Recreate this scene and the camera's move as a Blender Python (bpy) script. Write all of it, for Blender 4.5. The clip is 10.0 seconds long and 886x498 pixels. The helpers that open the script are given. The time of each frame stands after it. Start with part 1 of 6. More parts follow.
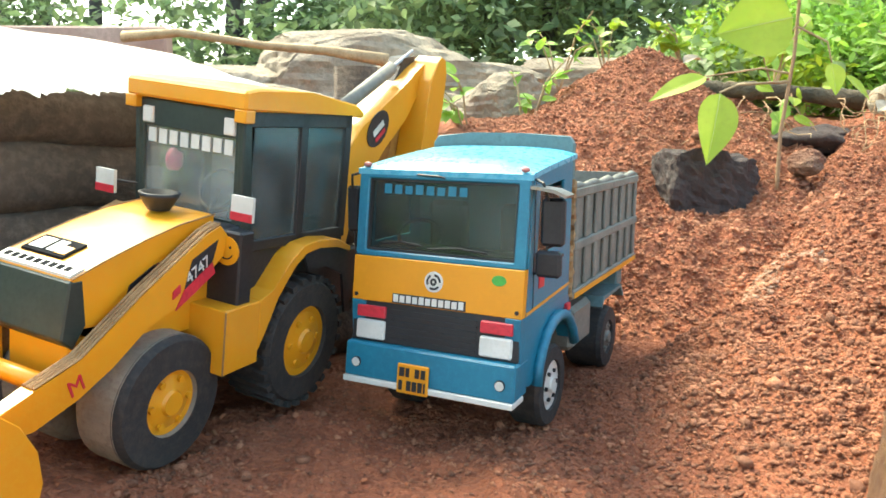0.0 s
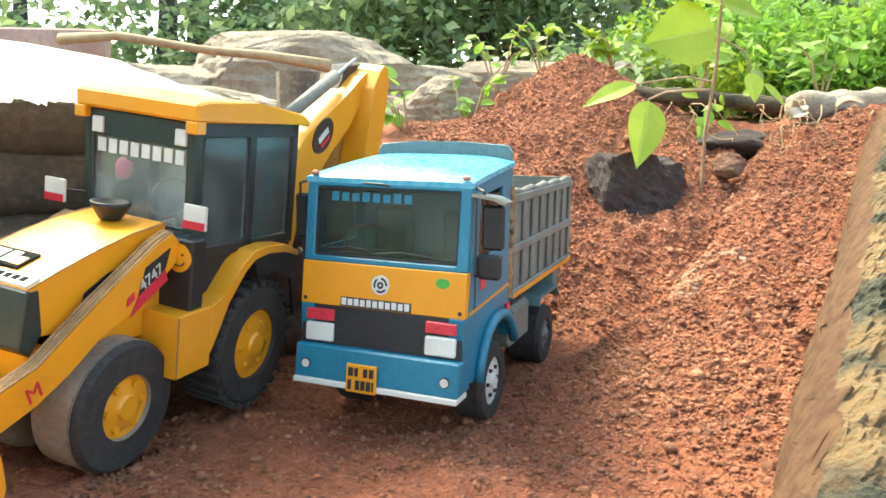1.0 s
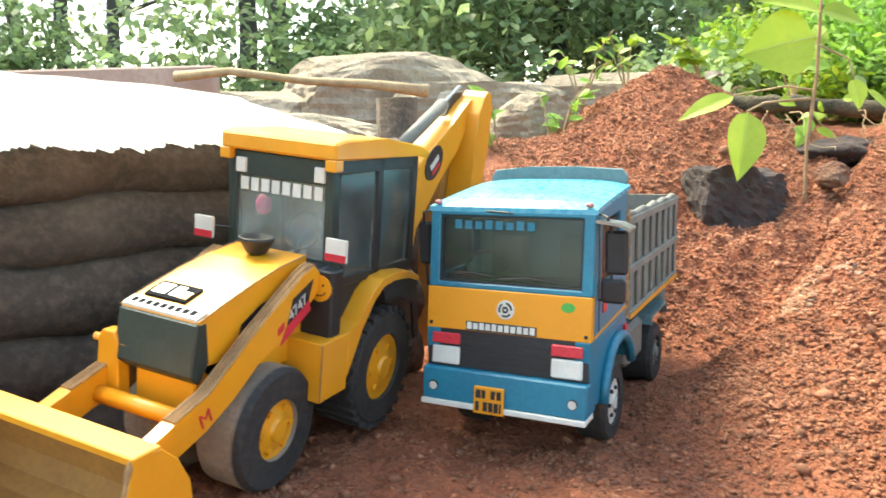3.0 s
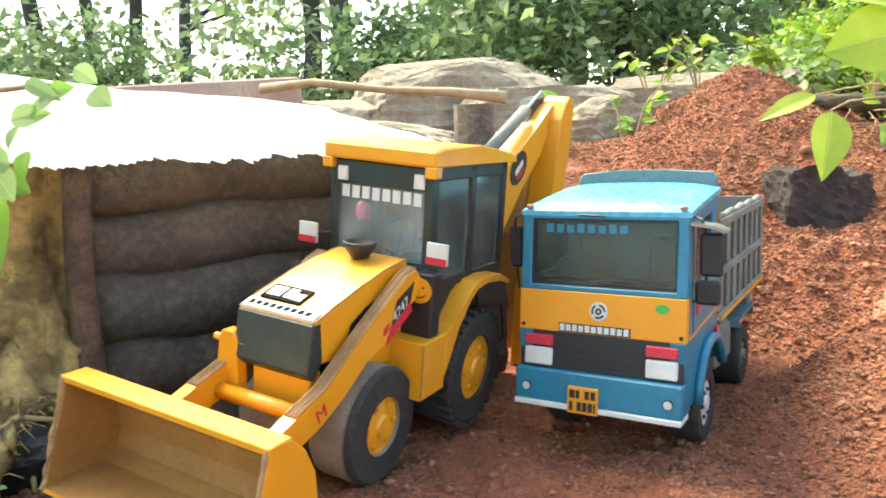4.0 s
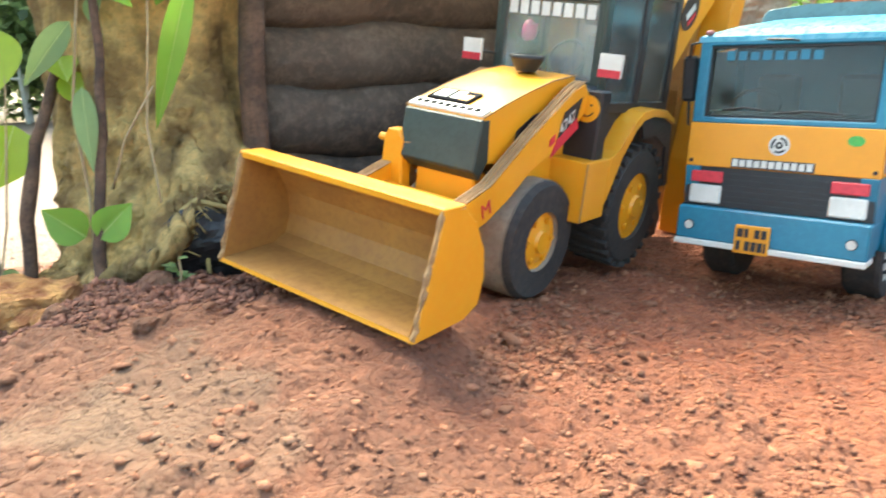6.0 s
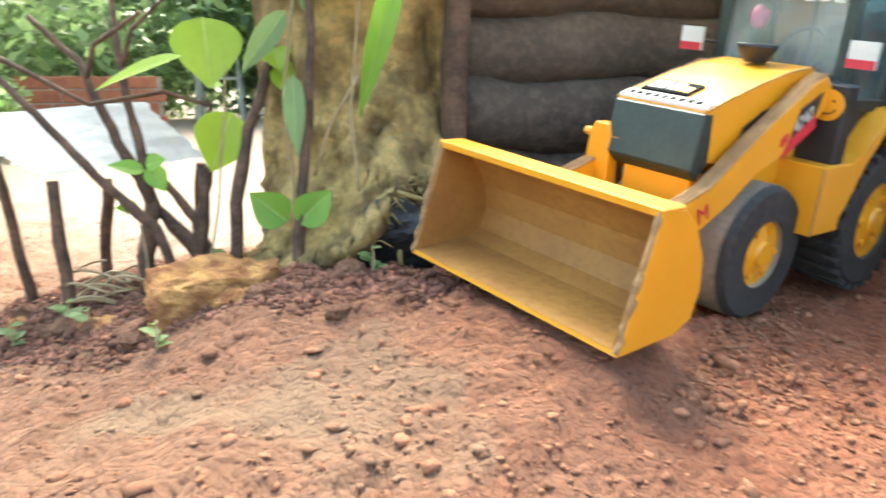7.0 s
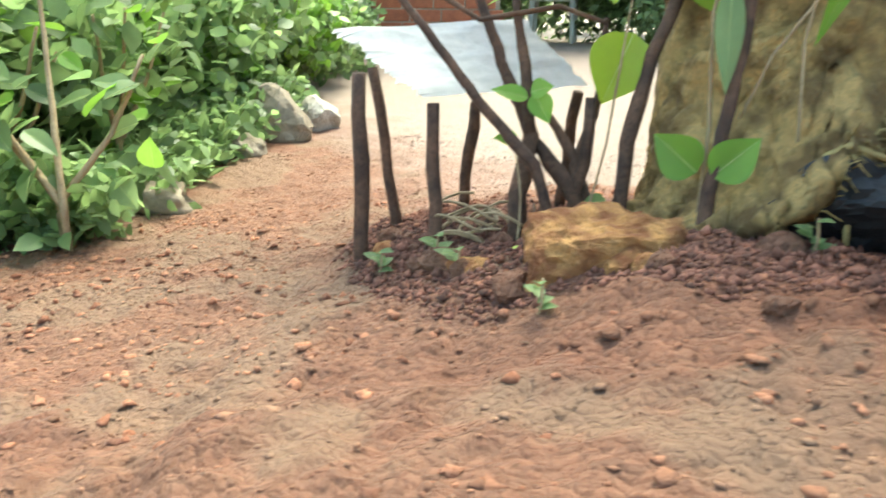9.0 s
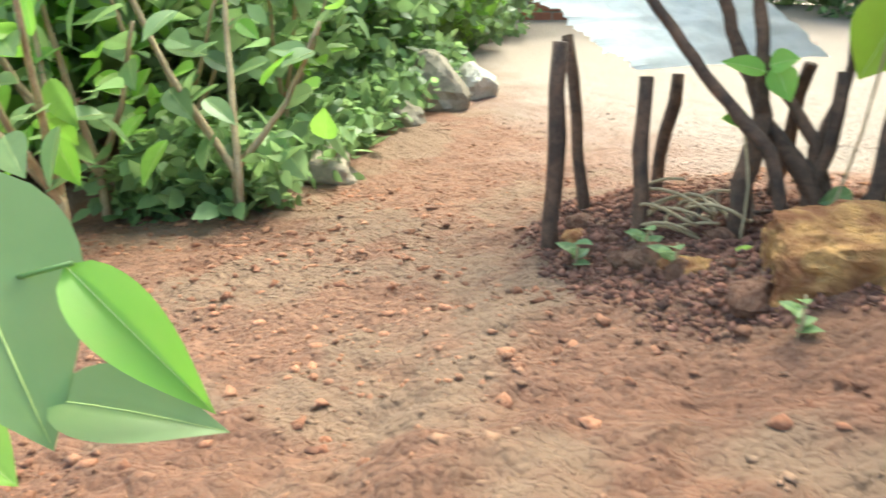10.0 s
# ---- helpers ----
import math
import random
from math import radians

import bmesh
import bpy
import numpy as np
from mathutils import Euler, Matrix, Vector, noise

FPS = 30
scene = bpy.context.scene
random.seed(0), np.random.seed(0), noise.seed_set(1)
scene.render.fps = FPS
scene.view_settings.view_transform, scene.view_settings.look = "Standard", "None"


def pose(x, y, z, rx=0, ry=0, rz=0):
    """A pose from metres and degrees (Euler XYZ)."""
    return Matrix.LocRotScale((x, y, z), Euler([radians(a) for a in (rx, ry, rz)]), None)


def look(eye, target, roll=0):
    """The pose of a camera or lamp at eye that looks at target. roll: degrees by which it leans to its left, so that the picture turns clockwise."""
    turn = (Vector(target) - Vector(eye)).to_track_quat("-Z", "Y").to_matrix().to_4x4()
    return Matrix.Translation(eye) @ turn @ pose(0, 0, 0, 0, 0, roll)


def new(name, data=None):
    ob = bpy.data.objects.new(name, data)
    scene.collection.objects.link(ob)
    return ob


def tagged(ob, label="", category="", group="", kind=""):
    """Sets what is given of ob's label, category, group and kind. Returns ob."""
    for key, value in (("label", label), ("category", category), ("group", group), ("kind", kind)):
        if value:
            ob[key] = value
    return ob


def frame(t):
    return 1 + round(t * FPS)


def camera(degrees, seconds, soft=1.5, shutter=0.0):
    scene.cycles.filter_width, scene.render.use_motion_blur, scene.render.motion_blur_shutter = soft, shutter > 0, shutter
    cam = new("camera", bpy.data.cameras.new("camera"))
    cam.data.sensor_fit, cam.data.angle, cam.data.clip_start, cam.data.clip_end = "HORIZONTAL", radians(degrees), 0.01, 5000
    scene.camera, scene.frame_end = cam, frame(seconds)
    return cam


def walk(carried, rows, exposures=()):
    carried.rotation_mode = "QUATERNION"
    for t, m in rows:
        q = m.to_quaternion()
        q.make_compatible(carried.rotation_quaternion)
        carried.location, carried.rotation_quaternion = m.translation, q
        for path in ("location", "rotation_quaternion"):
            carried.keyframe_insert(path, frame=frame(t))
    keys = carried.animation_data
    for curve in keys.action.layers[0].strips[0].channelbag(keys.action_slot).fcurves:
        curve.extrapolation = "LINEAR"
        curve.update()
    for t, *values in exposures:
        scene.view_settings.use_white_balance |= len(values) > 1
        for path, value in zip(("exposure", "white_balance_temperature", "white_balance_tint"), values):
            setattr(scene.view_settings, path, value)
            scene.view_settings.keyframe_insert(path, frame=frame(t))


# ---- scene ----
cam = camera(61.5, 10.0, soft=1.6, shutter=0.4)
PATH = [
    (0, (0.022, 0.012, 0.328), (-0.008, 1.986, 0.009), 0.5),
    (0.5, (0.007, -0.008, 0.329), (0.071, 1.966, 0.014), 1.1),
    (1, (0.016, -0.025, 0.341), (0.147, 1.944, 0.018), 0.7),
    (1.5, (0.028, -0.04, 0.346), (0.169, 1.928, 0.017), 0.8),
    (2, (0.019, -0.044, 0.348), (0.115, 1.926, 0.016), 0.3),
    (2.5, (-0.01, -0.041, 0.355), (0.033, 1.932, 0.029), -0.2),
    (2.7, (-0.025, -0.043, 0.359), (-0.023, 1.932, 0.047), -0.7),
    (4, (-0.082, -0.076, 0.368), (-0.292, 1.893, 0.087), -2.4),
    (4.5, (-0.103, -0.091, 0.358), (-0.381, 1.864, 0.045), -2.3),
    (5, (-0.108, -0.094, 0.333), (-0.382, 1.856, -0.016), -1.1),
    (5.2, (-0.112, -0.096, 0.31), (-0.379, 1.851, -0.06), 0.2),
    (6.3, (-0.139, -0.072, 0.248), (-0.768, 1.76, -0.248), -1.1),
    (6.5, (-0.147, -0.061, 0.247), (-0.845, 1.745, -0.254), -1.2),
    (7, (-0.161, -0.056, 0.24), (-1.112, 1.643, -0.217), -0.0),
    (7.5, (-0.164, -0.053, 0.238), (-1.357, 1.476, -0.251), 0.8),
    (8, (-0.189, -0.024, 0.251), (-1.484, 1.411, -0.265), -0.0),
    (8.5, (-0.258, -0.004, 0.242), (-1.67, 1.307, -0.296), 1.5),
    (9, (-0.308, -0.014, 0.23), (-1.815, 1.133, -0.414), 0.6),
    (9.5, (-0.363, -0.021, 0.224), (-1.917, 1.02, -0.485), -0.2),
    (10, (-0.4, -0.026, 0.227), (-2.065, 0.81, -0.502), -0.5),
]
walk(cam, [(t, look(eye, target, roll)) for t, eye, target, roll in PATH],
     [(0.0, 2.57, 7300, -7), (5.2, 2.6, 7450, -3), (6.4, 2.9, 6950, -7), (7.4, 2.85, 6900, -8), (8.6, 2.5, 6750, -10), (10.0, 2.4, 6450, -13)])

# ---------------------------------------------------------------- world and sun
world = bpy.data.worlds.new("world")
scene.world = world
world.use_nodes = True
wn, wl = world.node_tree.nodes, world.node_tree.links
sky = wn.new("ShaderNodeTexSky")
sky.sky_type = "NISHITA"
sky.sun_disc = False
SUN_EL, SUN_AZ = radians(56), radians(-40)      # azimuth from +y towards +x
sky.sun_elevation, sky.sun_rotation = SUN_EL, SUN_AZ
sky.air_density, sky.dust_density, sky.ozone_density = 1.0, 3.0, 1.0
wn["Background"].inputs["Strength"].default_value = 0.15
wl.new(sky.outputs["Color"], wn["Background"].inputs["Color"])
sun = new("sun", bpy.data.lights.new("sun", "SUN"))
sun.data.energy, sun.data.angle, sun.data.color = 1.5, radians(28), (1.0, 0.94, 0.84)
sun_dir = Vector((math.sin(SUN_AZ) * math.cos(SUN_EL), math.cos(SUN_AZ) * math.cos(SUN_EL), math.sin(SUN_EL)))
sun.matrix_world = look(sun_dir * 20, (0, 0, 0))


# ---------------------------------------------------------------- materials
def material(name, base, dark, scale=20.0, rough=0.6, metal=0.0, bump=0.2, fine=8.0, third=None, random_mix=0.0, island=0.0, sheen=0.0, coat=0.0, low=0.35, high=0.68, dist=0.004):
    m = bpy.data.materials.new(name)
    m.use_nodes = True
    n, l = m.node_tree.nodes, m.node_tree.links
    b = n["Principled BSDF"]
    b.inputs["Roughness"].default_value = rough
    b.inputs["Metallic"].default_value = metal
    b.inputs["Coat Weight"].default_value = coat
    co = n.new("ShaderNodeTexCoord")
    big = n.new("ShaderNodeTexNoise")
    big.inputs["Scale"].default_value, big.inputs["Detail"].default_value = scale, 6
    small = n.new("ShaderNodeTexNoise")
    small.inputs["Scale"].default_value, small.inputs["Detail"].default_value = scale * fine, 8
    small.inputs["Roughness"].default_value = 0.65
    l.new(co.outputs["Object"], big.inputs["Vector"])
    l.new(co.outputs["Object"], small.inputs["Vector"])
    ramp = n.new("ShaderNodeValToRGB")
    ramp.color_ramp.elements[0].position, ramp.color_ramp.elements[1].position = low, high
    ramp.color_ramp.elements[0].color, ramp.color_ramp.elements[1].color = (*dark, 1), (*base, 1)
    l.new(big.outputs["Fac"], ramp.inputs["Fac"])
    col = ramp.outputs["Color"]

    def mixed(a, bcol, fac):
        mx = n.new("ShaderNodeMix")
        mx.data_type = "RGBA"
        l.new(a, mx.inputs["A"])
        if isinstance(bcol, tuple):
            mx.inputs["B"].default_value = (*bcol, 1)
        else:
            l.new(bcol, mx.inputs["B"])
        if isinstance(fac, float):
            mx.inputs["Factor"].default_value = fac
        else:
            l.new(fac, mx.inputs["Factor"])
        return mx.outputs["Result"]

    fr = n.new("ShaderNodeMapRange")
    fr.inputs["From Min"].default_value, fr.inputs["From Max"].default_value = 0.45, 0.75
    fr.inputs["To Max"].default_value = 0.8
    l.new(small.outputs["Fac"], fr.inputs["Value"])
    col = mixed(col, third or tuple(c * 0.6 for c in dark), fr.outputs["Result"])
    if random_mix or island:
        if island:
            src = n.new("ShaderNodeNewGeometry").outputs["Random Per Island"]
        else:
            src = n.new("ShaderNodeObjectInfo").outputs["Random"]
        hsv = n.new("ShaderNodeHueSaturation")
        mr = n.new("ShaderNodeMapRange")
        k = island or random_mix
        mr.inputs["To Min"].default_value, mr.inputs["To Max"].default_value = 1 - k, 1 + k
        l.new(src, mr.inputs["Value"])
        l.new(mr.outputs["Result"], hsv.inputs["Value"])
        l.new(col, hsv.inputs["Color"])
        col = hsv.outputs["Color"]
    l.new(col, b.inputs["Base Color"])
    rr = n.new("ShaderNodeMapRange")
    rr.inputs["To Min"].default_value, rr.inputs["To Max"].default_value = max(0.05, rough - 0.14), min(1.0, rough + 0.12)
    l.new(small.outputs["Fac"], rr.inputs["Value"])
    l.new(rr.outputs["Result"], b.inputs["Roughness"])
    if bump:
        bp = n.new("ShaderNodeBump")
        bp.inputs["Strength"].default_value, bp.inputs["Distance"].default_value = bump, dist
        l.new(small.outputs["Fac"], bp.inputs["Height"])
        l.new(bp.outputs["Normal"], b.inputs["Normal"])
    return m


def leaf_material(name, base, dark, island=0.35, trans=0.45, rough=0.45):
    """Green leaf that lets light through."""
    m = material(name, base, dark, 12, rough, bump=0.08, island=island, fine=6, third=tuple(c * 0.75 for c in base))
    n, l = m.node_tree.nodes, m.node_tree.links
    b = n["Principled BSDF"]
    tr = n.new("ShaderNodeBsdfTranslucent")
    src = b.inputs["Base Color"].links[0].from_socket
    l.new(src, tr.inputs["Color"])
    ms = n.new("ShaderNodeMixShader")
    ms.inputs["Fac"].default_value = trans
    l.new(b.outputs["BSDF"], ms.inputs[1])
    l.new(tr.outputs["BSDF"], ms.inputs[2])
    l.new(ms.outputs["Shader"], n["Material Output"].inputs["Surface"])
    return m


def glass_material(name, tint, alpha):
    m = bpy.data.materials.new(name)
    m.use_nodes = True
    n, l = m.node_tree.nodes, m.node_tree.links
    tr = n.new("ShaderNodeBsdfTransparent")
    tr.inputs["Color"].default_value = (*tint, 1)
    gl = n.new("ShaderNodeBsdfGlossy")
    gl.inputs["Roughness"].default_value = 0.08
    df = n.new("ShaderNodeBsdfDiffuse")
    df.inputs["Color"].default_value = (0.6, 0.62, 0.58, 1)
    nz = n.new("ShaderNodeTexNoise")
    nz.inputs["Scale"].default_value, nz.inputs["Detail"].default_value = 25, 5
    co = n.new("ShaderNodeTexCoord")
    l.new(co.outputs["Object"], nz.inputs["Vector"])
    mr = n.new("ShaderNodeMapRange")
    mr.inputs["From Min"].default_value, mr.inputs["From Max"].default_value = 0.3, 0.75
    mr.inputs["To Min"].default_value, mr.inputs["To Max"].default_value = alpha * 0.5, alpha * 1.6
    l.new(nz.outputs["Fac"], mr.inputs["Value"])
    m1 = n.new("ShaderNodeMixShader")
    l.new(mr.outputs["Result"], m1.inputs["Fac"])
    l.new(tr.outputs["BSDF"], m1.inputs[1])
    l.new(df.outputs["BSDF"], m1.inputs[2])
    fres = n.new("ShaderNodeFresnel")
    fres.inputs["IOR"].default_value = 1.38
    m2 = n.new("ShaderNodeMixShader")
    l.new(fres.outputs["Fac"], m2.inputs["Fac"])
    l.new(m1.outputs["Shader"], m2.inputs[1])
    l.new(gl.outputs["BSDF"], m2.inputs[2])
    l.new(m2.outputs["Shader"], n["Material Output"].inputs["Surface"])
    return m


SOIL = material("laterite soil", (0.25, 0.117, 0.066), (0.175, 0.072, 0.039), 4, 0.95, bump=1.0, fine=45, third=(0.17, 0.064, 0.033), dist=0.008)
CLOD = material("laterite crumbs", (0.43, 0.190, 0.102), (0.25, 0.093, 0.047), 9, 0.97, bump=0.8, fine=60, third=(0.20, 0.07, 0.037), island=0.42)
GRIT = material("pale laterite grit", (0.27, 0.130, 0.071), (0.175, 0.073, 0.039), 6, 0.95, bump=0.4, fine=40, third=(0.18, 0.07, 0.036), island=0.4)
# red soil round the machines, brightened there for sunlight; dusty tan soil on the trodden path
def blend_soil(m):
    n, l = m.node_tree.nodes, m.node_tree.links
    b = n["Principled BSDF"]
    src = b.inputs["Base Color"].links[0].from_socket
    geo, sep, nz = n.new("ShaderNodeTexCoord"), n.new("ShaderNodeSeparateXYZ"), n.new("ShaderNodeTexNoise")
    nz.inputs["Scale"].default_value, nz.inputs["Detail"].default_value = 7, 6
    l.new(geo.outputs["Object"], sep.inputs["Vector"])
    l.new(geo.outputs["Object"], nz.inputs["Vector"])
    s1, s2, s3 = n.new("ShaderNodeMath"), n.new("ShaderNodeMath"), n.new("ShaderNodeMapRange")
    s1.operation, s1.inputs[1].default_value = "MULTIPLY_ADD", 0.45
    l.new(sep.outputs["X"], s1.inputs[0])
    l.new(sep.outputs["Y"], s1.inputs[2])
    s2.operation, s2.inputs[1].default_value = "MULTIPLY_ADD", 0.55
    l.new(nz.outputs["Fac"], s2.inputs[0])
    l.new(s1.outputs["Value"], s2.inputs[2])
    s3.inputs["From Min"].default_value, s3.inputs["From Max"].default_value = 0.34, 0.80
    l.new(s2.outputs["Value"], s3.inputs["Value"])
    # Reddens the soil; gains above 1 also paint in sunlit brightness.
    mul = n.new("ShaderNodeMix")
    mul.data_type, mul.blend_type = "RGBA", "MULTIPLY"
    mul.inputs["B"].default_value = (1.46, 1.05, 0.85, 1)
    l.new(s3.outputs["Result"], mul.inputs["Factor"])
    l.new(src, mul.inputs["A"])
    # smooth tan crusts between the crumbs of the path
    cz, cr, cf = n.new("ShaderNodeTexNoise"), n.new("ShaderNodeMapRange"), n.new("ShaderNodeMath")
    cz.inputs["Scale"].default_value, cz.inputs["Detail"].default_value = 5.5, 5
    l.new(geo.outputs["Object"], cz.inputs["Vector"])
    cr.inputs["From Min"].default_value, cr.inputs["From Max"].default_value, cr.inputs["To Max"].default_value = 0.53, 0.61, 0.75
    l.new(cz.outputs["Fac"], cr.inputs["Value"])
    cf.operation = "SUBTRACT"
    cf.use_clamp = True
    l.new(cr.outputs["Result"], cf.inputs[0])
    l.new(s3.outputs["Result"], cf.inputs[1])
    crust = n.new("ShaderNodeMix")
    crust.data_type = "RGBA"
    crust.inputs["B"].default_value = (0.225, 0.132, 0.080, 1)
    l.new(cf.outputs["Value"], crust.inputs["Factor"])
    l.new(mul.outputs["Result"], crust.inputs["A"])
    # sunlit brightness of the open ground beyond the shelter, painted in as paler soil
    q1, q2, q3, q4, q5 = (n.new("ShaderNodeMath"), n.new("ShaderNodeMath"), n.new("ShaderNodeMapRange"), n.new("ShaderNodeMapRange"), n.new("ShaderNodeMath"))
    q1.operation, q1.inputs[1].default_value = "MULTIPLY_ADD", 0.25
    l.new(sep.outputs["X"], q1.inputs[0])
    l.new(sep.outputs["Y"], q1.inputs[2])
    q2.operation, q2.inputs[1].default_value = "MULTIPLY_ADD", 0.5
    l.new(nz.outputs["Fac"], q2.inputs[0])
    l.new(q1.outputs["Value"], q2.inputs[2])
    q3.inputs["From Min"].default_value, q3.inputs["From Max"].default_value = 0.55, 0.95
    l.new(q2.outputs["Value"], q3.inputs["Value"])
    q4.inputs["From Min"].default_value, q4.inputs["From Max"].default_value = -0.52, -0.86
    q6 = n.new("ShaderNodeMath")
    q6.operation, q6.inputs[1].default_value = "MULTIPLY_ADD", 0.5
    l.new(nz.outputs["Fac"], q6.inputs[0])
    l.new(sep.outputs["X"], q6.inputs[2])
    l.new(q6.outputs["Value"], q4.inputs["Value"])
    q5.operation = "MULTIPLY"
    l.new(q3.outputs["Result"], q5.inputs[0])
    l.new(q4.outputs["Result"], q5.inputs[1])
    # dry mixes in the pale colour that stands for full sun on the soil
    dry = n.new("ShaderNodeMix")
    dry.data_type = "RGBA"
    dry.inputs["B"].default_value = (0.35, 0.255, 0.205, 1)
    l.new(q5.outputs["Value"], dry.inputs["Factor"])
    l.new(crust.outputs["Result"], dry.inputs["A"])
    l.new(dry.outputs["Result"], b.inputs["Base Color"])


def granular(m, scale, depth):
    """Crumbs of earth: each cell a little lighter or darker, with its own rounded relief."""
    n, l = m.node_tree.nodes, m.node_tree.links
    b = n["Principled BSDF"]
    co, vo = n.new("ShaderNodeTexCoord"), n.new("ShaderNodeTexVoronoi")
    vo.inputs["Scale"].default_value = scale
    warp = n.new("ShaderNodeTexNoise")
    warp.inputs["Scale"].default_value = scale * 0.35
    mixv = n.new("ShaderNodeMix")
    mixv.data_type = "VECTOR"
    mixv.inputs["Factor"].default_value = 0.012
    l.new(co.outputs["Object"], warp.inputs["Vector"])
    l.new(co.outputs["Object"], mixv.inputs["A"])
    l.new(warp.outputs["Color"], mixv.inputs["B"])
    l.new(mixv.outputs["Result"], vo.inputs["Vector"])
    sep, mr, hsv = n.new("ShaderNodeSeparateColor"), n.new("ShaderNodeMapRange"), n.new("ShaderNodeHueSaturation")
    l.new(vo.outputs["Color"], sep.inputs["Color"])
    l.new(sep.outputs["Red"], mr.inputs["Value"])
    mr.inputs["To Min"].default_value, mr.inputs["To Max"].default_value = 0.80, 1.18
    l.new(b.inputs["Base Color"].links[0].from_socket, hsv.inputs["Color"])
    l.new(mr.outputs["Result"], hsv.inputs["Value"])
    l.new(hsv.outputs["Color"], b.inputs["Base Color"])
    bp = n.new("ShaderNodeBump")
    bp.invert = True
    bp.inputs["Strength"].default_value, bp.inputs["Distance"].default_value = 0.9, depth
    l.new(vo.outputs["Distance"], bp.inputs["Height"])
    l.new(b.inputs["Normal"].links[0].from_socket, bp.inputs["Normal"])
    l.new(bp.outputs["Normal"], b.inputs["Normal"])


granular(SOIL, 150.0, 0.0035)
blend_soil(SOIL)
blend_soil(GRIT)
YELLOW = material("yellow paint on card", (0.74, 0.305, 0.016), (0.65, 0.255, 0.012), 14, 0.38, bump=0.08, fine=12, third=(0.66, 0.31, 0.025), coat=0.15)
# Darker, browner yellow for the bucket's inside, left plate and inner dipper.
YELLOW_DULL = material("dull brownish yellow card", (0.40, 0.19, 0.04), (0.29, 0.125, 0.03), 16, 0.6, bump=0.15, fine=9, third=(0.23, 0.10, 0.03))
CARD = material("corrugated card edge", (0.40, 0.23, 0.10), (0.26, 0.14, 0.06), 60, 0.85, bump=0.5, fine=6)
BLACK = material("black paint", (0.022, 0.022, 0.026), (0.012, 0.012, 0.014), 20, 0.5, bump=0.1)
MATT = material("matt black print", (0.020, 0.020, 0.022), (0.012, 0.012, 0.013), 30, 0.95, bump=0.1)
MATT.node_tree.nodes["Principled BSDF"].inputs["Specular IOR Level"].default_value = 0.05
RUBBER = material("dusty black rubber", (0.030, 0.028, 0.027), (0.016, 0.015, 0.015), 18, 0.8, bump=0.3, third=(0.065, 0.048, 0.038))
TREAD = material("dusty grey tyre tread", (0.37, 0.305, 0.225), (0.22, 0.185, 0.14), 20, 0.85, bump=0.3, third=(0.17, 0.12, 0.09))
BLUE = material("blue enamel", (0.010, 0.165, 0.255), (0.008, 0.125, 0.205), 14, 0.4, bump=0.12, fine=10, third=(0.02, 0.20, 0.29), coat=0.1)
# Paler than BLUE and used on the truck's cab roof alone.
LIGHTBLUE = material("pale blue cab roof", (0.10, 0.40, 0.53), (0.06, 0.32, 0.46), 14, 0.3, bump=0.1, fine=10, third=(0.20, 0.50, 0.62), coat=0.3)
ORANGE = material("orange yellow enamel", (0.68, 0.27, 0.012), (0.63, 0.245, 0.010), 14, 0.42, bump=0.06, fine=10, third=(0.70, 0.28, 0.012))
GREY = material("grey paint on card", (0.205, 0.195, 0.165), (0.14, 0.135, 0.115), 18, 0.6, bump=0.2, third=(0.10, 0.10, 0.09))
FADED = material("faded pinkish red lamp", (0.50, 0.20, 0.18), (0.40, 0.15, 0.14), 40, 0.5, bump=0.1)
GREYGREEN = material("grey green paint", (0.13, 0.20, 0.20), (0.10, 0.16, 0.165), 18, 0.6, bump=0.15)
WHITE = material("white paint", (0.66, 0.64, 0.58), (0.54, 0.52, 0.47), 30, 0.5, bump=0.1, third=(0.5, 0.48, 0.42))
RED = material("red sticker", (0.62, 0.03, 0.05), (0.5, 0.02, 0.04), 30, 0.4, bump=0.05)
PINK = material("pink ornament", (0.8, 0.08, 0.3), (0.6, 0.05, 0.2), 30, 0.5, bump=0.05)
GREEN = material("green sticker", (0.08, 0.4, 0.06), (0.05, 0.3, 0.05), 40, 0.4, bump=0.05)
DARKGREEN = material("dark green black paint", (0.03, 0.045, 0.038), (0.02, 0.03, 0.026), 20, 0.45, bump=0.1)
STEEL = material("brushed metal", (0.42, 0.42, 0.42), (0.3, 0.3, 0.3), 40, 0.35, metal=0.9, bump=0.1)
GLASS = glass_material("dusty clear plastic", (0.62, 0.66, 0.62), 0.03)
HAZE = glass_material("hazy clear plastic", (0.97, 0.97, 0.96), 0.15)
SIDEGLASS = glass_material("clear thin plastic", (0.97, 0.97, 0.96), 0.11)
ROCK = material("weathered granite", (0.40, 0.32, 0.23), (0.23, 0.175, 0.125), 5, 0.9, bump=0.9, fine=10, third=(0.15, 0.13, 0.09), dist=0.012)
ROCK_PALE = material("pale lichened rock", (0.60, 0.55, 0.47), (0.40, 0.35, 0.28), 12, 0.9, bump=0.9, fine=8, third=(0.30, 0.25, 0.19), dist=0.01)
ROCK_DARK = material("dark brown rock", (0.055, 0.037, 0.032), (0.028, 0.019, 0.017), 8, 0.9, bump=0.9, fine=9, third=(0.085, 0.042, 0.032), dist=0.01)
LATERITE = material("laterite block", (0.70, 0.36, 0.12), (0.33, 0.12, 0.04), 48, 0.95, bump=1.0, fine=4, third=(0.20, 0.07, 0.03), dist=0.014, low=0.40, high=0.58)
BARK = material("mossy bark", (0.84, 0.55, 0.205), (0.28, 0.165, 0.058), 21, 0.95, bump=1.0, fine=5, third=(0.36, 0.235, 0.085), dist=0.025, low=0.40, high=0.55)
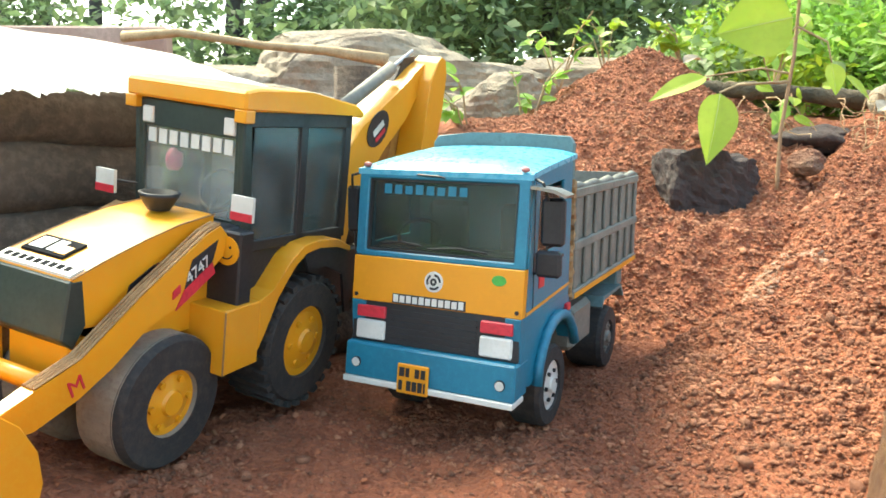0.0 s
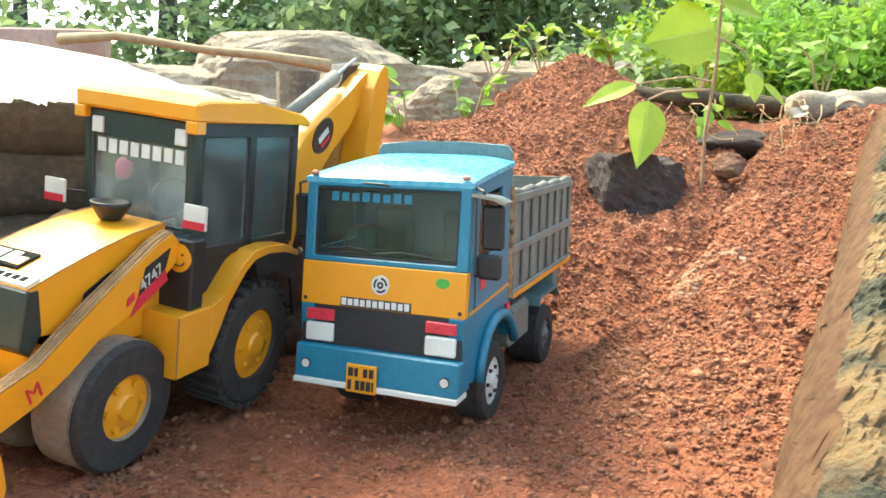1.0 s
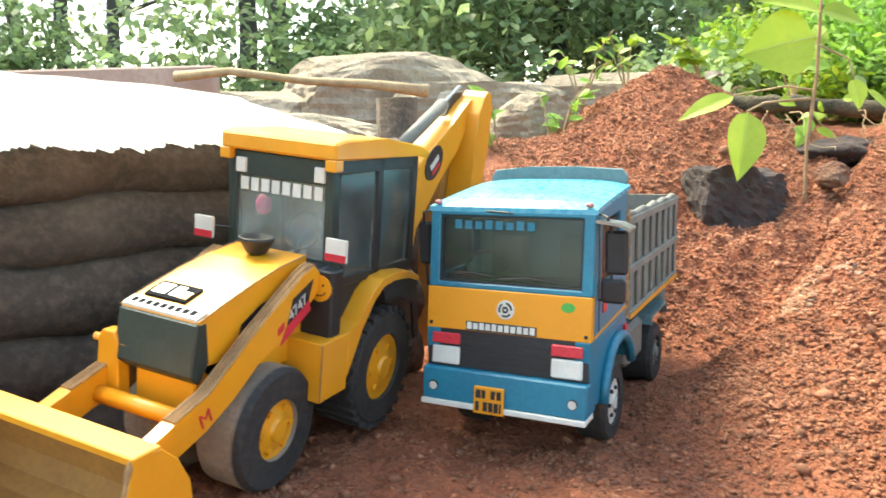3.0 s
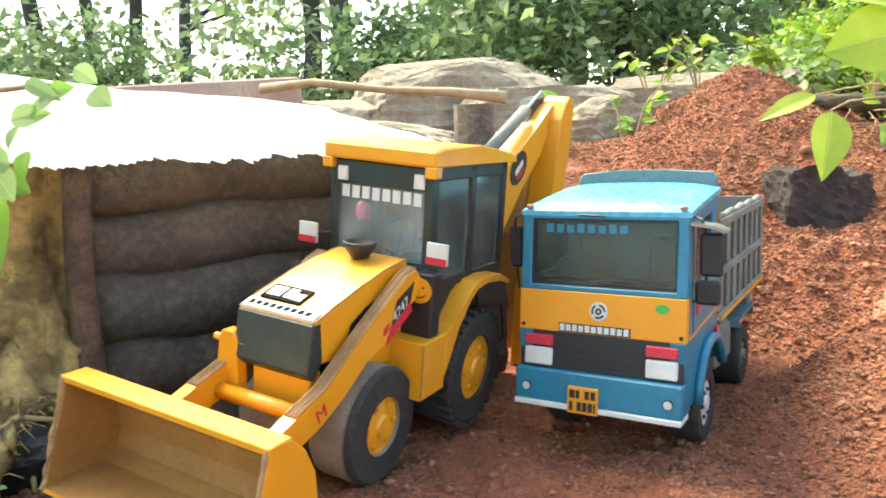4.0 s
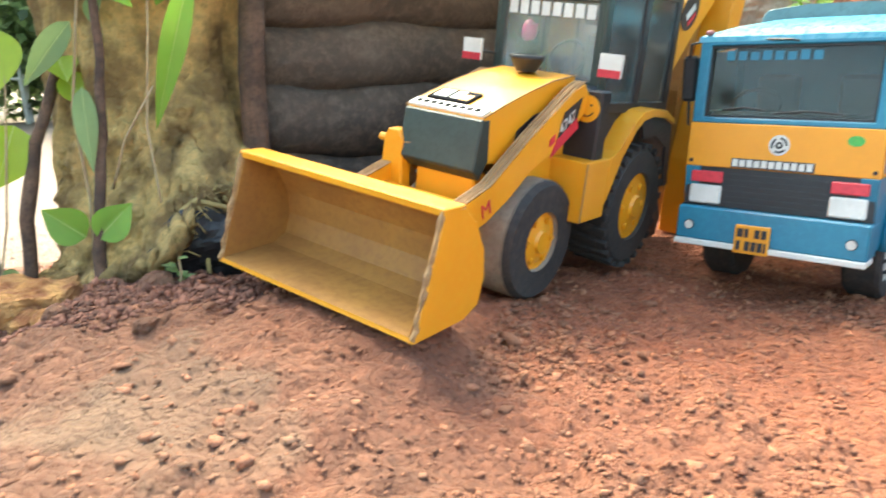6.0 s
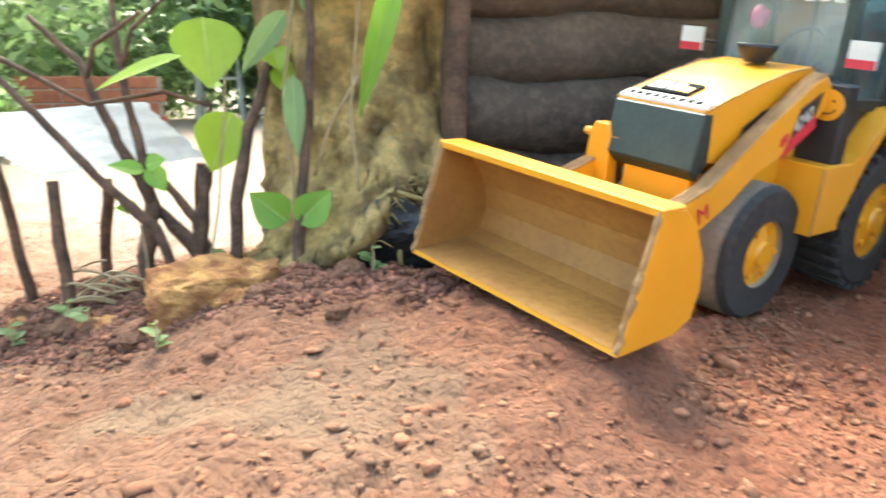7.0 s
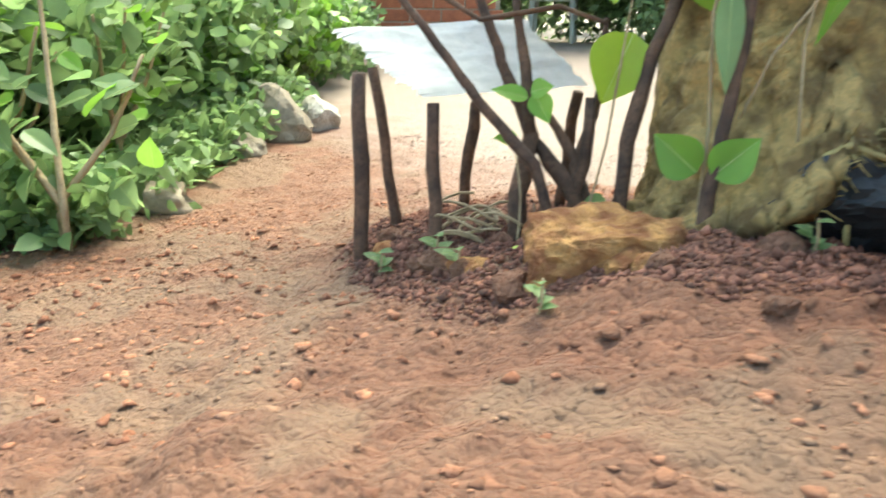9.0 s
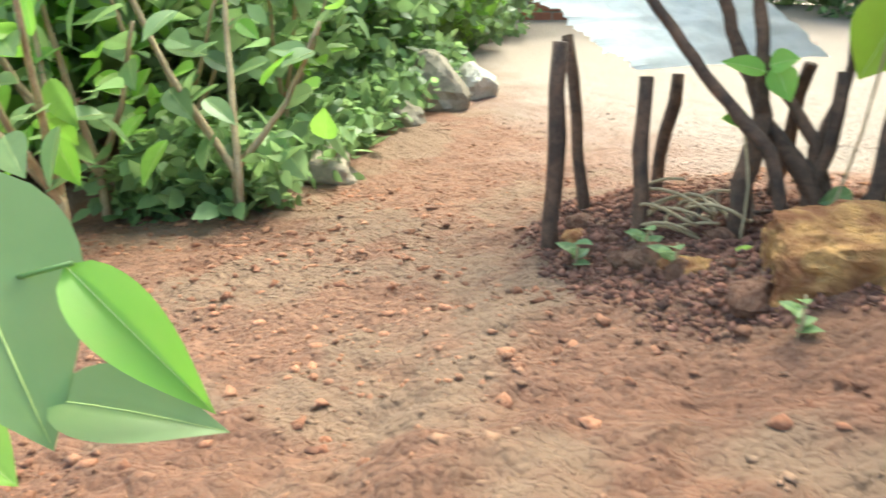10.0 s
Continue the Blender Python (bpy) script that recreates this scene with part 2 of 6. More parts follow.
LOGWOOD = material("dark weathered log", (0.115, 0.08, 0.058), (0.05, 0.036, 0.028), 7, 0.9, bump=0.9, fine=12, third=(0.18, 0.13, 0.095), dist=0.006)
WOOD = material("weathered pale wood", (0.36, 0.215, 0.11), (0.24, 0.135, 0.07), 12, 0.9, bump=0.6, fine=10, third=(0.26, 0.17, 0.10), dist=0.006)
KERB_FACE = material("soil stained stone face", (0.25, 0.128, 0.055), (0.135, 0.060, 0.027), 55, 0.95, bump=1.0, fine=12, third=(0.16, 0.065, 0.03), dist=0.008)
DARKCLOD = material("dark loose garden soil", (0.21, 0.082, 0.048), (0.11, 0.042, 0.027), 8, 0.95, bump=0.5, fine=30, third=(0.26, 0.12, 0.08), island=0.55)
KERB_MOSS = material("mossy lichened stone", (0.255, 0.148, 0.060), (0.038, 0.036, 0.018), 13, 0.95, bump=1.0, fine=9, third=(0.19, 0.165, 0.095), dist=0.014, low=0.42, high=0.56)
MOSSWOOD = material("mossy lichen timber", (0.16, 0.11, 0.06), (0.05, 0.042, 0.024), 18, 0.95, bump=1.0, fine=7, third=(0.13, 0.11, 0.065), dist=0.01)
PALEWOOD = material("pale grey log", (0.50, 0.42, 0.31), (0.30, 0.235, 0.16), 16, 0.9, bump=0.9, fine=9, third=(0.20, 0.15, 0.10), dist=0.008)
TWIG = material("dark bare stem", (0.17, 0.088, 0.052), (0.062, 0.034, 0.022), 40, 0.9, bump=0.6, fine=5)
STICK = material("pale dry stick", (0.47, 0.34, 0.19), (0.30, 0.20, 0.105), 30, 0.85, bump=0.4)
SHEET = material("white plastic sheet", (0.80, 0.79, 0.75), (0.70, 0.69, 0.66), 8, 0.7, bump=0.25, fine=10, third=(0.62, 0.62, 0.58), dist=0.004)
STRAW = material("dry straw", (0.55, 0.40, 0.16), (0.36, 0.25, 0.09), 40, 0.9, bump=0.4, island=0.35)
LEAF = leaf_material("bright green leaf", (0.30, 0.48, 0.08), (0.19, 0.37, 0.045), trans=0.52)
LEAF_YEL = leaf_material("yellow green leaf", (0.36, 0.46, 0.05), (0.26, 0.38, 0.03), 0.3)
LEAF_DARK = leaf_material("mid green leaf", (0.30, 0.40, 0.16), (0.19, 0.285, 0.105), 0.45, 0.58)
FOREST = leaf_material("woodland leaf", (0.29, 0.38, 0.17), (0.16, 0.24, 0.10), 0.55, 0.58)
DRYLEAF = material("dry fallen leaf", (0.5, 0.42, 0.32), (0.36, 0.28, 0.19), 30, 0.8, bump=0.2)
TREEBARK = material("grey tree bark", (0.10, 0.085, 0.07), (0.05, 0.045, 0.04), 6, 0.95, bump=0.7, fine=10, dist=0.02)
PLASTIC = material("black plastic bag", (0.02, 0.02, 0.022), (0.012, 0.012, 0.014), 20, 0.35, bump=0.4, fine=4, dist=0.01)
PINKSTONE = material("pinkish cut stone", (0.46, 0.32, 0.26), (0.34, 0.22, 0.175), 9, 0.9, bump=0.5, fine=12, third=(0.30, 0.21, 0.17))
BRICKRED = material("red brick", (0.40, 0.13, 0.06), (0.28, 0.09, 0.045), 20, 0.9, bump=0.5)


# ---------------------------------------------------------------- mesh helpers
def part(name, bm, mat, parent=None, label="", bevel=0.0, smooth=False):
    if bevel:
        bmesh.ops.bevel(bm, geom=list(bm.edges), offset=bevel, segments=1, affect="EDGES", clamp_overlap=True)
    bmesh.ops.recalc_face_normals(bm, faces=bm.faces)
    me = bpy.data.meshes.new(name)
    bm.to_mesh(me)
    bm.free()
    me.materials.append(mat)
    if smooth:
        for p in me.polygons:
            p.use_smooth = True
    ob = new(name, me)
    if parent is not None:
        ob.parent = parent
    if label:
        ob["label"] = label
    return ob


def raw(name, verts, faces, mat, parent=None, label="", smooth=False):
    me = bpy.data.meshes.new(name)
    me.from_pydata(verts, [], faces)
    me.update()
    me.materials.append(mat)
    if smooth:
        me.polygons.foreach_set("use_smooth", [True] * len(me.polygons))
    ob = new(name, me)
    if parent is not None:
        ob.parent = parent
    if label:
        ob["label"] = label
    return ob


def bulk(name, verts, tris, mat, parent=None):
    """One mesh from arrays of vertices and triangles."""
    me = bpy.data.meshes.new(name)
    verts, tris = np.ascontiguousarray(verts, dtype=np.float32), np.ascontiguousarray(tris, dtype=np.int32)
    me.vertices.add(len(verts))
    me.vertices.foreach_set("co", verts.ravel())
    me.loops.add(tris.size)
    me.loops.foreach_set("vertex_index", tris.ravel())
    me.polygons.add(len(tris))
    me.polygons.foreach_set("loop_start", np.arange(0, tris.size, 3, dtype=np.int32))
    me.update(calc_edges=True)
    me.materials.append(mat)
    ob = new(name, me)
    if parent is not None:
        ob.parent = parent
    return ob


def thing(name, label, category, m, group=""):
    e = new(name)
    e.empty_display_size = 0.05
    e.matrix_world = m
    return tagged(e, label, category, group)


def box(x0, x1, y0, y1, z0, z1, bm=None):
    bm = bm or bmesh.new()
    v = [bm.verts.new((x, y, z)) for x in (x0, x1) for y in (y0, y1) for z in (z0, z1)]
    for f in ((0, 1, 3, 2), (4, 6, 7, 5), (0, 4, 5, 1), (2, 3, 7, 6), (0, 2, 6, 4), (1, 5, 7, 3)):
        bm.faces.new([v[i] for i in f])
    return bm


def prism(pts, x0, x1, bm=None, axis=0):
    """Polygon pts extruded along an axis: 0 x, pts (y, z); 1 y, pts (x, z); 2 z, pts (x, y)."""
    bm = bm or bmesh.new()

    def at(a, p):
        return ((a, p[0], p[1]), (p[0], a, p[1]), (p[0], p[1], a))[axis]
    a = [bm.verts.new(at(x0, p)) for p in pts]
    b = [bm.verts.new(at(x1, p)) for p in pts]
    n = len(pts)
    bm.faces.new(a)
    bm.faces.new(b[::-1])
    for i in range(n):
        bm.faces.new((a[i], b[i], b[(i + 1) % n], a[(i + 1) % n]))
    return bm


def holed(outer, inner, t0, t1, bm=None, axis=1, slant=0.0, z_ref=0.0):
    """A plate with one opening; outer and inner are loops of the same length. slant leans it along y with height."""
    bm = bm or bmesh.new()
    n = len(outer)
    rings = []
    for t in (t0, t1):
        for loop in (outer, inner):
            ring = []
            for p in loop:
                if axis == 1:
                    co = (p[0], t + slant * (p[1] - z_ref), p[1])
                else:
                    co = (t, p[0], p[1])
                ring.append(bm.verts.new(co))
            rings.append(ring)
    o0, i0, o1, i1 = rings
    for i in range(n):
        j = (i + 1) % n
        bm.faces.new((o0[i], o0[j], i0[j], i0[i]))
        bm.faces.new((o1[i], i1[i], i1[j], o1[j]))
        bm.faces.new((o0[i], o1[i], o1[j], o0[j]))
        bm.faces.new((i0[i], i0[j], i1[j], i1[i]))
    return bm


def tube(points, radii, seg=8, bm=None, wob=0.0, seed=0):
    bm = bm or bmesh.new()
    rnd = random.Random(seed)
    pts = [Vector(p) for p in points]
    if isinstance(radii, (int, float)):
        radii = [radii] * len(pts)
    rings = []
    side = None
    for i, p in enumerate(pts):
        d = (pts[min(i + 1, len(pts) - 1)] - pts[max(i - 1, 0)]).normalized()
        if side is None:
            side = d.orthogonal().normalized()
        side = (side - d * side.dot(d)).normalized()
        up = d.cross(side)
        ring = []
        for k in range(seg):
            a = 2 * math.pi * k / seg
            r = radii[i] * (1 + wob * (rnd.random() - 0.5) * 2)
            ring.append(bm.verts.new(p + side * math.cos(a) * r + up * math.sin(a) * r))
        rings.append(ring)
    for a, b in zip(rings, rings[1:]):
        for k in range(seg):
            bm.faces.new((a[k], a[(k + 1) % seg], b[(k + 1) % seg], b[k]))
    bm.faces.new(rings[0][::-1])
    bm.faces.new(rings[-1])
    return bm


def lathe(profile, cx, cy, cz, seg=32, bm=None):
    """Profile of (x, radius) turned about the x axis through (cy, cz)."""
    bm = bm or bmesh.new()
    rings = []
    for x, r in profile:
        rings.append([bm.verts.new((cx + x, cy + r * math.cos(2 * math.pi * k / seg), cz + r * math.sin(2 * math.pi * k / seg))) for k in range(seg)])
    for a, b in zip(rings, rings[1:]):
        for k in range(seg):
            bm.faces.new((a[k], a[(k + 1) % seg], b[(k + 1) % seg], b[k]))
    bm.faces.new(rings[0][::-1])
    bm.faces.new(rings[-1])
    return bm


def lumpy(size, seed, subdiv=3, rough=0.25, flat=0.0, scale=1.6, angular=0.0):
    """An uneven stone about the origin, with flattened faces where angular is set."""
    bm = bmesh.new()
    bmesh.ops.create_icosphere(bm, subdivisions=subdiv, radius=1.0)
    rnd = random.Random(seed)
    off = Vector((rnd.uniform(-50, 50), rnd.uniform(-50, 50), rnd.uniform(-50, 50)))
    planes = []
    for _ in range(9):
        d = Vector((rnd.uniform(-1, 1), rnd.uniform(-1, 1), rnd.uniform(-1, 1))).normalized()
        planes.append((d, rnd.uniform(0.55, 0.85)))
    for v in bm.verts:
        p = v.co.copy()
        if angular:
            for d, h in planes:
                k = p.dot(d) - h
                if k > 0:
                    p -= d * k * angular
        f = 1 + rough * (noise.noise(p * scale + off) + 0.5 * noise.noise(p * scale * 2.7 + off) + 0.3 * noise.noise(p * scale * 6 + off) + 0.16 * noise.noise(p * scale * 14 + off))
        p = p * f
        v.co = Vector((p.x * size[0], p.y * size[1], p.z * size[2]))
    return bm


# ---------------------------------------------------------------- height of the ground
def lattice(ix, iy, seed):
    h = (ix * 374761393 + iy * 668265263 + seed * 974711) & 0x7FFFFFFF
    h = ((h ^ (h >> 13)) * 1274126177) & 0x7FFFFFFF
    return ((h ^ (h >> 16)) & 0xFFFF) / 65535.0


def vnoise(x, y, seed):
    x0, y0 = np.floor(x).astype(np.int64), np.floor(y).astype(np.int64)
    fx, fy = x - x0, y - y0
    fx, fy = fx * fx * (3 - 2 * fx), fy * fy * (3 - 2 * fy)
    a, b = lattice(x0, y0, seed), lattice(x0 + 1, y0, seed)
    c, d = lattice(x0, y0 + 1, seed), lattice(x0 + 1, y0 + 1, seed)
    return (a * (1 - fx) + b * fx) * (1 - fy) + (c * (1 - fx) + d * fx) * fy - 0.5


def smooth(a, b, x):
    t = np.clip((x - a) / (b - a), 0, 1)
    return t * t * (3 - 2 * t)


def terrain(x, y, rough=1.0):
    x, y = np.asarray(x, float), np.asarray(y, float)
    z = 0.001 - 0.02 * np.clip(y - 0.75, 0, 0.4) * smooth(-0.2, 0.1, x)
    z = z - 0.11 * np.clip(-0.52 - x, 0, 1.0) - 0.02 * np.clip(-1.52 - x, 0, 3)
    z = z + 0.038 * np.exp(-(((x + 0.42) / 0.28) ** 2 + ((y - 0.50) / 0.36) ** 2))
    z = z + 0.024 * np.exp(-(((x + 0.42) / 0.20) ** 2 + ((y - 0.46) / 0.11) ** 2))
    # bed of soil under stakes and shrub, a low step above the path
    bed = smooth(-1.14, -1.02, x) * smooth(0.29, 0.40, y + 0.22 * (x + 0.7)) * (1 - smooth(-0.62, -0.5, x)) * (1 - smooth(0.75, 0.95, y))
    z = z + 0.028 * bed
    # low crumbling step between the bed and the path
    d2 = -0.72 * (x + 0.97) - 0.69 * (y - 0.36) + 0.07 * vnoise(x * 7, y * 7, 51) + 0.02 * vnoise(x * 25, y * 25, 52)
    z = z - 0.016 * smooth(-0.015, 0.03, d2) * (1 - smooth(0.45, 0.7, y)) * (1 - smooth(-0.45, -0.2, x))
    # right-hand heap rising to the timber
    d = (x - 0.15) * 0.82 - (y - 0.75) * 0.57
    wob = 0.05 * vnoise(x * 4, y * 4, 5)
    rise = 0.25 * (x - 0.14) + 0.13 * (y - 0.7) + 0.04 * vnoise(x * 3, y * 3, 8)
    z = z + np.clip(rise, 0, 0.42) * smooth(-0.07, 0.09, d + wob)
    # conical heap behind the truck
    r = np.hypot(x - 0.51, (y - 2.02)) * (1 + 0.22 * vnoise(x * 2.2, y * 2.2, 3))
    cone = 0.545 - 0.56 * np.sqrt(r * r + 0.0012) + 0.03 * vnoise(x * 6, y * 6, 4)
    z = np.maximum(z, cone)
    # hollow in front of the dark rock
    z = z - 0.055 * np.exp(-(((x - 0.50) / 0.13) ** 2 + ((y - 1.46) / 0.11) ** 2))
    # terrace behind
    ter = smooth(1.62, 2.15, y + 0.12 * vnoise(x * 2, y * 2, 11)) * smooth(-1.3, -0.75, x)
    z = np.maximum(z, z * (1 - ter) + (0.36 + 0.035 * np.clip(y - 2.2, 0, 20)) * ter)
    near = np.exp(-((np.hypot(x - 0.1, y - 0.6)) / 2.6) ** 2)
    z = z + rough * near * (0.016 * vnoise(x * 9, y * 9, 21) + 0.010 * vnoise(x * 28, y * 28, 22) + 0.0085 * vnoise(x * 58, y * 58, 23) + 0.006 * vnoise(x * 105, y * 105, 24))
    heap = smooth(0.03, 0.12, z) * smooth(0.1, 0.3, x)
    z = z + rough * heap * (0.020 * vnoise(x * 22, y * 22, 30) + 0.020 * vnoise(x * 45, y * 45, 31) + 0.012 * vnoise(x * 90, y * 90, 32)) * near
    z = z + 0.25 * vnoise(x * 0.25, y * 0.25, 40) * smooth(3, 8, np.hypot(x, y - 0.5))
    return z


def gz(x, y):
    return float(terrain(np.array([x]), np.array([y]))[0])


# ---------------------------------------------------------------- ground
def axis_steps(lo, hi, step, far, grow=1.18):
    mid = list(np.arange(lo, hi, step))
    out, s, v = [], step, hi
    while v < far:
        out.append(v)
        s *= grow
        v += s
    out.append(far)
    low, s, v = [], step, lo
    while v > -far:
        s *= grow
        v -= s
        low.append(max(v, -far))
    return np.array(low[::-1] + mid + out)


def build_ground():
    xs, ys = axis_steps(-1.5, 1.2, 0.0068, 220.0), axis_steps(-0.3, 2.2, 0.0068, 220.0)
    gx, gy = np.meshgrid(xs, ys)
    gzz = terrain(gx, gy)
    nx, ny = len(xs), len(ys)
    verts = np.stack([gx.ravel(), gy.ravel(), gzz.ravel()], 1)
    i = np.arange(nx * ny).reshape(ny, nx)
    faces = np.stack([i[:-1, :-1].ravel(), i[:-1, 1:].ravel(), i[1:, 1:].ravel(), i[1:, :-1].ravel()], 1)
    me = bpy.data.meshes.new("ground")
    me.vertices.add(len(verts))
    me.vertices.foreach_set("co", verts.ravel())
    me.loops.add(faces.size)
    me.loops.foreach_set("vertex_index", faces.ravel().astype(np.int32))
    me.polygons.add(len(faces))
    me.polygons.foreach_set("loop_start", np.arange(0, faces.size, 4, dtype=np.int32))
    me.update(calc_edges=True)
    me.materials.append(SOIL)
    ob = new("ground", me)
    tagged(ob, "reddish laterite soil with heaps and a trodden path", "ground", kind="structure")


build_ground()

def crumbs(name, label, count, where, sizes, mat, seed, sink=0.3, flat=0.75, coarse=False):
    """Many small uneven lumps in one mesh of kind stuff; where gives x, y arrays."""
    rs = np.random.RandomState(seed)
    bm = bmesh.new()
    bmesh.ops.create_icosphere(bm, subdivisions=1, radius=1.0)
    bv = np.array([v.co[:] for v in bm.verts])
    bf = np.array([[v.index for v in f.verts] for f in bm.faces])
    bm.free()
    if coarse:
        bv = np.array([(1, 0, 0), (-1, 0, 0), (0, 1, 0), (0, -1, 0), (0, 0, 1), (0, 0, -1)], float)
        bf = np.array([(0, 2, 4), (2, 1, 4), (1, 3, 4), (3, 0, 4), (2, 0, 5), (1, 2, 5), (3, 1, 5), (0, 3, 5)])
    x, y = where(rs, count)
    n = len(x)
    z = terrain(x, y)
    s = sizes[0] * (sizes[1] / sizes[0]) ** (rs.rand(n) ** 2.2)
    v = bv[None] * (1 + 1.25 * (rs.rand(n, len(bv), 1) - 0.5))
    v = v * (s[:, None, None] * (0.6 + 0.8 * rs.rand(n, 1, 3))) * np.array([1, 1, flat])
    a = rs.rand(n) * 6.283
    ca, sa = np.cos(a)[:, None], np.sin(a)[:, None]
    vx, vy = v[..., 0] * ca - v[..., 1] * sa, v[..., 0] * sa + v[..., 1] * ca
    v = np.stack([vx + x[:, None], vy + y[:, None], v[..., 2] + (z + s * (flat - sink) * 0.6)[:, None]], 2)
    f = bf[None] + (np.arange(n) * len(bv))[:, None, None]
    ob = bulk(name, v.reshape(-1, 3), f.reshape(-1, 3), mat)
    return tagged(ob, label, "soil", kind="stuff")


def on_heaps(rs, n):
    x, y = rs.uniform(-0.25, 1.25, n * 5), rs.uniform(0.42, 2.2, n * 5)
    z = terrain(x, y, 0.0)
    d = (x - 0.15) * 0.82 - (y - 0.75) * 0.57
    keep = (z > 0.014 + 0.03 * rs.rand(n * 5)) & ((z < 0.6)) & (rs.rand(n * 5) < np.clip(1.7 / (0.5 + y), 0.3, 1)) & ~((y > 1.75) & (np.hypot(x - .51, y - 2.02) > 0.5))
    return x[keep][:n], y[keep][:n]


def on_floor(rs, n):
    x, y = rs.uniform(-1.9, 0.62, n), rs.uniform(-0.22, 1.25, n)
    keep = rs.rand(n) < 0.30 + 0.70 * (vnoise(x * 6, y * 6, 77) + 0.6 * vnoise(x * 17, y * 17, 78) > 0.02)
    return x[keep], y[keep]


def on_bed(rs, n):
    x, y = rs.uniform(-1.08, -0.38, n), rs.uniform(0.29, 0.70, n)
    edge = 0.318 + 0.40 * np.clip(-0.866 - x, 0, 1) + 0.48 * np.clip(x + 0.72, 0, 1) + 0.03 * vnoise(x * 14, y * 14, 5) + 0.02 * vnoise(x * 40, y * 40, 6)
    thin = np.clip((y - edge) / 0.02, 0.1, 1) * (1 - smooth(0.52, 0.66, y))
    keep = (y > edge) & (rs.rand(n) < thin)
    return x[keep], y[keep]


def near_floor(rs, n):
    x, y = rs.uniform(-1.5, 0.5, n), rs.uniform(-0.1, 0.8, n)
    keep = vnoise(x * 8, y * 8, 91) + 0.5 * vnoise(x * 25, y * 25, 92) > -0.05
    return x[keep], y[keep]


crumbs("soil_crumbs", "loose reddish laterite crumbs covering the heaps", 44000, on_heaps, (0.0016, 0.0046), CLOD, 1, 0.2, 0.85)
crumbs("fine_crumbs", "fine crumbly laterite between the larger crumbs", 95000, on_heaps, (0.0010, 0.0030), CLOD, 29, 0.15, 0.9, True)
crumbs("soil_lumps", "coarser broken laterite lumps among the heap crumbs", 420, on_heaps, (0.0045, 0.0115), CLOD, 19, 0.45, 0.75)
crumbs("soil_grit", "fine laterite grit scattered on the trodden floor", 42000, on_floor, (0.0010, 0.0040), GRIT, 2, 0.3, 0.6, True)
crumbs("soil_clods", "scattered small laterite clods on the trodden floor", 9000, near_floor, (0.0010, 0.0060), CLOD, 4, 0.4, 0.6)
def by_truck(rs, n):
    x, y = rs.uniform(-0.2, 0.62, n), rs.uniform(0.3, 1.0, n)
    keep = rs.rand(n) < 0.25 + 0.75 * (vnoise(x * 7, y * 7, 61) + 0.6 * vnoise(x * 21, y * 21, 62) + 0.5 * (x - 0.15) > 0.0)
    return x[keep], y[keep]


crumbs("foot_crumbs", "crumbs strewn at the foot of the heap beside the truck", 22000, by_truck, (0.0010, 0.0036), CLOD, 33, 0.25, 0.8, True)
crumbs("bed_clods", "coarse dark clods of soil round the stakes and the laterite block", 40000, on_bed, (0.0012, 0.0050), DARKCLOD, 3, 0.35, 0.8, True)


def on_stain(rs, n):
    a, r = rs.rand(n) * 6.283, rs.rand(n) ** 0.6
    k = rs.rand(n) < 0.55
    x = np.where(k, 0.475 + 0.028 * r * np.cos(a) + 0.03 * r * np.sin(a), 0.545 + 0.022 * r * np.cos(a))
    y = np.where(k, 1.09 + 0.075 * r * np.sin(a), 1.13 + 0.05 * r * np.sin(a) - 0.02 * r * np.cos(a))
    return x, y


LIME = material("pale lime dust", (0.44, 0.30, 0.21), (0.33, 0.19, 0.12), 30, 0.95, bump=0.3, island=0.15)
crumbs("lime_dust", "patch of pale lime dust spilt on the soil heap", 2600, on_stain, (0.0010, 0.0034), LIME, 7, 0.3, 0.6)


# ---------------------------------------------------------------- tipper truck
def rect(x0, x1, z0, z1):
    return [(x0, z0), (x1, z0), (x1, z1), (x0, z1)]


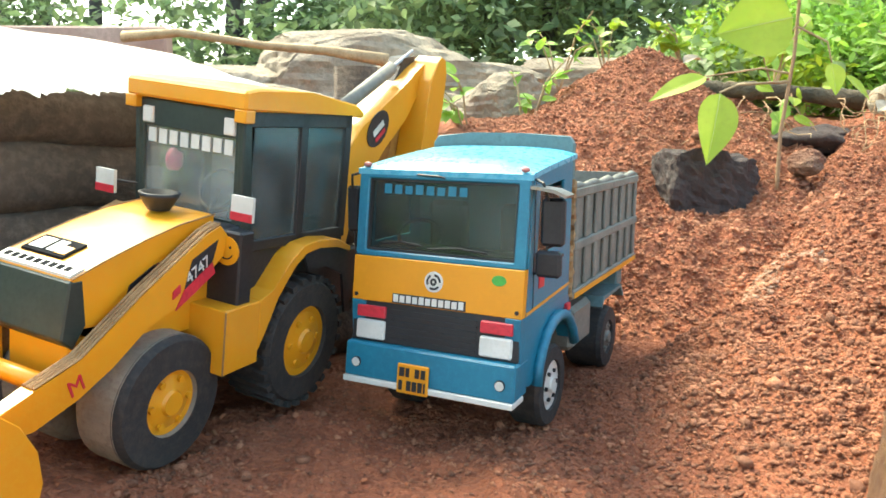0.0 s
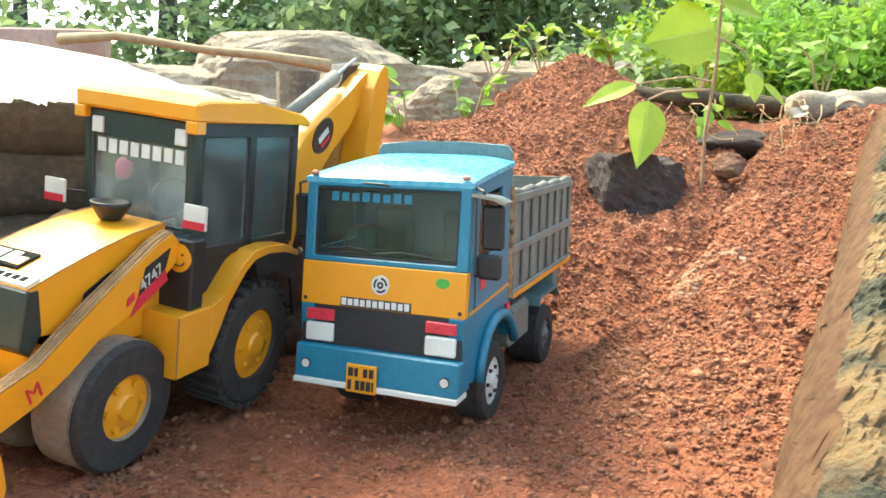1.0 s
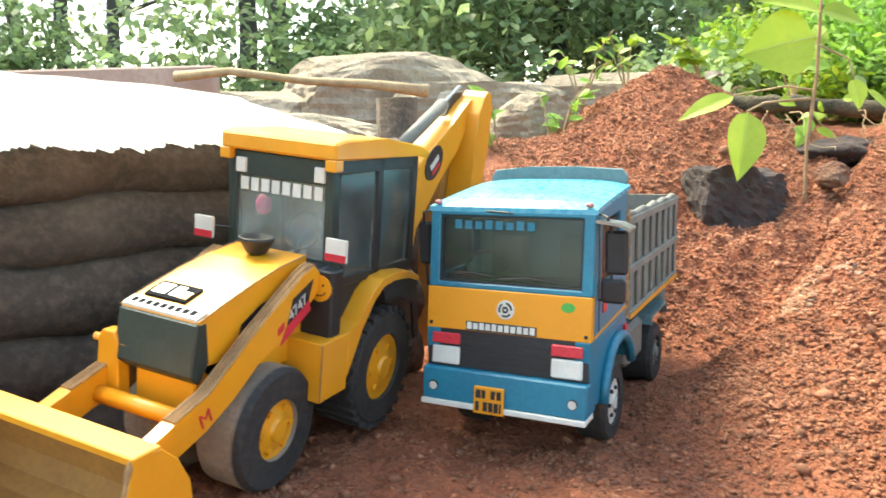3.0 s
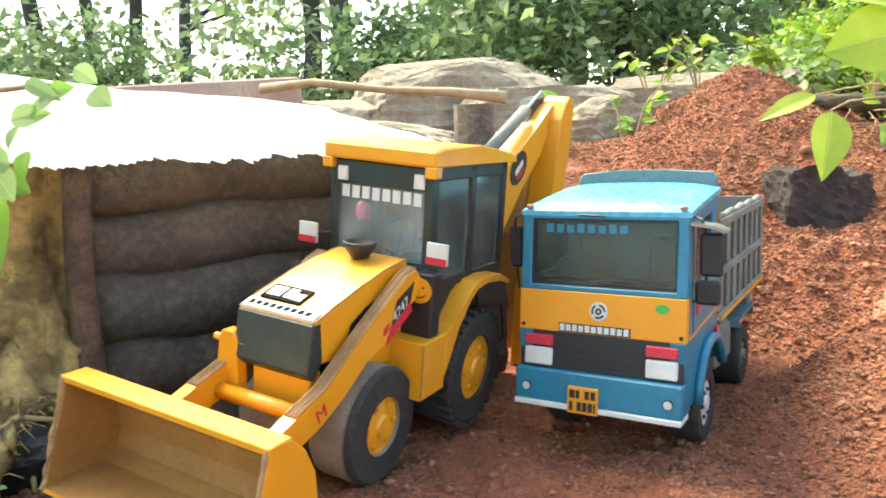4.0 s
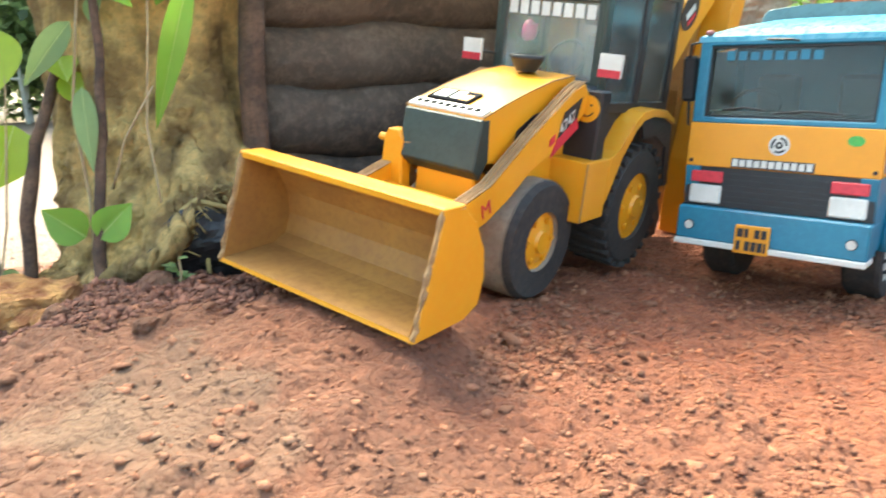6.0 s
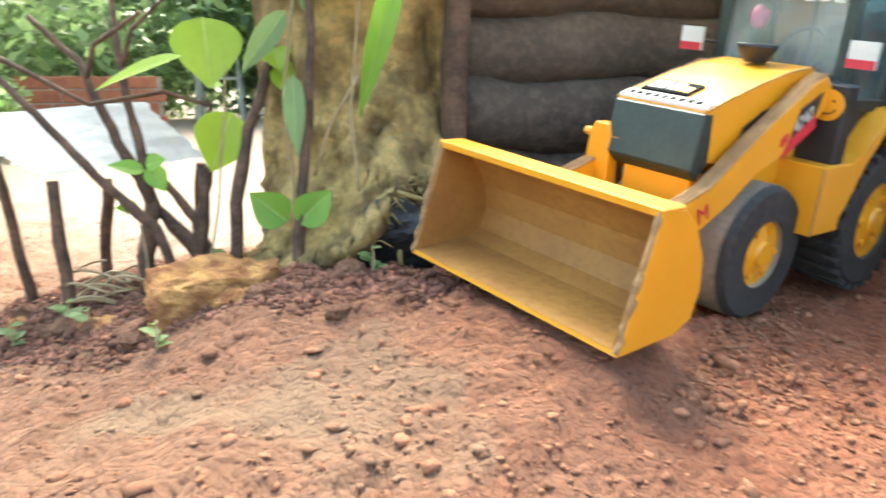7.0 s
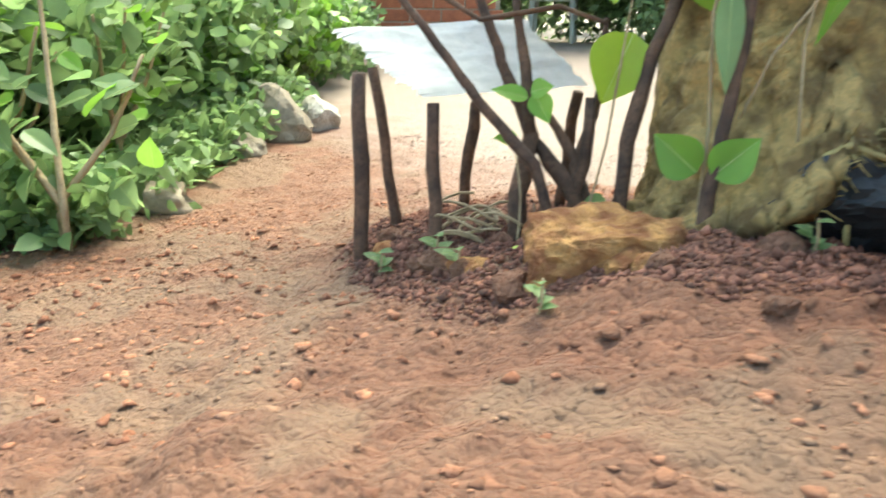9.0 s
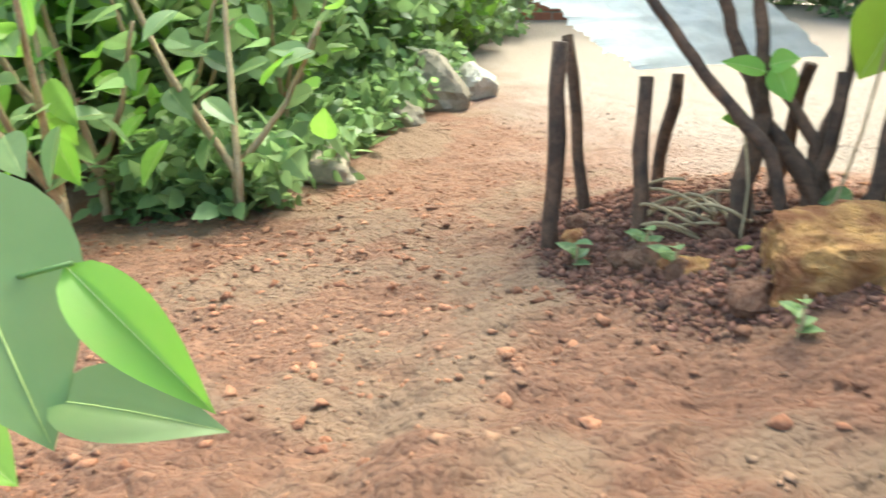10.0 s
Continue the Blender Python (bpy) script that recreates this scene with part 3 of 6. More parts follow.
def wheel(parent, name, x_in, x_out, y, z, r, rim_mat, rim_label, lugs=0, tread=RUBBER, rim_r=0.55):
    s = 1 if x_out > x_in else -1
    w = abs(x_out - x_in)
    prof = [(0, r * 0.5), (0, r * 0.92), (w * 0.12, r), (w * 0.88, r), (w, r * 0.93), (w, r * rim_r), (w * 0.8, r * (rim_r - 0.04))]
    ty = part("wheel", lathe([(s * a, b) for a, b in prof], x_in, y, z, 36), tread, parent, "", smooth=False)
    if tread is not RUBBER:
        wall = [(w * 0.86, r * 1.003), (w * 0.93, r * 0.985), (w + 0.0010, r * 0.93), (w + 0.0012, r * 0.9), (w + 0.0012, r * rim_r), (w, r * rim_r)]
        bm = bmesh.new()
        rings = []
        for a, b in wall:
            rings.append([bm.verts.new((x_in + s * a, y + b * math.cos(2 * math.pi * k / 36), z + b * math.sin(2 * math.pi * k / 36))) for k in range(36)])
        for p, q in zip(rings, rings[1:]):
            for k in range(36):
                bm.faces.new((p[k], p[(k + 1) % 36], q[(k + 1) % 36], q[k]))
        part("sidewall", bm, RUBBER, ty, "black tyre sidewall")
    rp = [(w * 0.7, r * rim_r), (w * 0.92, r * rim_r), (w * 0.9, r * rim_r * 0.8), (w * 0.98, r * 0.2), (w * 1.04, r * 0.17), (w * 1.04, r * 0.02)]
    part("rim", lathe([(s * a, b) for a, b in rp], x_in, y, z, 24), rim_mat, ty, rim_label)
    for k in range(6):
        a = 2 * math.pi * k / 6
        bx = x_in + s * w * 0.93
        bm = tube([(bx, y + r * 0.36 * math.cos(a), z + r * 0.36 * math.sin(a)), (bx + s * 0.003, y + r * 0.36 * math.cos(a), z + r * 0.36 * math.sin(a))], r * 0.055, 6)
        part("wheel_bolt", bm, BLACK if rim_mat is WHITE else rim_mat, ty)
    for k in range(lugs):
        a = 2 * math.pi * k / lugs
        bm = bmesh.new()
        c, sn = math.cos(a), math.sin(a)
        lo, hi, hw = r * 0.97, r * 1.06, r * 0.055
        vs = []
        for xx in (x_in + s * w * 0.03, x_in + s * w * 1.0):
            for rr in (lo, hi):
                for tt in (-hw, hw):
                    sh = 0.25 * r * (abs(xx - x_in) / w - 0.5)
                    vs.append(bm.verts.new((xx, y + c * rr - sn * (tt + sh * 0.4), z + sn * rr + c * (tt + sh * 0.4))))
        for f in ((0, 1, 3, 2), (4, 6, 7, 5), (0, 4, 5, 1), (2, 3, 7, 6), (0, 2, 6, 4), (1, 5, 7, 3)):
            bm.faces.new([vs[i] for i in f])
        part("tread_lug", bm, RUBBER, ty)
    return ty


def build_truck():
    T = thing("toy_tipper_truck", "handmade blue and orange model tipper truck with grey tipping body", "toy truck", pose(0, 0.748, 0.02, 0, 0, -26))
    R = 0.125                       # rake of the front
    def fy(z):
        return -0.006 + (z - 0.05) * R
    def slab(name, x0, x1, z0, z1, out, mat, label="", thick=0.006, parent=None, bevel=0.0008):
        """A plate lying on the raked front, proud of it by out."""
        bm = bmesh.new()
        v = [bm.verts.new((x, fy(z) - out + d, z)) for x in (x0, x1) for d in (0, thick) for z in (z0, z1)]
        for f in ((0, 1, 3, 2), (4, 6, 7, 5), (0, 4, 5, 1), (2, 3, 7, 6), (0, 2, 6, 4), (1, 5, 7, 3)):
            bm.faces.new([v[i] for i in f])
        return part(name, bm, mat, parent or T, label, bevel)
    # bumper
    bump = slab("bumper", -0.097, 0.097, 0.048, 0.0845, 0.010, BLUE, "blue enamel bumper", 0.035, bevel=0.002)
    slab("bumper_strip", -0.097, 0.097, 0.0425, 0.0485, 0.0125, WHITE, "worn white lower strip", 0.03, bump)
    for sx in (-1, 1):
        bm = tube([(sx * 0.082, fy(0.064) - 0.0125, 0.064), (sx * 0.082, fy(0.064) - 0.009, 0.064)], 0.0046, 14)
        part("fog_lamp", bm, WHITE, bump, "small round white lamp")
        bm = tube([(sx * 0.082, fy(0.064) - 0.0115, 0.064), (sx * 0.082, fy(0.064) - 0.009, 0.064)], 0.0056, 14)
        part("lamp_ring", bm, BLACK, bump)
    plate = slab("number_plate", -0.030, 0.006, 0.041, 0.071, 0.0145, ORANGE, "orange number plate with dark bars", 0.003, bump)
    for z0, z1, xs in ((0.0585, 0.0675, ((-0.027, -0.021), (-0.0195, -0.0155), (-0.009, -0.004), (-0.002, 0.003))), (0.0445, 0.0545, ((-0.027, -0.023), (-0.018, -0.013), (-0.0115, -0.0065), (-0.005, 0.0), (0.0015, 0.0035)))):
        for x0, x1 in xs:
            slab("plate_bar", x0, x1, z0, z1, 0.0153, BLACK, "", 0.001, plate, 0)
    # grille band
    gr = slab("grille", -0.0955, 0.0955, 0.0845, 0.128, 0.001, BLACK, "black recessed grille panel", 0.02)
    for k in range(6):
        z = 0.089 + k * 0.006
        slab("grille_slat", -0.05, 0.05, z, z + 0.0022, 0.0026, BLACK, "", 0.003, gr, 0)
    for sx in (-1, 1):
        a, b = sorted((sx * 0.0545, sx * 0.089))
        slab("headlamp", a, b, 0.0875, 0.1075, 0.0045, WHITE, "cream white headlamp", 0.006, bevel=0.0015)
        slab("indicator", a, b, 0.1105, 0.1225, 0.0045, RED, "red indicator strip", 0.006, bevel=0.001)
    # orange panel
    pan = slab("front_panel", -0.097, 0.097, 0.1275, 0.1745, 0.003, ORANGE, "orange yellow front panel", 0.01)
    bm = bmesh.new()
    def ring(bm, r0, r1, a0, a1, cx, cz, out, n=14):
        vs = []
        for k in range(n + 1):
            a = a0 + (a1 - a0) * k / n
            for r in (r0, r1):
                z = cz + r * math.sin(a)
                vs.append((bm.verts.new((cx + r * math.cos(a), fy(z) - out, z)), bm.verts.new((cx + r * math.cos(a), fy(z) - 0.003, z))))
        for k in range(n):
            a, b, c, d = vs[2 * k], vs[2 * k + 1], vs[2 * k + 3], vs[2 * k + 2]
            bm.faces.new((a[0], b[0], c[0], d[0]))
            for p, q in ((a, d), (b, c)):
                bm.faces.new((p[0], q[0], q[1], p[1]))
        return bm
    ring(bm, 0.0002, 0.0105, 0, 2 * math.pi, 0.0, 0.1545, 0.0037, 24)
    em = part("emblem", bm, WHITE, pan, "round white emblem")
    for k in range(3):
        bm = bmesh.new()
        ring(bm, 0.006, 0.0082, k * 2.09, k * 2.09 + 1.5, 0.0, 0.1545, 0.0042, 8)
        part("emblem_arc", bm, BLACK, em)
    bm = bmesh.new()
    ring(bm, 0.0015, 0.0038, 0, 2 * math.pi, 0.0, 0.1545, 0.0042, 12)
    part("emblem_ring", bm, BLACK, em)
    slab("letter_band", -0.047, 0.037, 0.1285, 0.1385, 0.0036, BLACK, "black band with white bars", 0.001, pan, 0)
    for k in range(11):
        x = -0.0455 + k * 0.0075
        slab("letter_bar", x, x + 0.0055, 0.1300, 0.1375 - 0.0006 * (k % 2), 0.0042, WHITE, "", 0.001, pan, 0)
    bm = bmesh.new()
    ring(bm, 0.0002, 0.0052, 0, 2 * math.pi, 0.0, 0.1625, 0.0037, 16)
    for v in bm.verts:
        v.co.x = v.co.x * 1.5 + 0.071
    part("oval_sticker", bm, GREEN, pan, "small green oval sticker")
    for sx in (-1, 1):
        bm = tube([(sx * 0.0915, fy(0.1335) - 0.0042, 0.1335), (sx * 0.0915, fy(0.1335) - 0.002, 0.1335)], 0.0022, 10)
        part("panel_screw", bm, BLACK, pan)
    # windscreen frame and glass
    bm = holed(rect(-0.0965, 0.0965, 0.1745, 0.2665), rect(-0.0845, 0.0845, 0.1805, 0.2560), fy(0.1745) - 0.0022, fy(0.1745) + 0.006, slant=R, z_ref=0.1745)
    part("windscreen_frame", bm, BLUE, T, bevel=0.0012)
    bm = holed(rect(-0.0845, 0.0845, 0.1805, 0.2560), rect(-0.0822, 0.0822, 0.1828, 0.2535), fy(0.1745) + 0.0005, fy(0.1745) + 0.006, slant=R, z_ref=0.1745)
    part("windscreen_seal", bm, BLACK, T, "black rubber seal")
    ws = slab("windscreen", -0.0822, 0.0822, 0.1828, 0.2535, -0.0035, GLASS, "dusty clear windscreen", 0.0008, bevel=0)
    ws.visible_shadow = False
    for k in range(8):
        x = -0.068 + k * 0.0125
        slab("screen_letter_bar", x, x + 0.0085, 0.2405, 0.2505 - 0.0008 * (k % 3), -0.0028, BLUE, "faded blue bar lettering", 0.0006, ws, 0)
    for x0, x1, zz in ((-0.012, 0.055, 0.186), (-0.066, -0.020, 0.188)):
        bm = tube([(x0, fy(zz) + 0.0015, zz), ((x0 + x1) / 2, fy(zz + 0.004) + 0.0005, zz + 0.0035), (x1, fy(zz) + 0.001, zz + 0.001)], 0.0011, 6)
        part("wiper", bm, BLACK, T)
    bm = tube([(-0.026, fy(0.262) - 0.004, 0.2615), (0.0, fy(0.264) - 0.006, 0.2605), (0.006, fy(0.262) - 0.005, 0.259)], 0.0012, 6)
    part("roof_wiper", bm, BLACK, T)
    # cab sides with window opening
    for sx in (-1, 1):
        t0, t1 = sx * 0.0968, sx * 0.0925
        outer = [(fy(0.1275) + 0.007, 0.1275), (0.148, 0.1275), (0.148, 0.282), (fy(0.266) + 0.007, 0.266)]
        inner = [(0.040, 0.185), (0.120, 0.185), (0.120, 0.256), (0.046, 0.250)]
        side = part("cab_side", holed(outer, inner, t0, t1, axis=0), BLUE, T, bevel=0.0008)
        g = part("side_window", box(min(sx * 0.0935, sx * 0.0943), max(sx * 0.0935, sx * 0.0943), 0.0405, 0.1195, 0.1855, 0.2500), GLASS, side, "clear side window")
        g.visible_shadow = False
        part("door_line", box(min(sx * 0.0966, sx * 0.0973), max(sx * 0.0966, sx * 0.0973), 0.030, 0.0312, 0.130, 0.262), BLACK, side)
        part("yellow_stripe", prism([(0.012, 0.1285), (0.148, 0.136), (0.148, 0.139), (0.012, 0.1315)], sx * 0.0966, sx * 0.0974), ORANGE, side, "thin yellow pinstripe")
        part("door_sticker", box(min(sx * 0.0966, sx * 0.0975), max(sx * 0.0966, sx * 0.0975), 0.046, 0.062, 0.15, 0.165), RED, side, "small red sticker")
        part("door_handle", box(min(sx * 0.0966, sx * 0.0995), max(sx * 0.0966, sx * 0.0995), 0.10, 0.118, 0.172, 0.176), BLACK, side, bevel=0.0008)
        # fender with arch
        arch = [(0.0, 0.1275), (0.0, 0.06), (0.030, 0.052)]
        for k in range(9):
            a = math.pi * (0.96 - 0.85 * k / 8)
            arch.append((0.105 + 0.062 * math.cos(a), 0.050 + 0.058 * math.sin(a)))
        arch += [(0.166, 0.095), (0.155, 0.112), (0.148, 0.1275)]
        part("fender", prism(arch, sx * 0.0965, sx * 0.080), BLUE, T, bevel=0.0006)
        lip = []
        for k in range(10):
            a = math.pi * (0.99 - 0.9 * k / 9)
            lip.append((sx * 0.1, 0.105 + 0.064 * math.cos(a), 0.048 + 0.062 * math.sin(a)))
        part("fender_lip", tube(lip, 0.006, 8), BLUE, T, smooth=True)
        part("side_marker", box(min(sx * 0.097, sx * 0.1005), max(sx * 0.097, sx * 0.1005), 0.134, 0.146, 0.108, 0.116), RED, T, "small red side marker")
    part("cab_back", box(-0.094, 0.094, 0.143, 0.148, 0.10, 0.280), BLUE, T)
    part("cab_floor", box(-0.092, 0.092, 0.012, 0.143, 0.118, 0.1265), BLACK, T)
    # roof: crowned shell
    bm = bmesh.new()
    rows = []
    for j in range(9):
        y = -0.003 + fy(0.266) + 0.150 * j / 8 * 0.93
        row = []
        for i in range(13):
            x = -0.0985 + 0.197 * i / 12
            crown = 0.007 * (1 - (2 * i / 12 - 1) ** 4) * min(1, j / 1.5)
            z = 0.2655 + 0.0165 * (j / 8) ** 0.8 + crown
            row.append((bm.verts.new((x, y, z)), bm.verts.new((x, y, 0.2600 + 0.0165 * (j / 8) ** 0.8))))
        rows.append(row)
    for a, b in zip(rows, rows[1:]):
        for i in range(12):
            bm.faces.new((a[i][0], a[i + 1][0], b[i + 1][0], b[i][0]))
            bm.faces.new((a[i][1], b[i][1], b[i + 1][1], a[i + 1][1]))
    for row in (rows[0], rows[-1]):
        for i in range(12):
            bm.faces.new((row[i][0], row[i][1], row[i + 1][1], row[i + 1][0]))
    for i in (0, 12):
        for a, b in zip(rows, rows[1:]):
            bm.faces.new((a[i][0], b[i][0], b[i][1], a[i][1]))
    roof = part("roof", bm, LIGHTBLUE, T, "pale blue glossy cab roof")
    for sx in (-1, 1):
        b2 = lumpy((0.0048, 0.004, 0.003), 4, 2, 0.05)
        bmesh.ops.translate(b2, verts=b2.verts, vec=(sx * 0.089, 0.022, 0.270))
        part("roof_marker", b2, FADED, roof, "small pinkish red marker lamp", smooth=True)
    # inside
    part("dashboard", box(-0.086, 0.086, 0.028, 0.050, 0.150, 0.186), BLACK, T, bevel=0.004)
    bm = bmesh.new()
    pts = [(-0.045 + 0.026 * math.cos(a), 0.056 + 0.008 * math.sin(a), 0.193 + 0.016 * math.sin(a)) for a in [2 * math.pi * k / 18 for k in range(19)]]
    part("steering_wheel", tube(pts, 0.0022, 6), BLACK, T, smooth=True)
    for x in (-0.045, 0.045):
        s = part("seat", box(x - 0.024, x + 0.024, 0.085, 0.125, 0.127, 0.165), RUBBER, T, bevel=0.005)
        part("seat_back", box(x - 0.024, x + 0.024, 0.122, 0.138, 0.16, 0.225), RUBBER, s, bevel=0.005)
    # mirrors
    for sx, items in ((1, ((0.1045, 0.128, 0.197, 0.2435), (0.0995, 0.1255, 0.166, 0.192))), (-1, ((-0.119, -0.1025, 0.196, 0.246),))):
        for x0, x1, z0, z1 in items:
            mo = part("wing_mirror", box(x0, x1, 0.024, 0.034, z0, z1), BLACK, T, "black rounded wing mirror", bevel=0.003)
            part("mirror_face", box(x0 + 0.002, x1 - 0.002, 0.0345, 0.0352, z0 + 0.003, z1 - 0.003), STEEL, mo)
        part("mirror_arm", tube([(sx * 0.095, 0.026, 0.262), (sx * 0.108, 0.020, 0.258), (sx * 0.112, 0.026, 0.240), (sx * 0.110, 0.029, 0.17), (sx * 0.095, 0.030, 0.168)], 0.0016, 6), BLACK, T)
    part("look_down_mirror", prism([(0.098, 0.2555), (0.122, 0.2525), (0.134, 0.2475), (0.133, 0.245), (0.121, 0.2495), (0.098, 0.2525)], 0.012, 0.036, axis=1), STEEL, T, "small shiny metal flap mirror")
    # chassis
    for x in (-0.045, 0.030):
        part("chassis_rail", box(x, x + 0.015, 0.03, 0.46, 0.055, 0.082), BLACK, T)
    part("fuel_tank", box(0.055, 0.092, 0.185, 0.265, 0.045, 0.098), GREY, T, "grey fuel tank", bevel=0.006)
    part("front_axle", tube([(-0.085, 0.105, 0.029), (0.085, 0.105, 0.029)], 0.008, 8), BLACK, T)
    part("rear_axle", tube([(-0.08, 0.363, 0.020), (0.08, 0.363, 0.020)], 0.008, 8), BLACK, T)
    part("underbody", box(-0.075, 0.075, 0.03, 0.15, 0.05, 0.118), BLACK, T)
    # tipping body
    Y0, Y1, Z0, Z1 = 0.163, 0.470, 0.113, 0.246
    body = part("tipping_body", box(-0.094, 0.094, Y0, Y1, Z0, Z0 + 0.008), GREY, T, "grey ribbed tipping body")
    for sx in (-1, 1):
        x0, x1 = sorted((sx * 0.088, sx * 0.0935))
        w = part("side_board", box(x0, x1, Y0, Y1, Z0, Z1 - 0.004), GREY, body, bevel=0.0006)
        a, b = sorted((sx * 0.0938, sx * 0.099))
        for z in (Z1 - 0.014, Z0 + 0.058, Z0 + 0.002):
            part("rail", box(a, b, Y0 - 0.002, Y1 + 0.002, z, z + 0.011), GREY, body, bevel=0.0015)
        for k in range(8):
            y = Y0 + 0.002 + k * (Y1 - Y0 - 0.014) / 7
            part("rib", box(a, b - 0.001 * (sx > 0), y, y + 0.011, Z0 + 0.013, Z0 + 0.058), GREY, body, bevel=0.0012)
            part("rib", box(a, b - 0.001 * (sx > 0), y, y + 0.011, Z0 + 0.069, Z1 - 0.014), GREY, body, bevel=0.0012)
        part("yellow_line", box(*sorted((sx * 0.099, sx * 0.0997)), Y0, Y1, Z0 + 0.003, Z0 + 0.009), ORANGE, body, "thin yellow stripe")
        part("top_edge", tube([(sx * 0.093, Y0 + (Y1 - Y0) * k / 14, Z1 - 0.002 + 0.002 * math.sin(k * 2.1)) for k in range(15)], 0.0045, 8, wob=0.15, seed=3), GREY, body, smooth=True)
        part("ragged_edge", tube([(sx * 0.094, Y0 - 0.004 + 0.003 * math.sin(k * 2.6), Z0 + 0.005 + (Z1 - Z0) * k / 22) for k in range(23)], 0.0045, 6, wob=0.3, seed=5), CARD, body, "frayed card edge")
    part("front_board", box(-0.094, 0.094, Y0, Y0 + 0.007, Z0, 0.252), GREY, body)
    part("tail_board", box(-0.094, 0.094, Y1 - 0.007, Y1, Z0, Z1), GREY, body)
    hb = [(-0.081, 0.250), (-0.081, 0.292), (-0.075, 0.300), (-0.03, 0.304), (0.03, 0.304), (0.088, 0.301), (0.094, 0.293), (0.094, 0.250)]
    part("head_board", prism(hb, Y0 - 0.006, Y0 + 0.003, axis=1), GREYGREEN, body, "grey green rounded head board", bevel=0.001)
    part("tail_lamp_box", box(0.06, 0.09, 0.40, 0.43, 0.085, 0.108), GREYGREEN, T, "grey green box above wheel", bevel=0.002)
    mud = [(0.305, 0.075), (0.315, 0.088), (0.41, 0.088), (0.425, 0.07), (0.422, 0.068), (0.408, 0.083), (0.317, 0.083), (0.308, 0.073)]
    for sx in (-1, 1):
        part("mudguard", prism(mud, sx * 0.06, sx * 0.095), GREYGREEN, T)
        wheel(T, "front", sx * 0.058, sx * 0.0955, 0.105, 0.030, 0.046, WHITE, "white wheel disc with dark holes", rim_r=0.62)
        wheel(T, "rear", sx * 0.040, sx * 0.091, 0.363, 0.020, 0.044, GREY, "grey wheel disc", rim_r=0.55)
    return T


build_truck()


# ---------------------------------------------------------------- backhoe loader
def build_loader():
    J = thing("toy_backhoe_loader", "handmade yellow card model backhoe loader with front bucket", "toy digger", pose(-0.294, 0.688, 0.02, 0, 7, -23))
    # wheels
    for sx in (-1, 1):
        wheel(J, "front", sx * 0.020, sx * 0.072, -0.018, 0.074, 0.062, YELLOW, "yellow wheel disc", tread=TREAD, rim_r=0.5)
        wheel(J, "rear", sx * 0.030, sx * 0.086, 0.167, 0.086, 0.070, YELLOW, "yellow wheel disc", lugs=26, rim_r=0.58)
    part("front_axle", tube([(-0.06, -0.018, 0.074), (0.06, -0.018, 0.074)], 0.01, 8), BLACK, J)
    part("rear_axle", tube([(-0.07, 0.167, 0.086), (0.07, 0.167, 0.086)], 0.012, 8), BLACK, J)
    part("chassis", box(-0.026, 0.026, -0.08, 0.27, 0.085, 0.135), BLACK, J, bevel=0.002)
    # hood with curved top
    top = [(-0.103, 0.198), (-0.07, 0.2085), (-0.03, 0.2195), (0.01, 0.2285), (0.055, 0.2335)]
    prof = top + [(0.055, 0.125), (-0.015, 0.125), (-0.070, 0.155), (-0.090, 0.155)]
    hood = part("hood", prism(prof, -0.045, 0.045), YELLOW, J, "glossy yellow curved hood", bevel=0.0012)
    for sx in (-1, 1):
        slot = [(-0.052, 0.165), (-0.046, 0.183), (-0.02, 0.196), (0.012, 0.203), (0.016, 0.199), (-0.006, 0.190), (-0.03, 0.178), (-0.048, 0.163)]
        part("hood_vent", prism(slot, sx * 0.0445, sx * 0.0458), BLACK, hood, "black curved air slot")
        edge = [(sx * 0.0452, y, z) for y, z in top]
        part("hood_seam", tube(edge, 0.0009, 5), CARD, hood, "dark card seam")
    gr = [(-0.1045, 0.1965), (-0.112, 0.150), (-0.100, 0.140), (-0.088, 0.158), (-0.092, 0.1965)]
    part("grille", prism(gr, -0.0455, 0.0455), DARKGREEN, J, "dark green black radiator grille", bevel=0.0015)
    def on_top(name, x0, x1, y0, y1, mat, label, lift=0.0024, parent=hood):
        bm = bmesh.new()
        def tz(y):
            for (a, za), (b, zb) in zip(top, top[1:]):
                if y <= b:
                    return za + (zb - za) * (y - a) / (b - a)
            return top[-1][1]
        v = []
        for y in (y0, (y0 + y1) / 2, y1):
            for x in (x0, x1):
                v.append((bm.verts.new((x, y, tz(y) + lift)), bm.verts.new((x, y, tz(y) + 0.0002))))
        for k in (0, 2):
            bm.faces.new((v[k][0], v[k + 1][0], v[k + 3][0], v[k + 2][0]))
            bm.faces.new((v[k + 2][1], v[k + 3][1], v[k + 1][1], v[k][1]))
        for a, b in ((0, 1), (1, 3), (3, 5), (5, 4), (4, 2), (2, 0)):
            bm.faces.new((v[a][0], v[b][0], v[b][1], v[a][1]))
        return part(name, bm, mat, parent, label)
    st = on_top("hood_sticker", -0.043, 0.043, -0.1025, -0.089, WHITE, "white strip sticker with dark marks")
    for k in range(9):
        on_top("sticker_bar", -0.038 + k * 0.0085, -0.0325 + k * 0.0085, -0.0985, -0.0925, MATT, "", 0.0029, st)
    em = on_top("hood_emblem", -0.036, 0.012, -0.084, -0.060, MATT, "black emblem panel", 0.0024)
    on_top("emblem_bar", -0.032, -0.016, -0.080, -0.064, WHITE, "", 0.0030, em)
    on_top("emblem_bar", -0.012, -0.002, -0.080, -0.064, WHITE, "", 0.0030, em)
    on_top("emblem_wedge", -0.001, 0.010, -0.081, -0.070, YELLOW, "", 0.0030, em)
    # air intake bowl
    bm = bmesh.new()
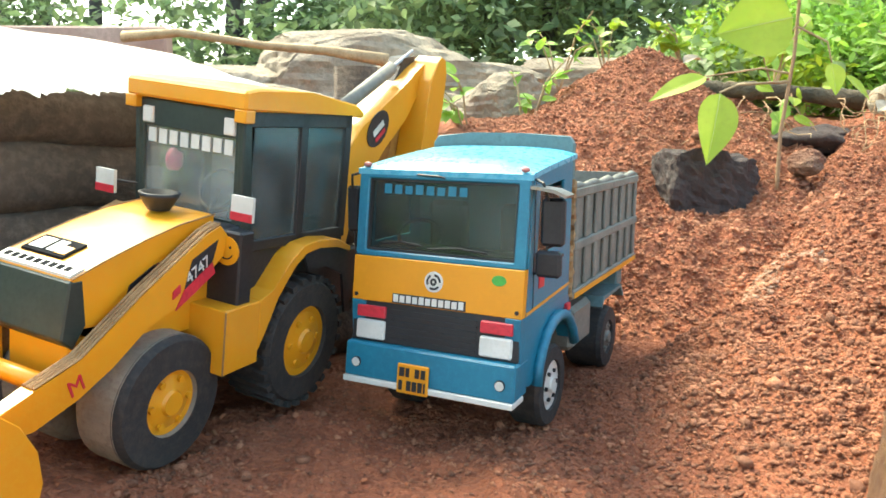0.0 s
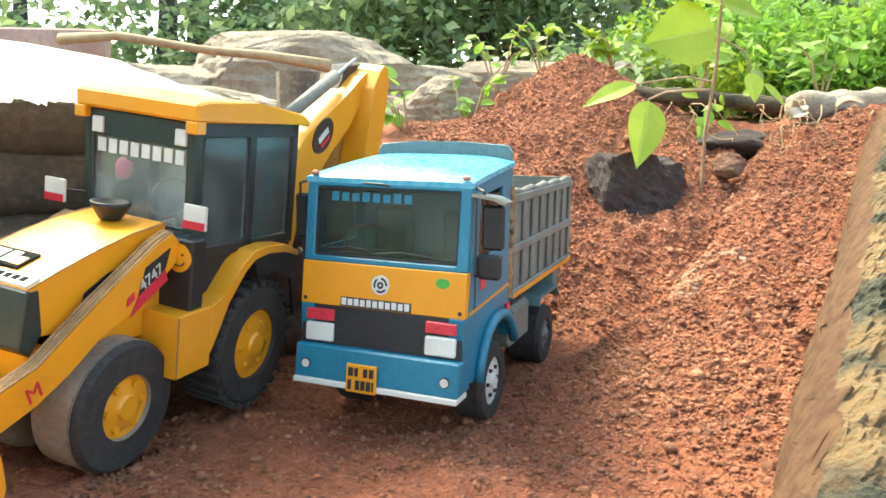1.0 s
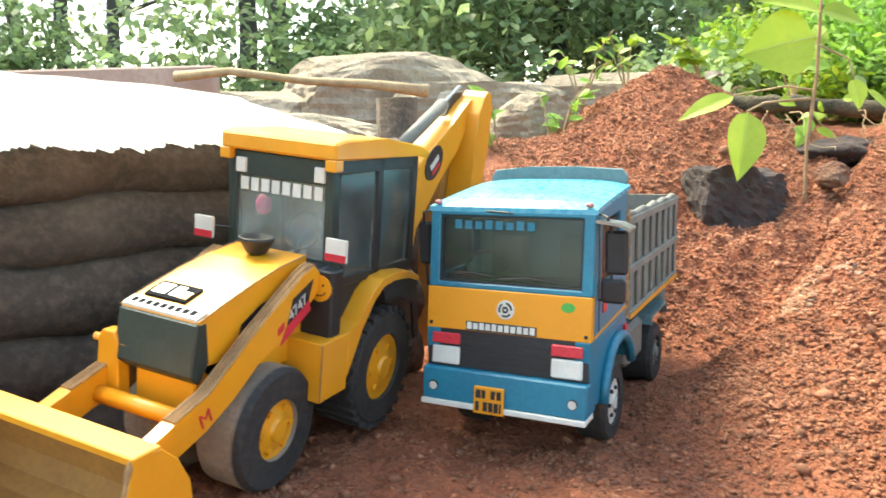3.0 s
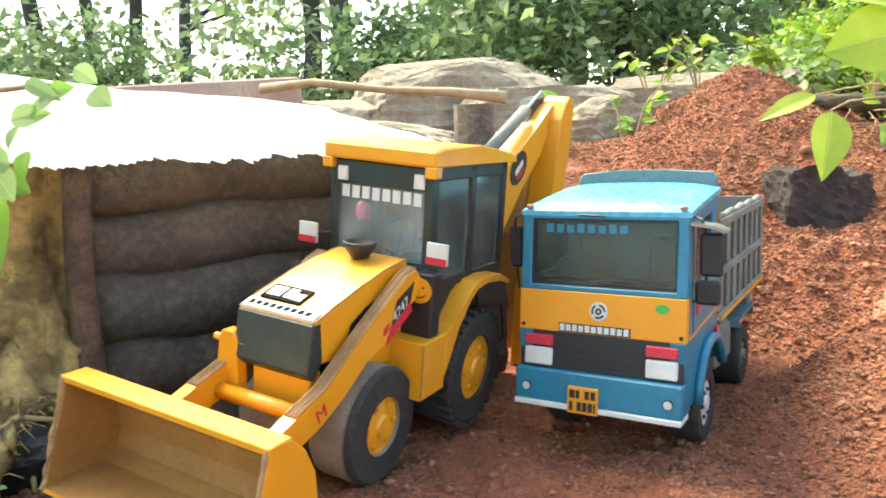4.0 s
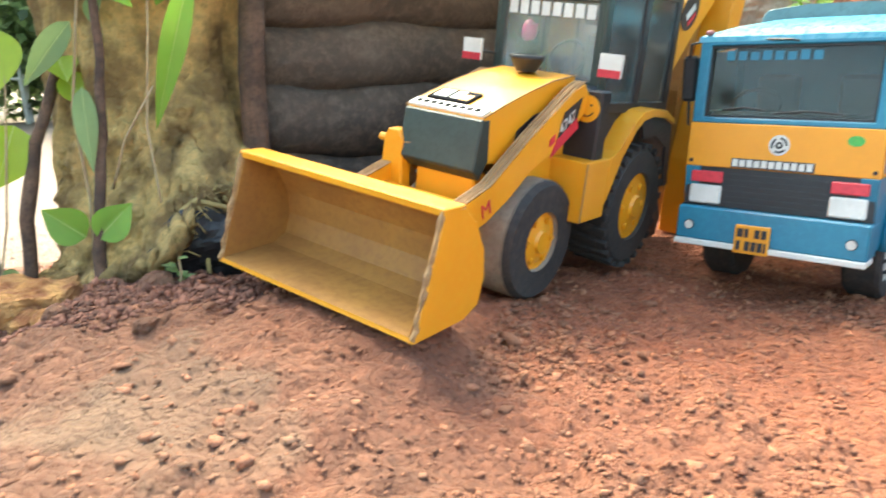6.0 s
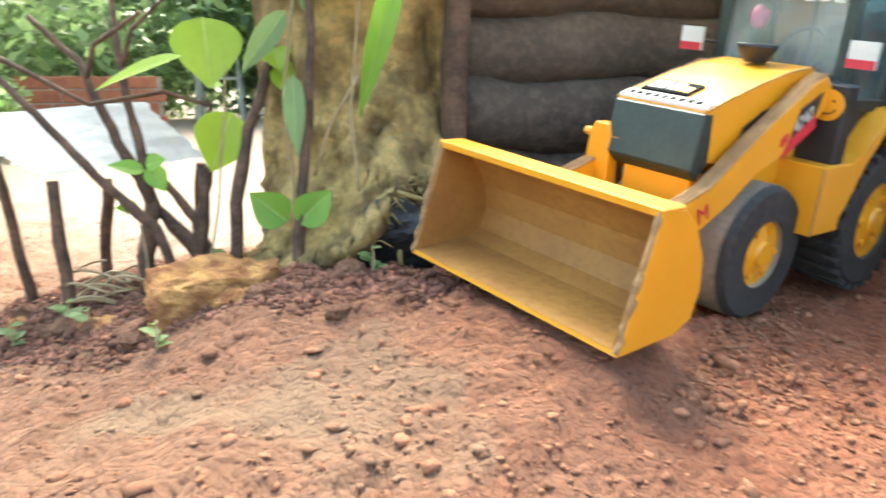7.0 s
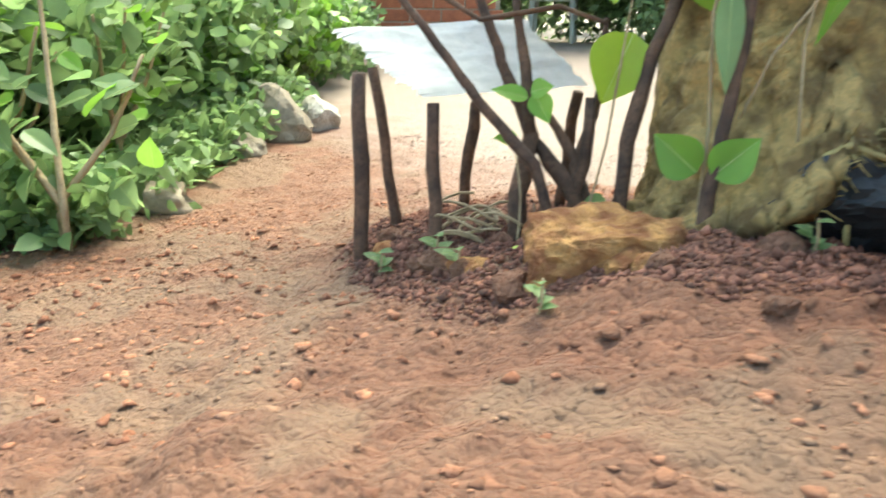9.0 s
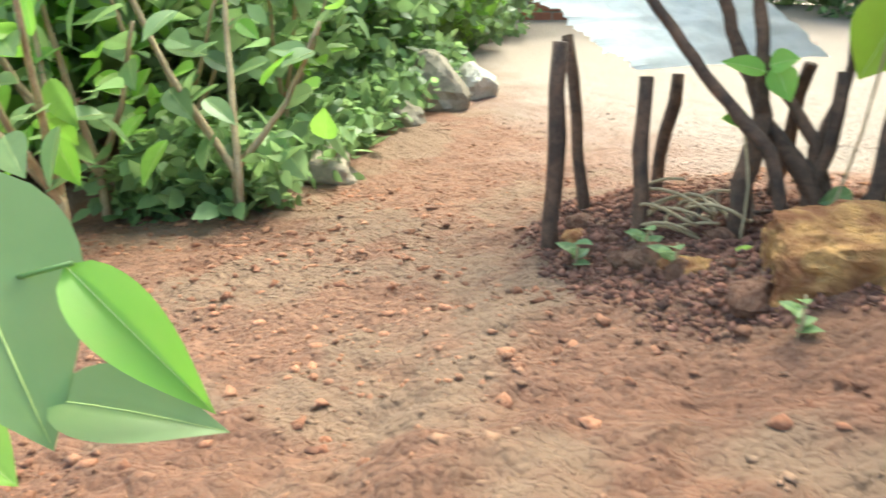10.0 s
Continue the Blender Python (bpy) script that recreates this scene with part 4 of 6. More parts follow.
    rings = []
    for r, z in ((0.010, 0.2325), (0.013, 0.237), (0.0175, 0.245), (0.019, 0.249), (0.0165, 0.2495), (0.012, 0.244)):
        rings.append([bm.verts.new((r * math.cos(2 * math.pi * k / 20), 0.030 + r * math.sin(2 * math.pi * k / 20), z)) for k in range(20)])
    for a, b in zip(rings, rings[1:]):
        for k in range(20):
            bm.faces.new((a[k], a[(k + 1) % 20], b[(k + 1) % 20], b[k]))
    bm.faces.new(rings[-1])
    part("air_intake", bm, BLACK, J, "black bowl shaped air intake", smooth=True)
    # cab: posts, panels, windows
    part("cab_base", box(-0.063, 0.063, 0.068, 0.262, 0.125, 0.200), BLACK, J, "black cab base", bevel=0.002)
    part("cowl", prism([(0.050, 0.145), (0.050, 0.222), (0.072, 0.226), (0.075, 0.145)], -0.066, 0.066), BLACK, J, bevel=0.002)
    bm = holed(rect(-0.067, 0.067, 0.2215, 0.332), rect(-0.056, 0.056, 0.228, 0.306), 0.066, 0.072, slant=-0.02, z_ref=0.22)
    part("front_frame", bm, DARKGREEN, J, "dark windscreen frame", bevel=0.001)
    g = part("windscreen", box(-0.056, 0.056, 0.0675, 0.0683, 0.228, 0.306), HAZE, J, "dusty clear plastic windscreen")
    g.visible_shadow = False
    for k in range(8):
        x = -0.052 + k * 0.0135
        part("screen_letter_bar", box(x, x + 0.0095, 0.0662, 0.0672, 0.290 - 0.0006 * (k % 2), 0.3035), WHITE, g, "white bar lettering")
    for x in (-0.056, 0.044):
        part("work_lamp", box(x, x + 0.013, 0.061, 0.0662, 0.3085, 0.3245), WHITE, J, "small square white lamp", bevel=0.001)
    for sx in (-1, 1):
        x0, x1 = sorted((sx * 0.0605, sx * 0.0665))
        part("front_post", prism([(0.066, 0.222), (0.062, 0.332), (0.074, 0.332), (0.085, 0.205), (0.072, 0.200)], x0, x1), DARKGREEN, J, bevel=0.0008)
        part("middle_post", prism([(0.160, 0.198), (0.156, 0.332), (0.169, 0.332), (0.172, 0.198)], x0, x1), BLACK, J, bevel=0.0008)
        part("rear_post", prism([(0.246, 0.190), (0.243, 0.334), (0.256, 0.334), (0.260, 0.190)], x0, x1), BLACK, J, bevel=0.0008)
        part("window_sill", prism([(0.085, 0.196), (0.085, 0.207), (0.256, 0.202), (0.256, 0.190)], x0, x1), BLACK, J, bevel=0.0008)
        part("top_rail", box(x0, x1, 0.070, 0.252, 0.318, 0.333), BLACK, J, bevel=0.0008)
        for y0, y1 in ((0.083, 0.158), (0.172, 0.244)):
            g = part("side_window", prism([(y0, 0.205), (y0, 0.318), (y1, 0.318), (y1, 0.202)], sx * 0.063, sx * 0.0637), SIDEGLASS, J, "clear plastic side window")
            g.visible_shadow = False
        m0, m1 = (0.079, 0.103) if sx > 0 else (0.064, 0.088)
        part("mirror_board", box(*sorted((sx * m0, sx * m1)), 0.036, 0.0395, 0.237, 0.2595), WHITE, J, "white and red mirror card")
        mb = J.children[-1]
        part("mirror_red", box(*sorted((sx * m0, sx * m1)), 0.0352, 0.0359, 0.237, 0.2445), RED, mb, "red lower band")
        part("mirror_arm", tube([(sx * 0.064, 0.066, 0.245), (sx * 0.09, 0.041, 0.248)], 0.0015, 6), BLACK, J)
    part("rear_wall", box(-0.062, 0.062, 0.256, 0.262, 0.19, 0.215), BLACK, J)
    part("inner_post", box(0.030, 0.040, 0.225, 0.240, 0.20, 0.333), CARD, J, "raw card inner post")
    # roof with front lip
    rp = [(0.056, 0.333), (0.056, 0.351), (0.075, 0.3545), (0.16, 0.355), (0.255, 0.345), (0.270, 0.338), (0.270, 0.330), (0.25, 0.333)]
    roof = part("roof", prism(rp, -0.073, 0.073), YELLOW, J, "yellow cab roof with front lip", bevel=0.0025)
    for sx in (-1, 1):
        part("roof_lug", box(*sorted((sx * 0.060, sx * 0.0735)), 0.0555, 0.070, 0.322, 0.334), YELLOW, roof, bevel=0.001)
    # inside of the cab
    s = part("seat", box(-0.026, 0.026, 0.155, 0.205, 0.2, 0.222), RUBBER, J, bevel=0.004)
    part("seat_back", box(-0.026, 0.026, 0.200, 0.214, 0.218, 0.275), RUBBER, s, bevel=0.004)
    pts = [(0.022 * math.cos(a), 0.112 + 0.01 * math.sin(a), 0.246 + 0.020 * math.sin(a)) for a in [2 * math.pi * k / 18 for k in range(19)]]
    part("steering_wheel", tube(pts, 0.002, 6), BLACK, J, smooth=True)
    part("steering_column", tube([(0, 0.09, 0.2), (0, 0.112, 0.246)], 0.003, 6), BLACK, J)
    # White tray added to brighten the view into the cab.
    part("cab_tray", box(-0.058, 0.058, 0.09, 0.25, 0.2, 0.204), WHITE, J, "white tray added to lighten the cab")
    bm = lumpy((0.009, 0.007, 0.012), 9, 2, 0.3)
    bmesh.ops.translate(bm, verts=bm.verts, vec=(-0.036, 0.085, 0.272))
    part("pink_ornament", bm, PINK, J, "pink hanging ornament", smooth=True)
    bm = lumpy((0.02, 0.008, 0.018), 12, 2, 0.1)
    bmesh.ops.translate(bm, verts=bm.verts, vec=(0.018, 0.196, 0.262))
    part("blue_cushion", bm, BLUE, J, "blue rounded headrest", smooth=True)
    # disc sticker with simple marks
    part("cowl_corner", box(0.045, 0.082, 0.0495, 0.070, 0.150, 0.222), BLACK, J, "black panel beside the hood", bevel=0.002)
    sx0, sz0 = 0.067, 0.203
    d = part("disc_sticker", tube([(sx0, 0.0498, sz0), (sx0, 0.0478, sz0)], 0.0138, 24), YELLOW, J, "round yellow sticker with dark marks")
    for dx in (-0.0045, 0.0045):
        part("sticker_dot", tube([(sx0 + dx, 0.0480, sz0 + 0.004), (sx0 + dx, 0.0473, sz0 + 0.004)], 0.0014, 8), BLACK, d)
    arc = [(sx0 + 0.0075 * math.cos(a), 0.0475, sz0 - 0.001 + 0.0065 * math.sin(a)) for a in [math.pi * (1.1 + 0.8 * k / 8) for k in range(9)]]
    part("sticker_curve", tube(arc, 0.0007, 5), BLACK, d)
    # tool box and fenders
    for sx in (-1, 1):
        x0, x1 = sorted((sx * 0.030, sx * 0.087))
        bx = part("tool_box", box(x0, x1, 0.028, 0.080, 0.088, 0.152), YELLOW, J, "yellow step box with dark seams", bevel=0.0012)
        part("box_seam", box(*sorted((sx * 0.0868, sx * 0.0878)), 0.0275, 0.0288, 0.089, 0.151), CARD, bx)
        fen = [(0.080, 0.100), (0.080, 0.152), (0.100, 0.158), (0.128, 0.186), (0.150, 0.198), (0.180, 0.200), (0.215, 0.196), (0.243, 0.184), (0.243, 0.178), (0.213, 0.188), (0.178, 0.191), (0.152, 0.189), (0.134, 0.178), (0.108, 0.150), (0.092, 0.120)]
        part("rear_fender", prism(fen, sx * 0.036, sx * 0.087), YELLOW, J, bevel=0.0008)
        part("fender_inner", prism([(0.11, 0.15), (0.135, 0.176), (0.153, 0.187), (0.178, 0.189), (0.213, 0.186), (0.243, 0.176), (0.25, 0.12), (0.2, 0.15)], sx * 0.030, sx * 0.036), BLACK, J)
        part("fender_side", prism([(0.153, 0.189), (0.178, 0.191), (0.213, 0.188), (0.243, 0.178), (0.262, 0.10), (0.250, 0.10), (0.236, 0.150), (0.20, 0.166), (0.165, 0.166)], sx * 0.080, sx * 0.0835), BLACK, J, "black wheel arch plate")
        # loader arm: corrugated card plate
        arm = [(0.052, 0.216), (0.040, 0.228), (0.022, 0.222), (-0.050, 0.180), (-0.110, 0.140), (-0.150, 0.128), (-0.180, 0.118), (-0.186, 0.098), (-0.150, 0.096), (-0.112, 0.108), (-0.080, 0.125), (-0.045, 0.150), (-0.02, 0.158), (0.010, 0.172), (0.046, 0.198)]
        la = part("loader_arm", prism(arm, sx * 0.052, sx * 0.066), YELLOW, J, "yellow loader arm of layered card", bevel=0.0008)
        for k in range(4):
            off = 0.0535 + k * 0.0035
            ed = [(sx * off, y, z + 0.0012) for y, z in arm[1:6]]
            part("card_ply", tube(ed, 0.0013, 5, wob=0.3, seed=k), CARD, la, "raw corrugated card edge")
        pl = [(0.030, 0.196), (0.036, 0.215), (0.004, 0.201), (-0.004, 0.176)]
        p = part("arm_panel", prism(pl, sx * 0.0662, sx * 0.0672), BLACK, la, "black number panel")
        part("arm_red_panel", prism([(-0.004, 0.176), (0.030, 0.195), (0.034, 0.184), (-0.014, 0.158)], sx * 0.0662, sx * 0.0673), RED, la, "red decal")
        part("arm_red_mark", prism([(-0.018, 0.176), (-0.010, 0.181), (-0.009, 0.174), (-0.018, 0.169)], sx * 0.0662, sx * 0.0673), RED, la, "small red decal")
        # bell crank plate
    part("bell_crank", prism([(-0.068, 0.100), (-0.063, 0.166), (-0.058, 0.174), (-0.044, 0.174), (-0.040, 0.166), (-0.037, 0.100)], -0.112, -0.098, axis=1), YELLOW, J, "yellow upright bracket", bevel=0.0012)
    part("bracket_side", prism([(-0.098, 0.105), (-0.098, 0.165), (-0.072, 0.120)], -0.055, -0.049), CARD, J, "raw card gusset")
    part("crank_pin", tube([(-0.072, -0.106, 0.163), (-0.032, -0.106, 0.163)], 0.004, 8), YELLOW, J)
    part("cross_tube", tube([(-0.06, -0.120, 0.116), (0.06, -0.120, 0.116)], 0.008, 12), YELLOW, J, smooth=True)
    part("front_block", box(-0.030, 0.040, -0.100, -0.082, 0.100, 0.146), YELLOW, J, bevel=0.002)
    # bucket
    W = 0.115
    prof = [(-0.264, 0.054), (-0.205, 0.057), (-0.187, 0.066), (-0.182, 0.088), (-0.186, 0.112), (-0.199, 0.135), (-0.216, 0.150), (-0.240, 0.151)]
    outer = prof
    inner = [(-0.263, 0.0575), (-0.207, 0.061), (-0.191, 0.069), (-0.1865, 0.088), (-0.190, 0.110), (-0.203, 0.131), (-0.218, 0.1455), (-0.240, 0.1465)]
    bm = bmesh.new()
    a = [[bm.verts.new((x, y, z)) for y, z in outer] for x in (-W, W)]
    b = [[bm.verts.new((x, y, z)) for y, z in inner] for x in (-W, W)]
    for i in range(len(outer) - 1):
        bm.faces.new((a[0][i], a[0][i + 1], a[1][i + 1], a[1][i]))
        bm.faces.new((b[0][i], b[1][i], b[1][i + 1], b[0][i + 1]))
    for i in (0, len(outer) - 1):
        bm.faces.new((a[0][i], a[1][i], b[1][i], b[0][i]))
    for k in (0, 1):
        for i in range(len(outer) - 1):
            bm.faces.new((a[k][i], b[k][i], b[k][i + 1], a[k][i + 1]))
    bucket = part("bucket", bm, YELLOW, J, "wide open yellow front bucket")
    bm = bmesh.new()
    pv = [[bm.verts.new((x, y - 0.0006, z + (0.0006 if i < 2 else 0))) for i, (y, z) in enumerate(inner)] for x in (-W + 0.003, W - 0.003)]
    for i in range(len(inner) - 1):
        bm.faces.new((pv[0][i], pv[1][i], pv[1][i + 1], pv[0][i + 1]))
    part("bucket_lining", bm, YELLOW_DULL, bucket, "dull brownish inner face")
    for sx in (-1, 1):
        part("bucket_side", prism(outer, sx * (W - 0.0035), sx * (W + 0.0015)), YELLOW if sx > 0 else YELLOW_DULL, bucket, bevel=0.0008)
        part("bucket_cheek", prism(inner, sx * (W - 0.0040), sx * (W - 0.0046)), YELLOW_DULL, bucket, "dull brownish inner cheek")
        part("cheek_edge", tube([(sx * (W - 0.001), -0.240 - 0.023 * k / 12 + 0.001 * math.sin(k * 3), 0.150 - 0.094 * k / 12) for k in range(13)], 0.0026, 6, wob=0.35, seed=8), CARD, bucket, "frayed card edge")
    part("bucket_lip", prism([(-0.2415, 0.146), (-0.2415, 0.1525), (-0.216, 0.1525), (-0.2155, 0.1505)], -W - 0.0016, W + 0.0016), YELLOW, bucket, "bright yellow folded top lip", bevel=0.001)
    # backhoe: boom, dipper, ram
    boom = [(0.275, 0.10), (0.285, 0.24), (0.36, 0.315), (0.455, 0.365), (0.510, 0.400), (0.532, 0.410), (0.538, 0.390), (0.485, 0.325), (0.43, 0.285), (0.36, 0.22), (0.33, 0.10)]
    part("backhoe_boom", prism(boom, -0.030, 0.020), YELLOW, J, "yellow card backhoe boom", bevel=0.0015)
    bo = J.children[-1]
    dip = [(0.512, 0.385), (0.530, 0.412), (0.542, 0.421), (0.556, 0.418), (0.566, 0.395), (0.564, 0.335), (0.552, 0.28), (0.540, 0.25), (0.528, -0.02), (0.485, -0.02), (0.480, 0.10), (0.506, 0.30)]
    part("backhoe_dipper", prism(dip, 0.000, 0.040), YELLOW, J, "tall yellow dipper plate", bevel=0.0015)
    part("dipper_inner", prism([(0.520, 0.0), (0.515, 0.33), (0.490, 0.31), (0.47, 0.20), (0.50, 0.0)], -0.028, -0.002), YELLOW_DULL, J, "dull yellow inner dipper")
    # Black plate filling the recess at the top of the boom.
    part("boom_recess", prism([(0.470, 0.372), (0.500, 0.412), (0.535, 0.418), (0.520, 0.385)], -0.0015, -0.026), BLACK, bo, "black plate at the boom recess")
    part("boom_ram", tube([(-0.005, 0.345, 0.335), (-0.005, 0.47, 0.395)], 0.0095, 12), GREY, J, "grey hydraulic ram", smooth=True)
    part("ram_rod", tube([(-0.005, 0.47, 0.395), (-0.005, 0.53, 0.425)], 0.003, 8), STEEL, J)
    bm = lathe([(0, 0.023), (0.001, 0.023), (0.001, 0.001)], 0, 0, 0, 20)
    o = part("boom_decal", bm, BLACK, bo, "round dark decal with white bar")
    o.matrix_basis = pose(0.0202, 0.402, 0.312, 35, 0, 0) @ Matrix.Diagonal((1, 1.35, 0.95, 1))
    part("decal_bar", box(0.0012, 0.0018, -0.011, 0.011, -0.004, 0.005), WHITE, o)
    part("decal_red", box(0.0012, 0.0018, -0.010, 0.010, -0.014, -0.008), RED, o)
    part("chassis_tail", box(-0.04, 0.04, 0.262, 0.34, 0.09, 0.16), BLACK, J, bevel=0.002)
    # lettering
    for text, mat, size, m, par in (("M", RED, 0.020, pose(0.0665, -0.120, 0.112, 90, 0, 90) @ pose(0, 0, 0, 0, 0, 20), J), ("4747", WHITE, 0.0155, pose(0.0675, -0.0005, 0.1795, 90, 0, 90) @ pose(0, 0, 0, 0, 0, 28), J)):
        cu = bpy.data.curves.new("lettering", "FONT")
        cu.body, cu.size, cu.extrude = text, size, 0.0003
        tmp = bpy.data.objects.new("lettering", cu)
        me = bpy.data.meshes.new_from_object(tmp)
        bpy.data.objects.remove(tmp)
        me.materials.clear()
        me.materials.append(mat)
        lo = new("lettering", me)
        lo.parent = par
        lo.matrix_basis = m
    return J


build_loader()


# ---------------------------------------------------------------- leaves and plants
def leaf_mesh(positions, normals, dirs, lengths, widths, fold=0.18, droop=0.15, seg=2):
    """Arrays of pointed leaves, each folded along its midrib."""
    prof = {2: [(0.0, 0.0), (0.3, 0.46), (0.62, 0.42), (1.0, 0.0)], 1: [(0, 0), (0.45, 0.5), (1, 0)]}[seg]
    n = len(positions)
    nrm = normals / np.linalg.norm(normals, axis=1, keepdims=True)
    d = dirs - nrm * np.sum(dirs * nrm, 1, keepdims=True)
    d = d / (np.linalg.norm(d, axis=1, keepdims=True) + 1e-9)
    s = np.cross(nrm, d)
    mids, lefts, rights = [], [], []
    for u, w in prof:
        c = positions + d * (lengths * u)[:, None] - nrm * (lengths * droop * u * u)[:, None]
        mids.append(c)
        lefts.append(c + s * (widths * w)[:, None] + nrm * (widths * w * fold)[:, None])
        rights.append(c - s * (widths * w)[:, None] + nrm * (widths * w * fold)[:, None])
    k = len(prof)
    verts = [mids[0]]
    for i in range(1, k - 1):
        verts += [lefts[i], mids[i], rights[i]]
    verts.append(mids[-1])
    m = len(verts)
    V = np.stack(verts, 1).reshape(-1, 3)
    loc = []
    if k == 3:
        loc = [(0, 2, 1), (0, 3, 2), (1, 2, 4), (2, 3, 4)]
    else:
        loc = [(0, 2, 1), (0, 3, 2), (1, 2, 4), (2, 5, 4), (2, 3, 5), (3, 6, 5), (4, 5, 7), (5, 6, 7)]
    F = (np.array(loc)[None] + (np.arange(n) * m)[:, None, None]).reshape(-1, 3)
    return V, F


def foliage(name, label, category, centres, radii, per, size, mat, seed, parent=None, squash=0.8, slim=0.55, kind="stuff", down=0.3, seg=1):
    rs = np.random.RandomState(seed)
    P = []
    for c, r, n in zip(centres, radii, per):
        q = rs.normal(size=(n, 3))
        q = q / np.linalg.norm(q, axis=1, keepdims=True) * (rs.rand(n, 1) ** 0.45) * r
        q[:, 2] *= squash
        P.append(q + np.array(c))
    P = np.concatenate(P)
    n = len(P)
    nr = rs.normal(size=(n, 3)) * 0.7 + np.array([0, -0.25, 0.8])
    di = rs.normal(size=(n, 3)) + np.array([0, 0, -down])
    L = size * (0.6 + 0.8 * rs.rand(n))
    V, F = leaf_mesh(P, nr, di, L, L * slim, seg=seg)
    ob = bulk(name, V, F, mat, parent)
    if parent is None:
        tagged(ob, label, category, kind=kind)
    elif label:
        ob["label"] = label
    return ob


def tree(x, y, r, h, crown_r, seed, leaves=1500, size=0.12, mat=FOREST, lean=0.0, label="tall woodland tree with grey trunk"):
    rnd = random.Random(seed)
    z0 = gz(x, y) - 0.05
    T = thing("tree", label, "tree", pose(x, y, z0), "woodland trees")
    pts = [(lean * (k / 6) * h + 0.03 * h * math.sin(k * 1.7 + seed) * 0.3, 0.02 * h * math.cos(k * 1.3 + seed) * 0.3, h * k / 6) for k in range(7)]
    trunk = part("trunk", tube(pts, [r * (1.25 if k == 0 else 1) * (1 - 0.1 * k) for k in range(7)], 10, wob=0.08, seed=seed), TREEBARK, T, smooth=True)
    cs, rr, nn = [], [], []
    for k in range(7):
        a = rnd.uniform(0, 6.28)
        zz = h * rnd.uniform(0.42, 0.95)
        b = Vector(pts[min(6, int(zz / h * 6))])
        tip = b + Vector((math.cos(a) * crown_r * 0.8, math.sin(a) * crown_r * 0.8, crown_r * rnd.uniform(0.1, 0.6)))
        part("limb", tube([b, (b + tip) / 2 + Vector((0, 0, 0.06 * crown_r)), tip], [r * 0.4, r * 0.25, r * 0.08], 6), TREEBARK, T, smooth=True)
        cs.append(tip[:])
        rr.append(crown_r * rnd.uniform(0.4, 0.7))
        nn.append(leaves // 7)
    foliage("crown", "", "", cs, rr, nn, size, mat, seed, parent=T)
    return T


# woodland behind
rnd = random.Random(5)
for k in range(16):
    x = -5.5 + 12.5 * (k + rnd.random() * 0.8) / 16
    y = rnd.uniform(6.0, 9.5)
    tree(x, y, rnd.uniform(0.05, 0.11), rnd.uniform(4.0, 6.5), rnd.uniform(1.1, 1.7), 100 + k, 1900, 0.12)
tree(0.62, 5.2, 0.055, 4.5, 1.1, 301, 1200, 0.13, label="slim dark tree trunk behind the boulders")


def bushes(name, label, spots, size, mat, seed, per=260, squash=0.8, slim=0.55, seg=1):
    cs = [(x, y, gz(x, y) + r * 0.55 + lift) for x, y, r, lift in spots]
    return foliage(name, label, "undergrowth", cs, [s[2] for s in spots], [int(per * (s[2] / 0.3) ** 1.5) + 40 for s in spots], size, mat, seed, squash=squash, slim=slim, seg=seg)


def verge(x):
    """y of the planted edge of the path at x."""
    return 0.164 + 0.87 * (-1.43 - x)


def planted(spots):
    """Spots kept on the planted side of the path's edge."""
    out = []
    for x, y, r, lift in spots:
        lim = verge(x) - 0.85 * r
        if y > lim:
            y = lim - 0.45 * (y - lim) % 1.4
        out.append((x, y, r, lift))
    return out


bushes("woodland_undergrowth", "dense green undergrowth behind the boulders", [(rnd.uniform(-4, 6.5), rnd.uniform(4.2, 7.5), rnd.uniform(0.35, 0.75), rnd.uniform(0, 0.8)) for _ in range(90)], 0.078, FOREST, 11, 270)
bushes("fern_undergrowth", "sunlit yellow green ferns on the bank", [(rnd.uniform(1.0, 3.4), rnd.uniform(2.35, 3.8), rnd.uniform(0.14, 0.28), rnd.uniform(0, 0.18)) for _ in range(60)], 0.036, LEAF, 12, 1050, slim=0.42, seg=2)
bushes("fern_tips", "yellow green young fern tips on the bank", [(rnd.uniform(0.9, 3.2), rnd.uniform(2.3, 3.3), rnd.uniform(0.10, 0.2), rnd.uniform(0.05, 0.22)) for _ in range(34)], 0.034, LEAF_YEL, 18, 620, slim=0.40, seg=2)
bushes("bank_undergrowth", "low green plants between the boulders", [(rnd.uniform(0.62, 1.9), rnd.uniform(2.55, 3.4), rnd.uniform(0.10, 0.2), rnd.uniform(0, 0.08)) for _ in range(30)], 0.045, LEAF_DARK, 13, 260)
bushes("path_undergrowth", "leafy green undergrowth beside the path", planted([(rnd.uniform(-4.2, -1.75) , rnd.uniform(-1.2, 3.4), rnd.uniform(0.15, 0.32), rnd.uniform(0, 0.25)) for _ in range(130)]), 0.044, LEAF_DARK, 14, 420, slim=0.72, seg=2)
bushes("path_undergrowth_light", "bright green leaves catching the light beside the path", planted([(rnd.uniform(-4.0, -1.7), rnd.uniform(-1.0, 3.2), rnd.uniform(0.15, 0.3), rnd.uniform(0.05, 0.3)) for _ in range(70)]), 0.042, LEAF, 15, 380, slim=0.72, seg=2)
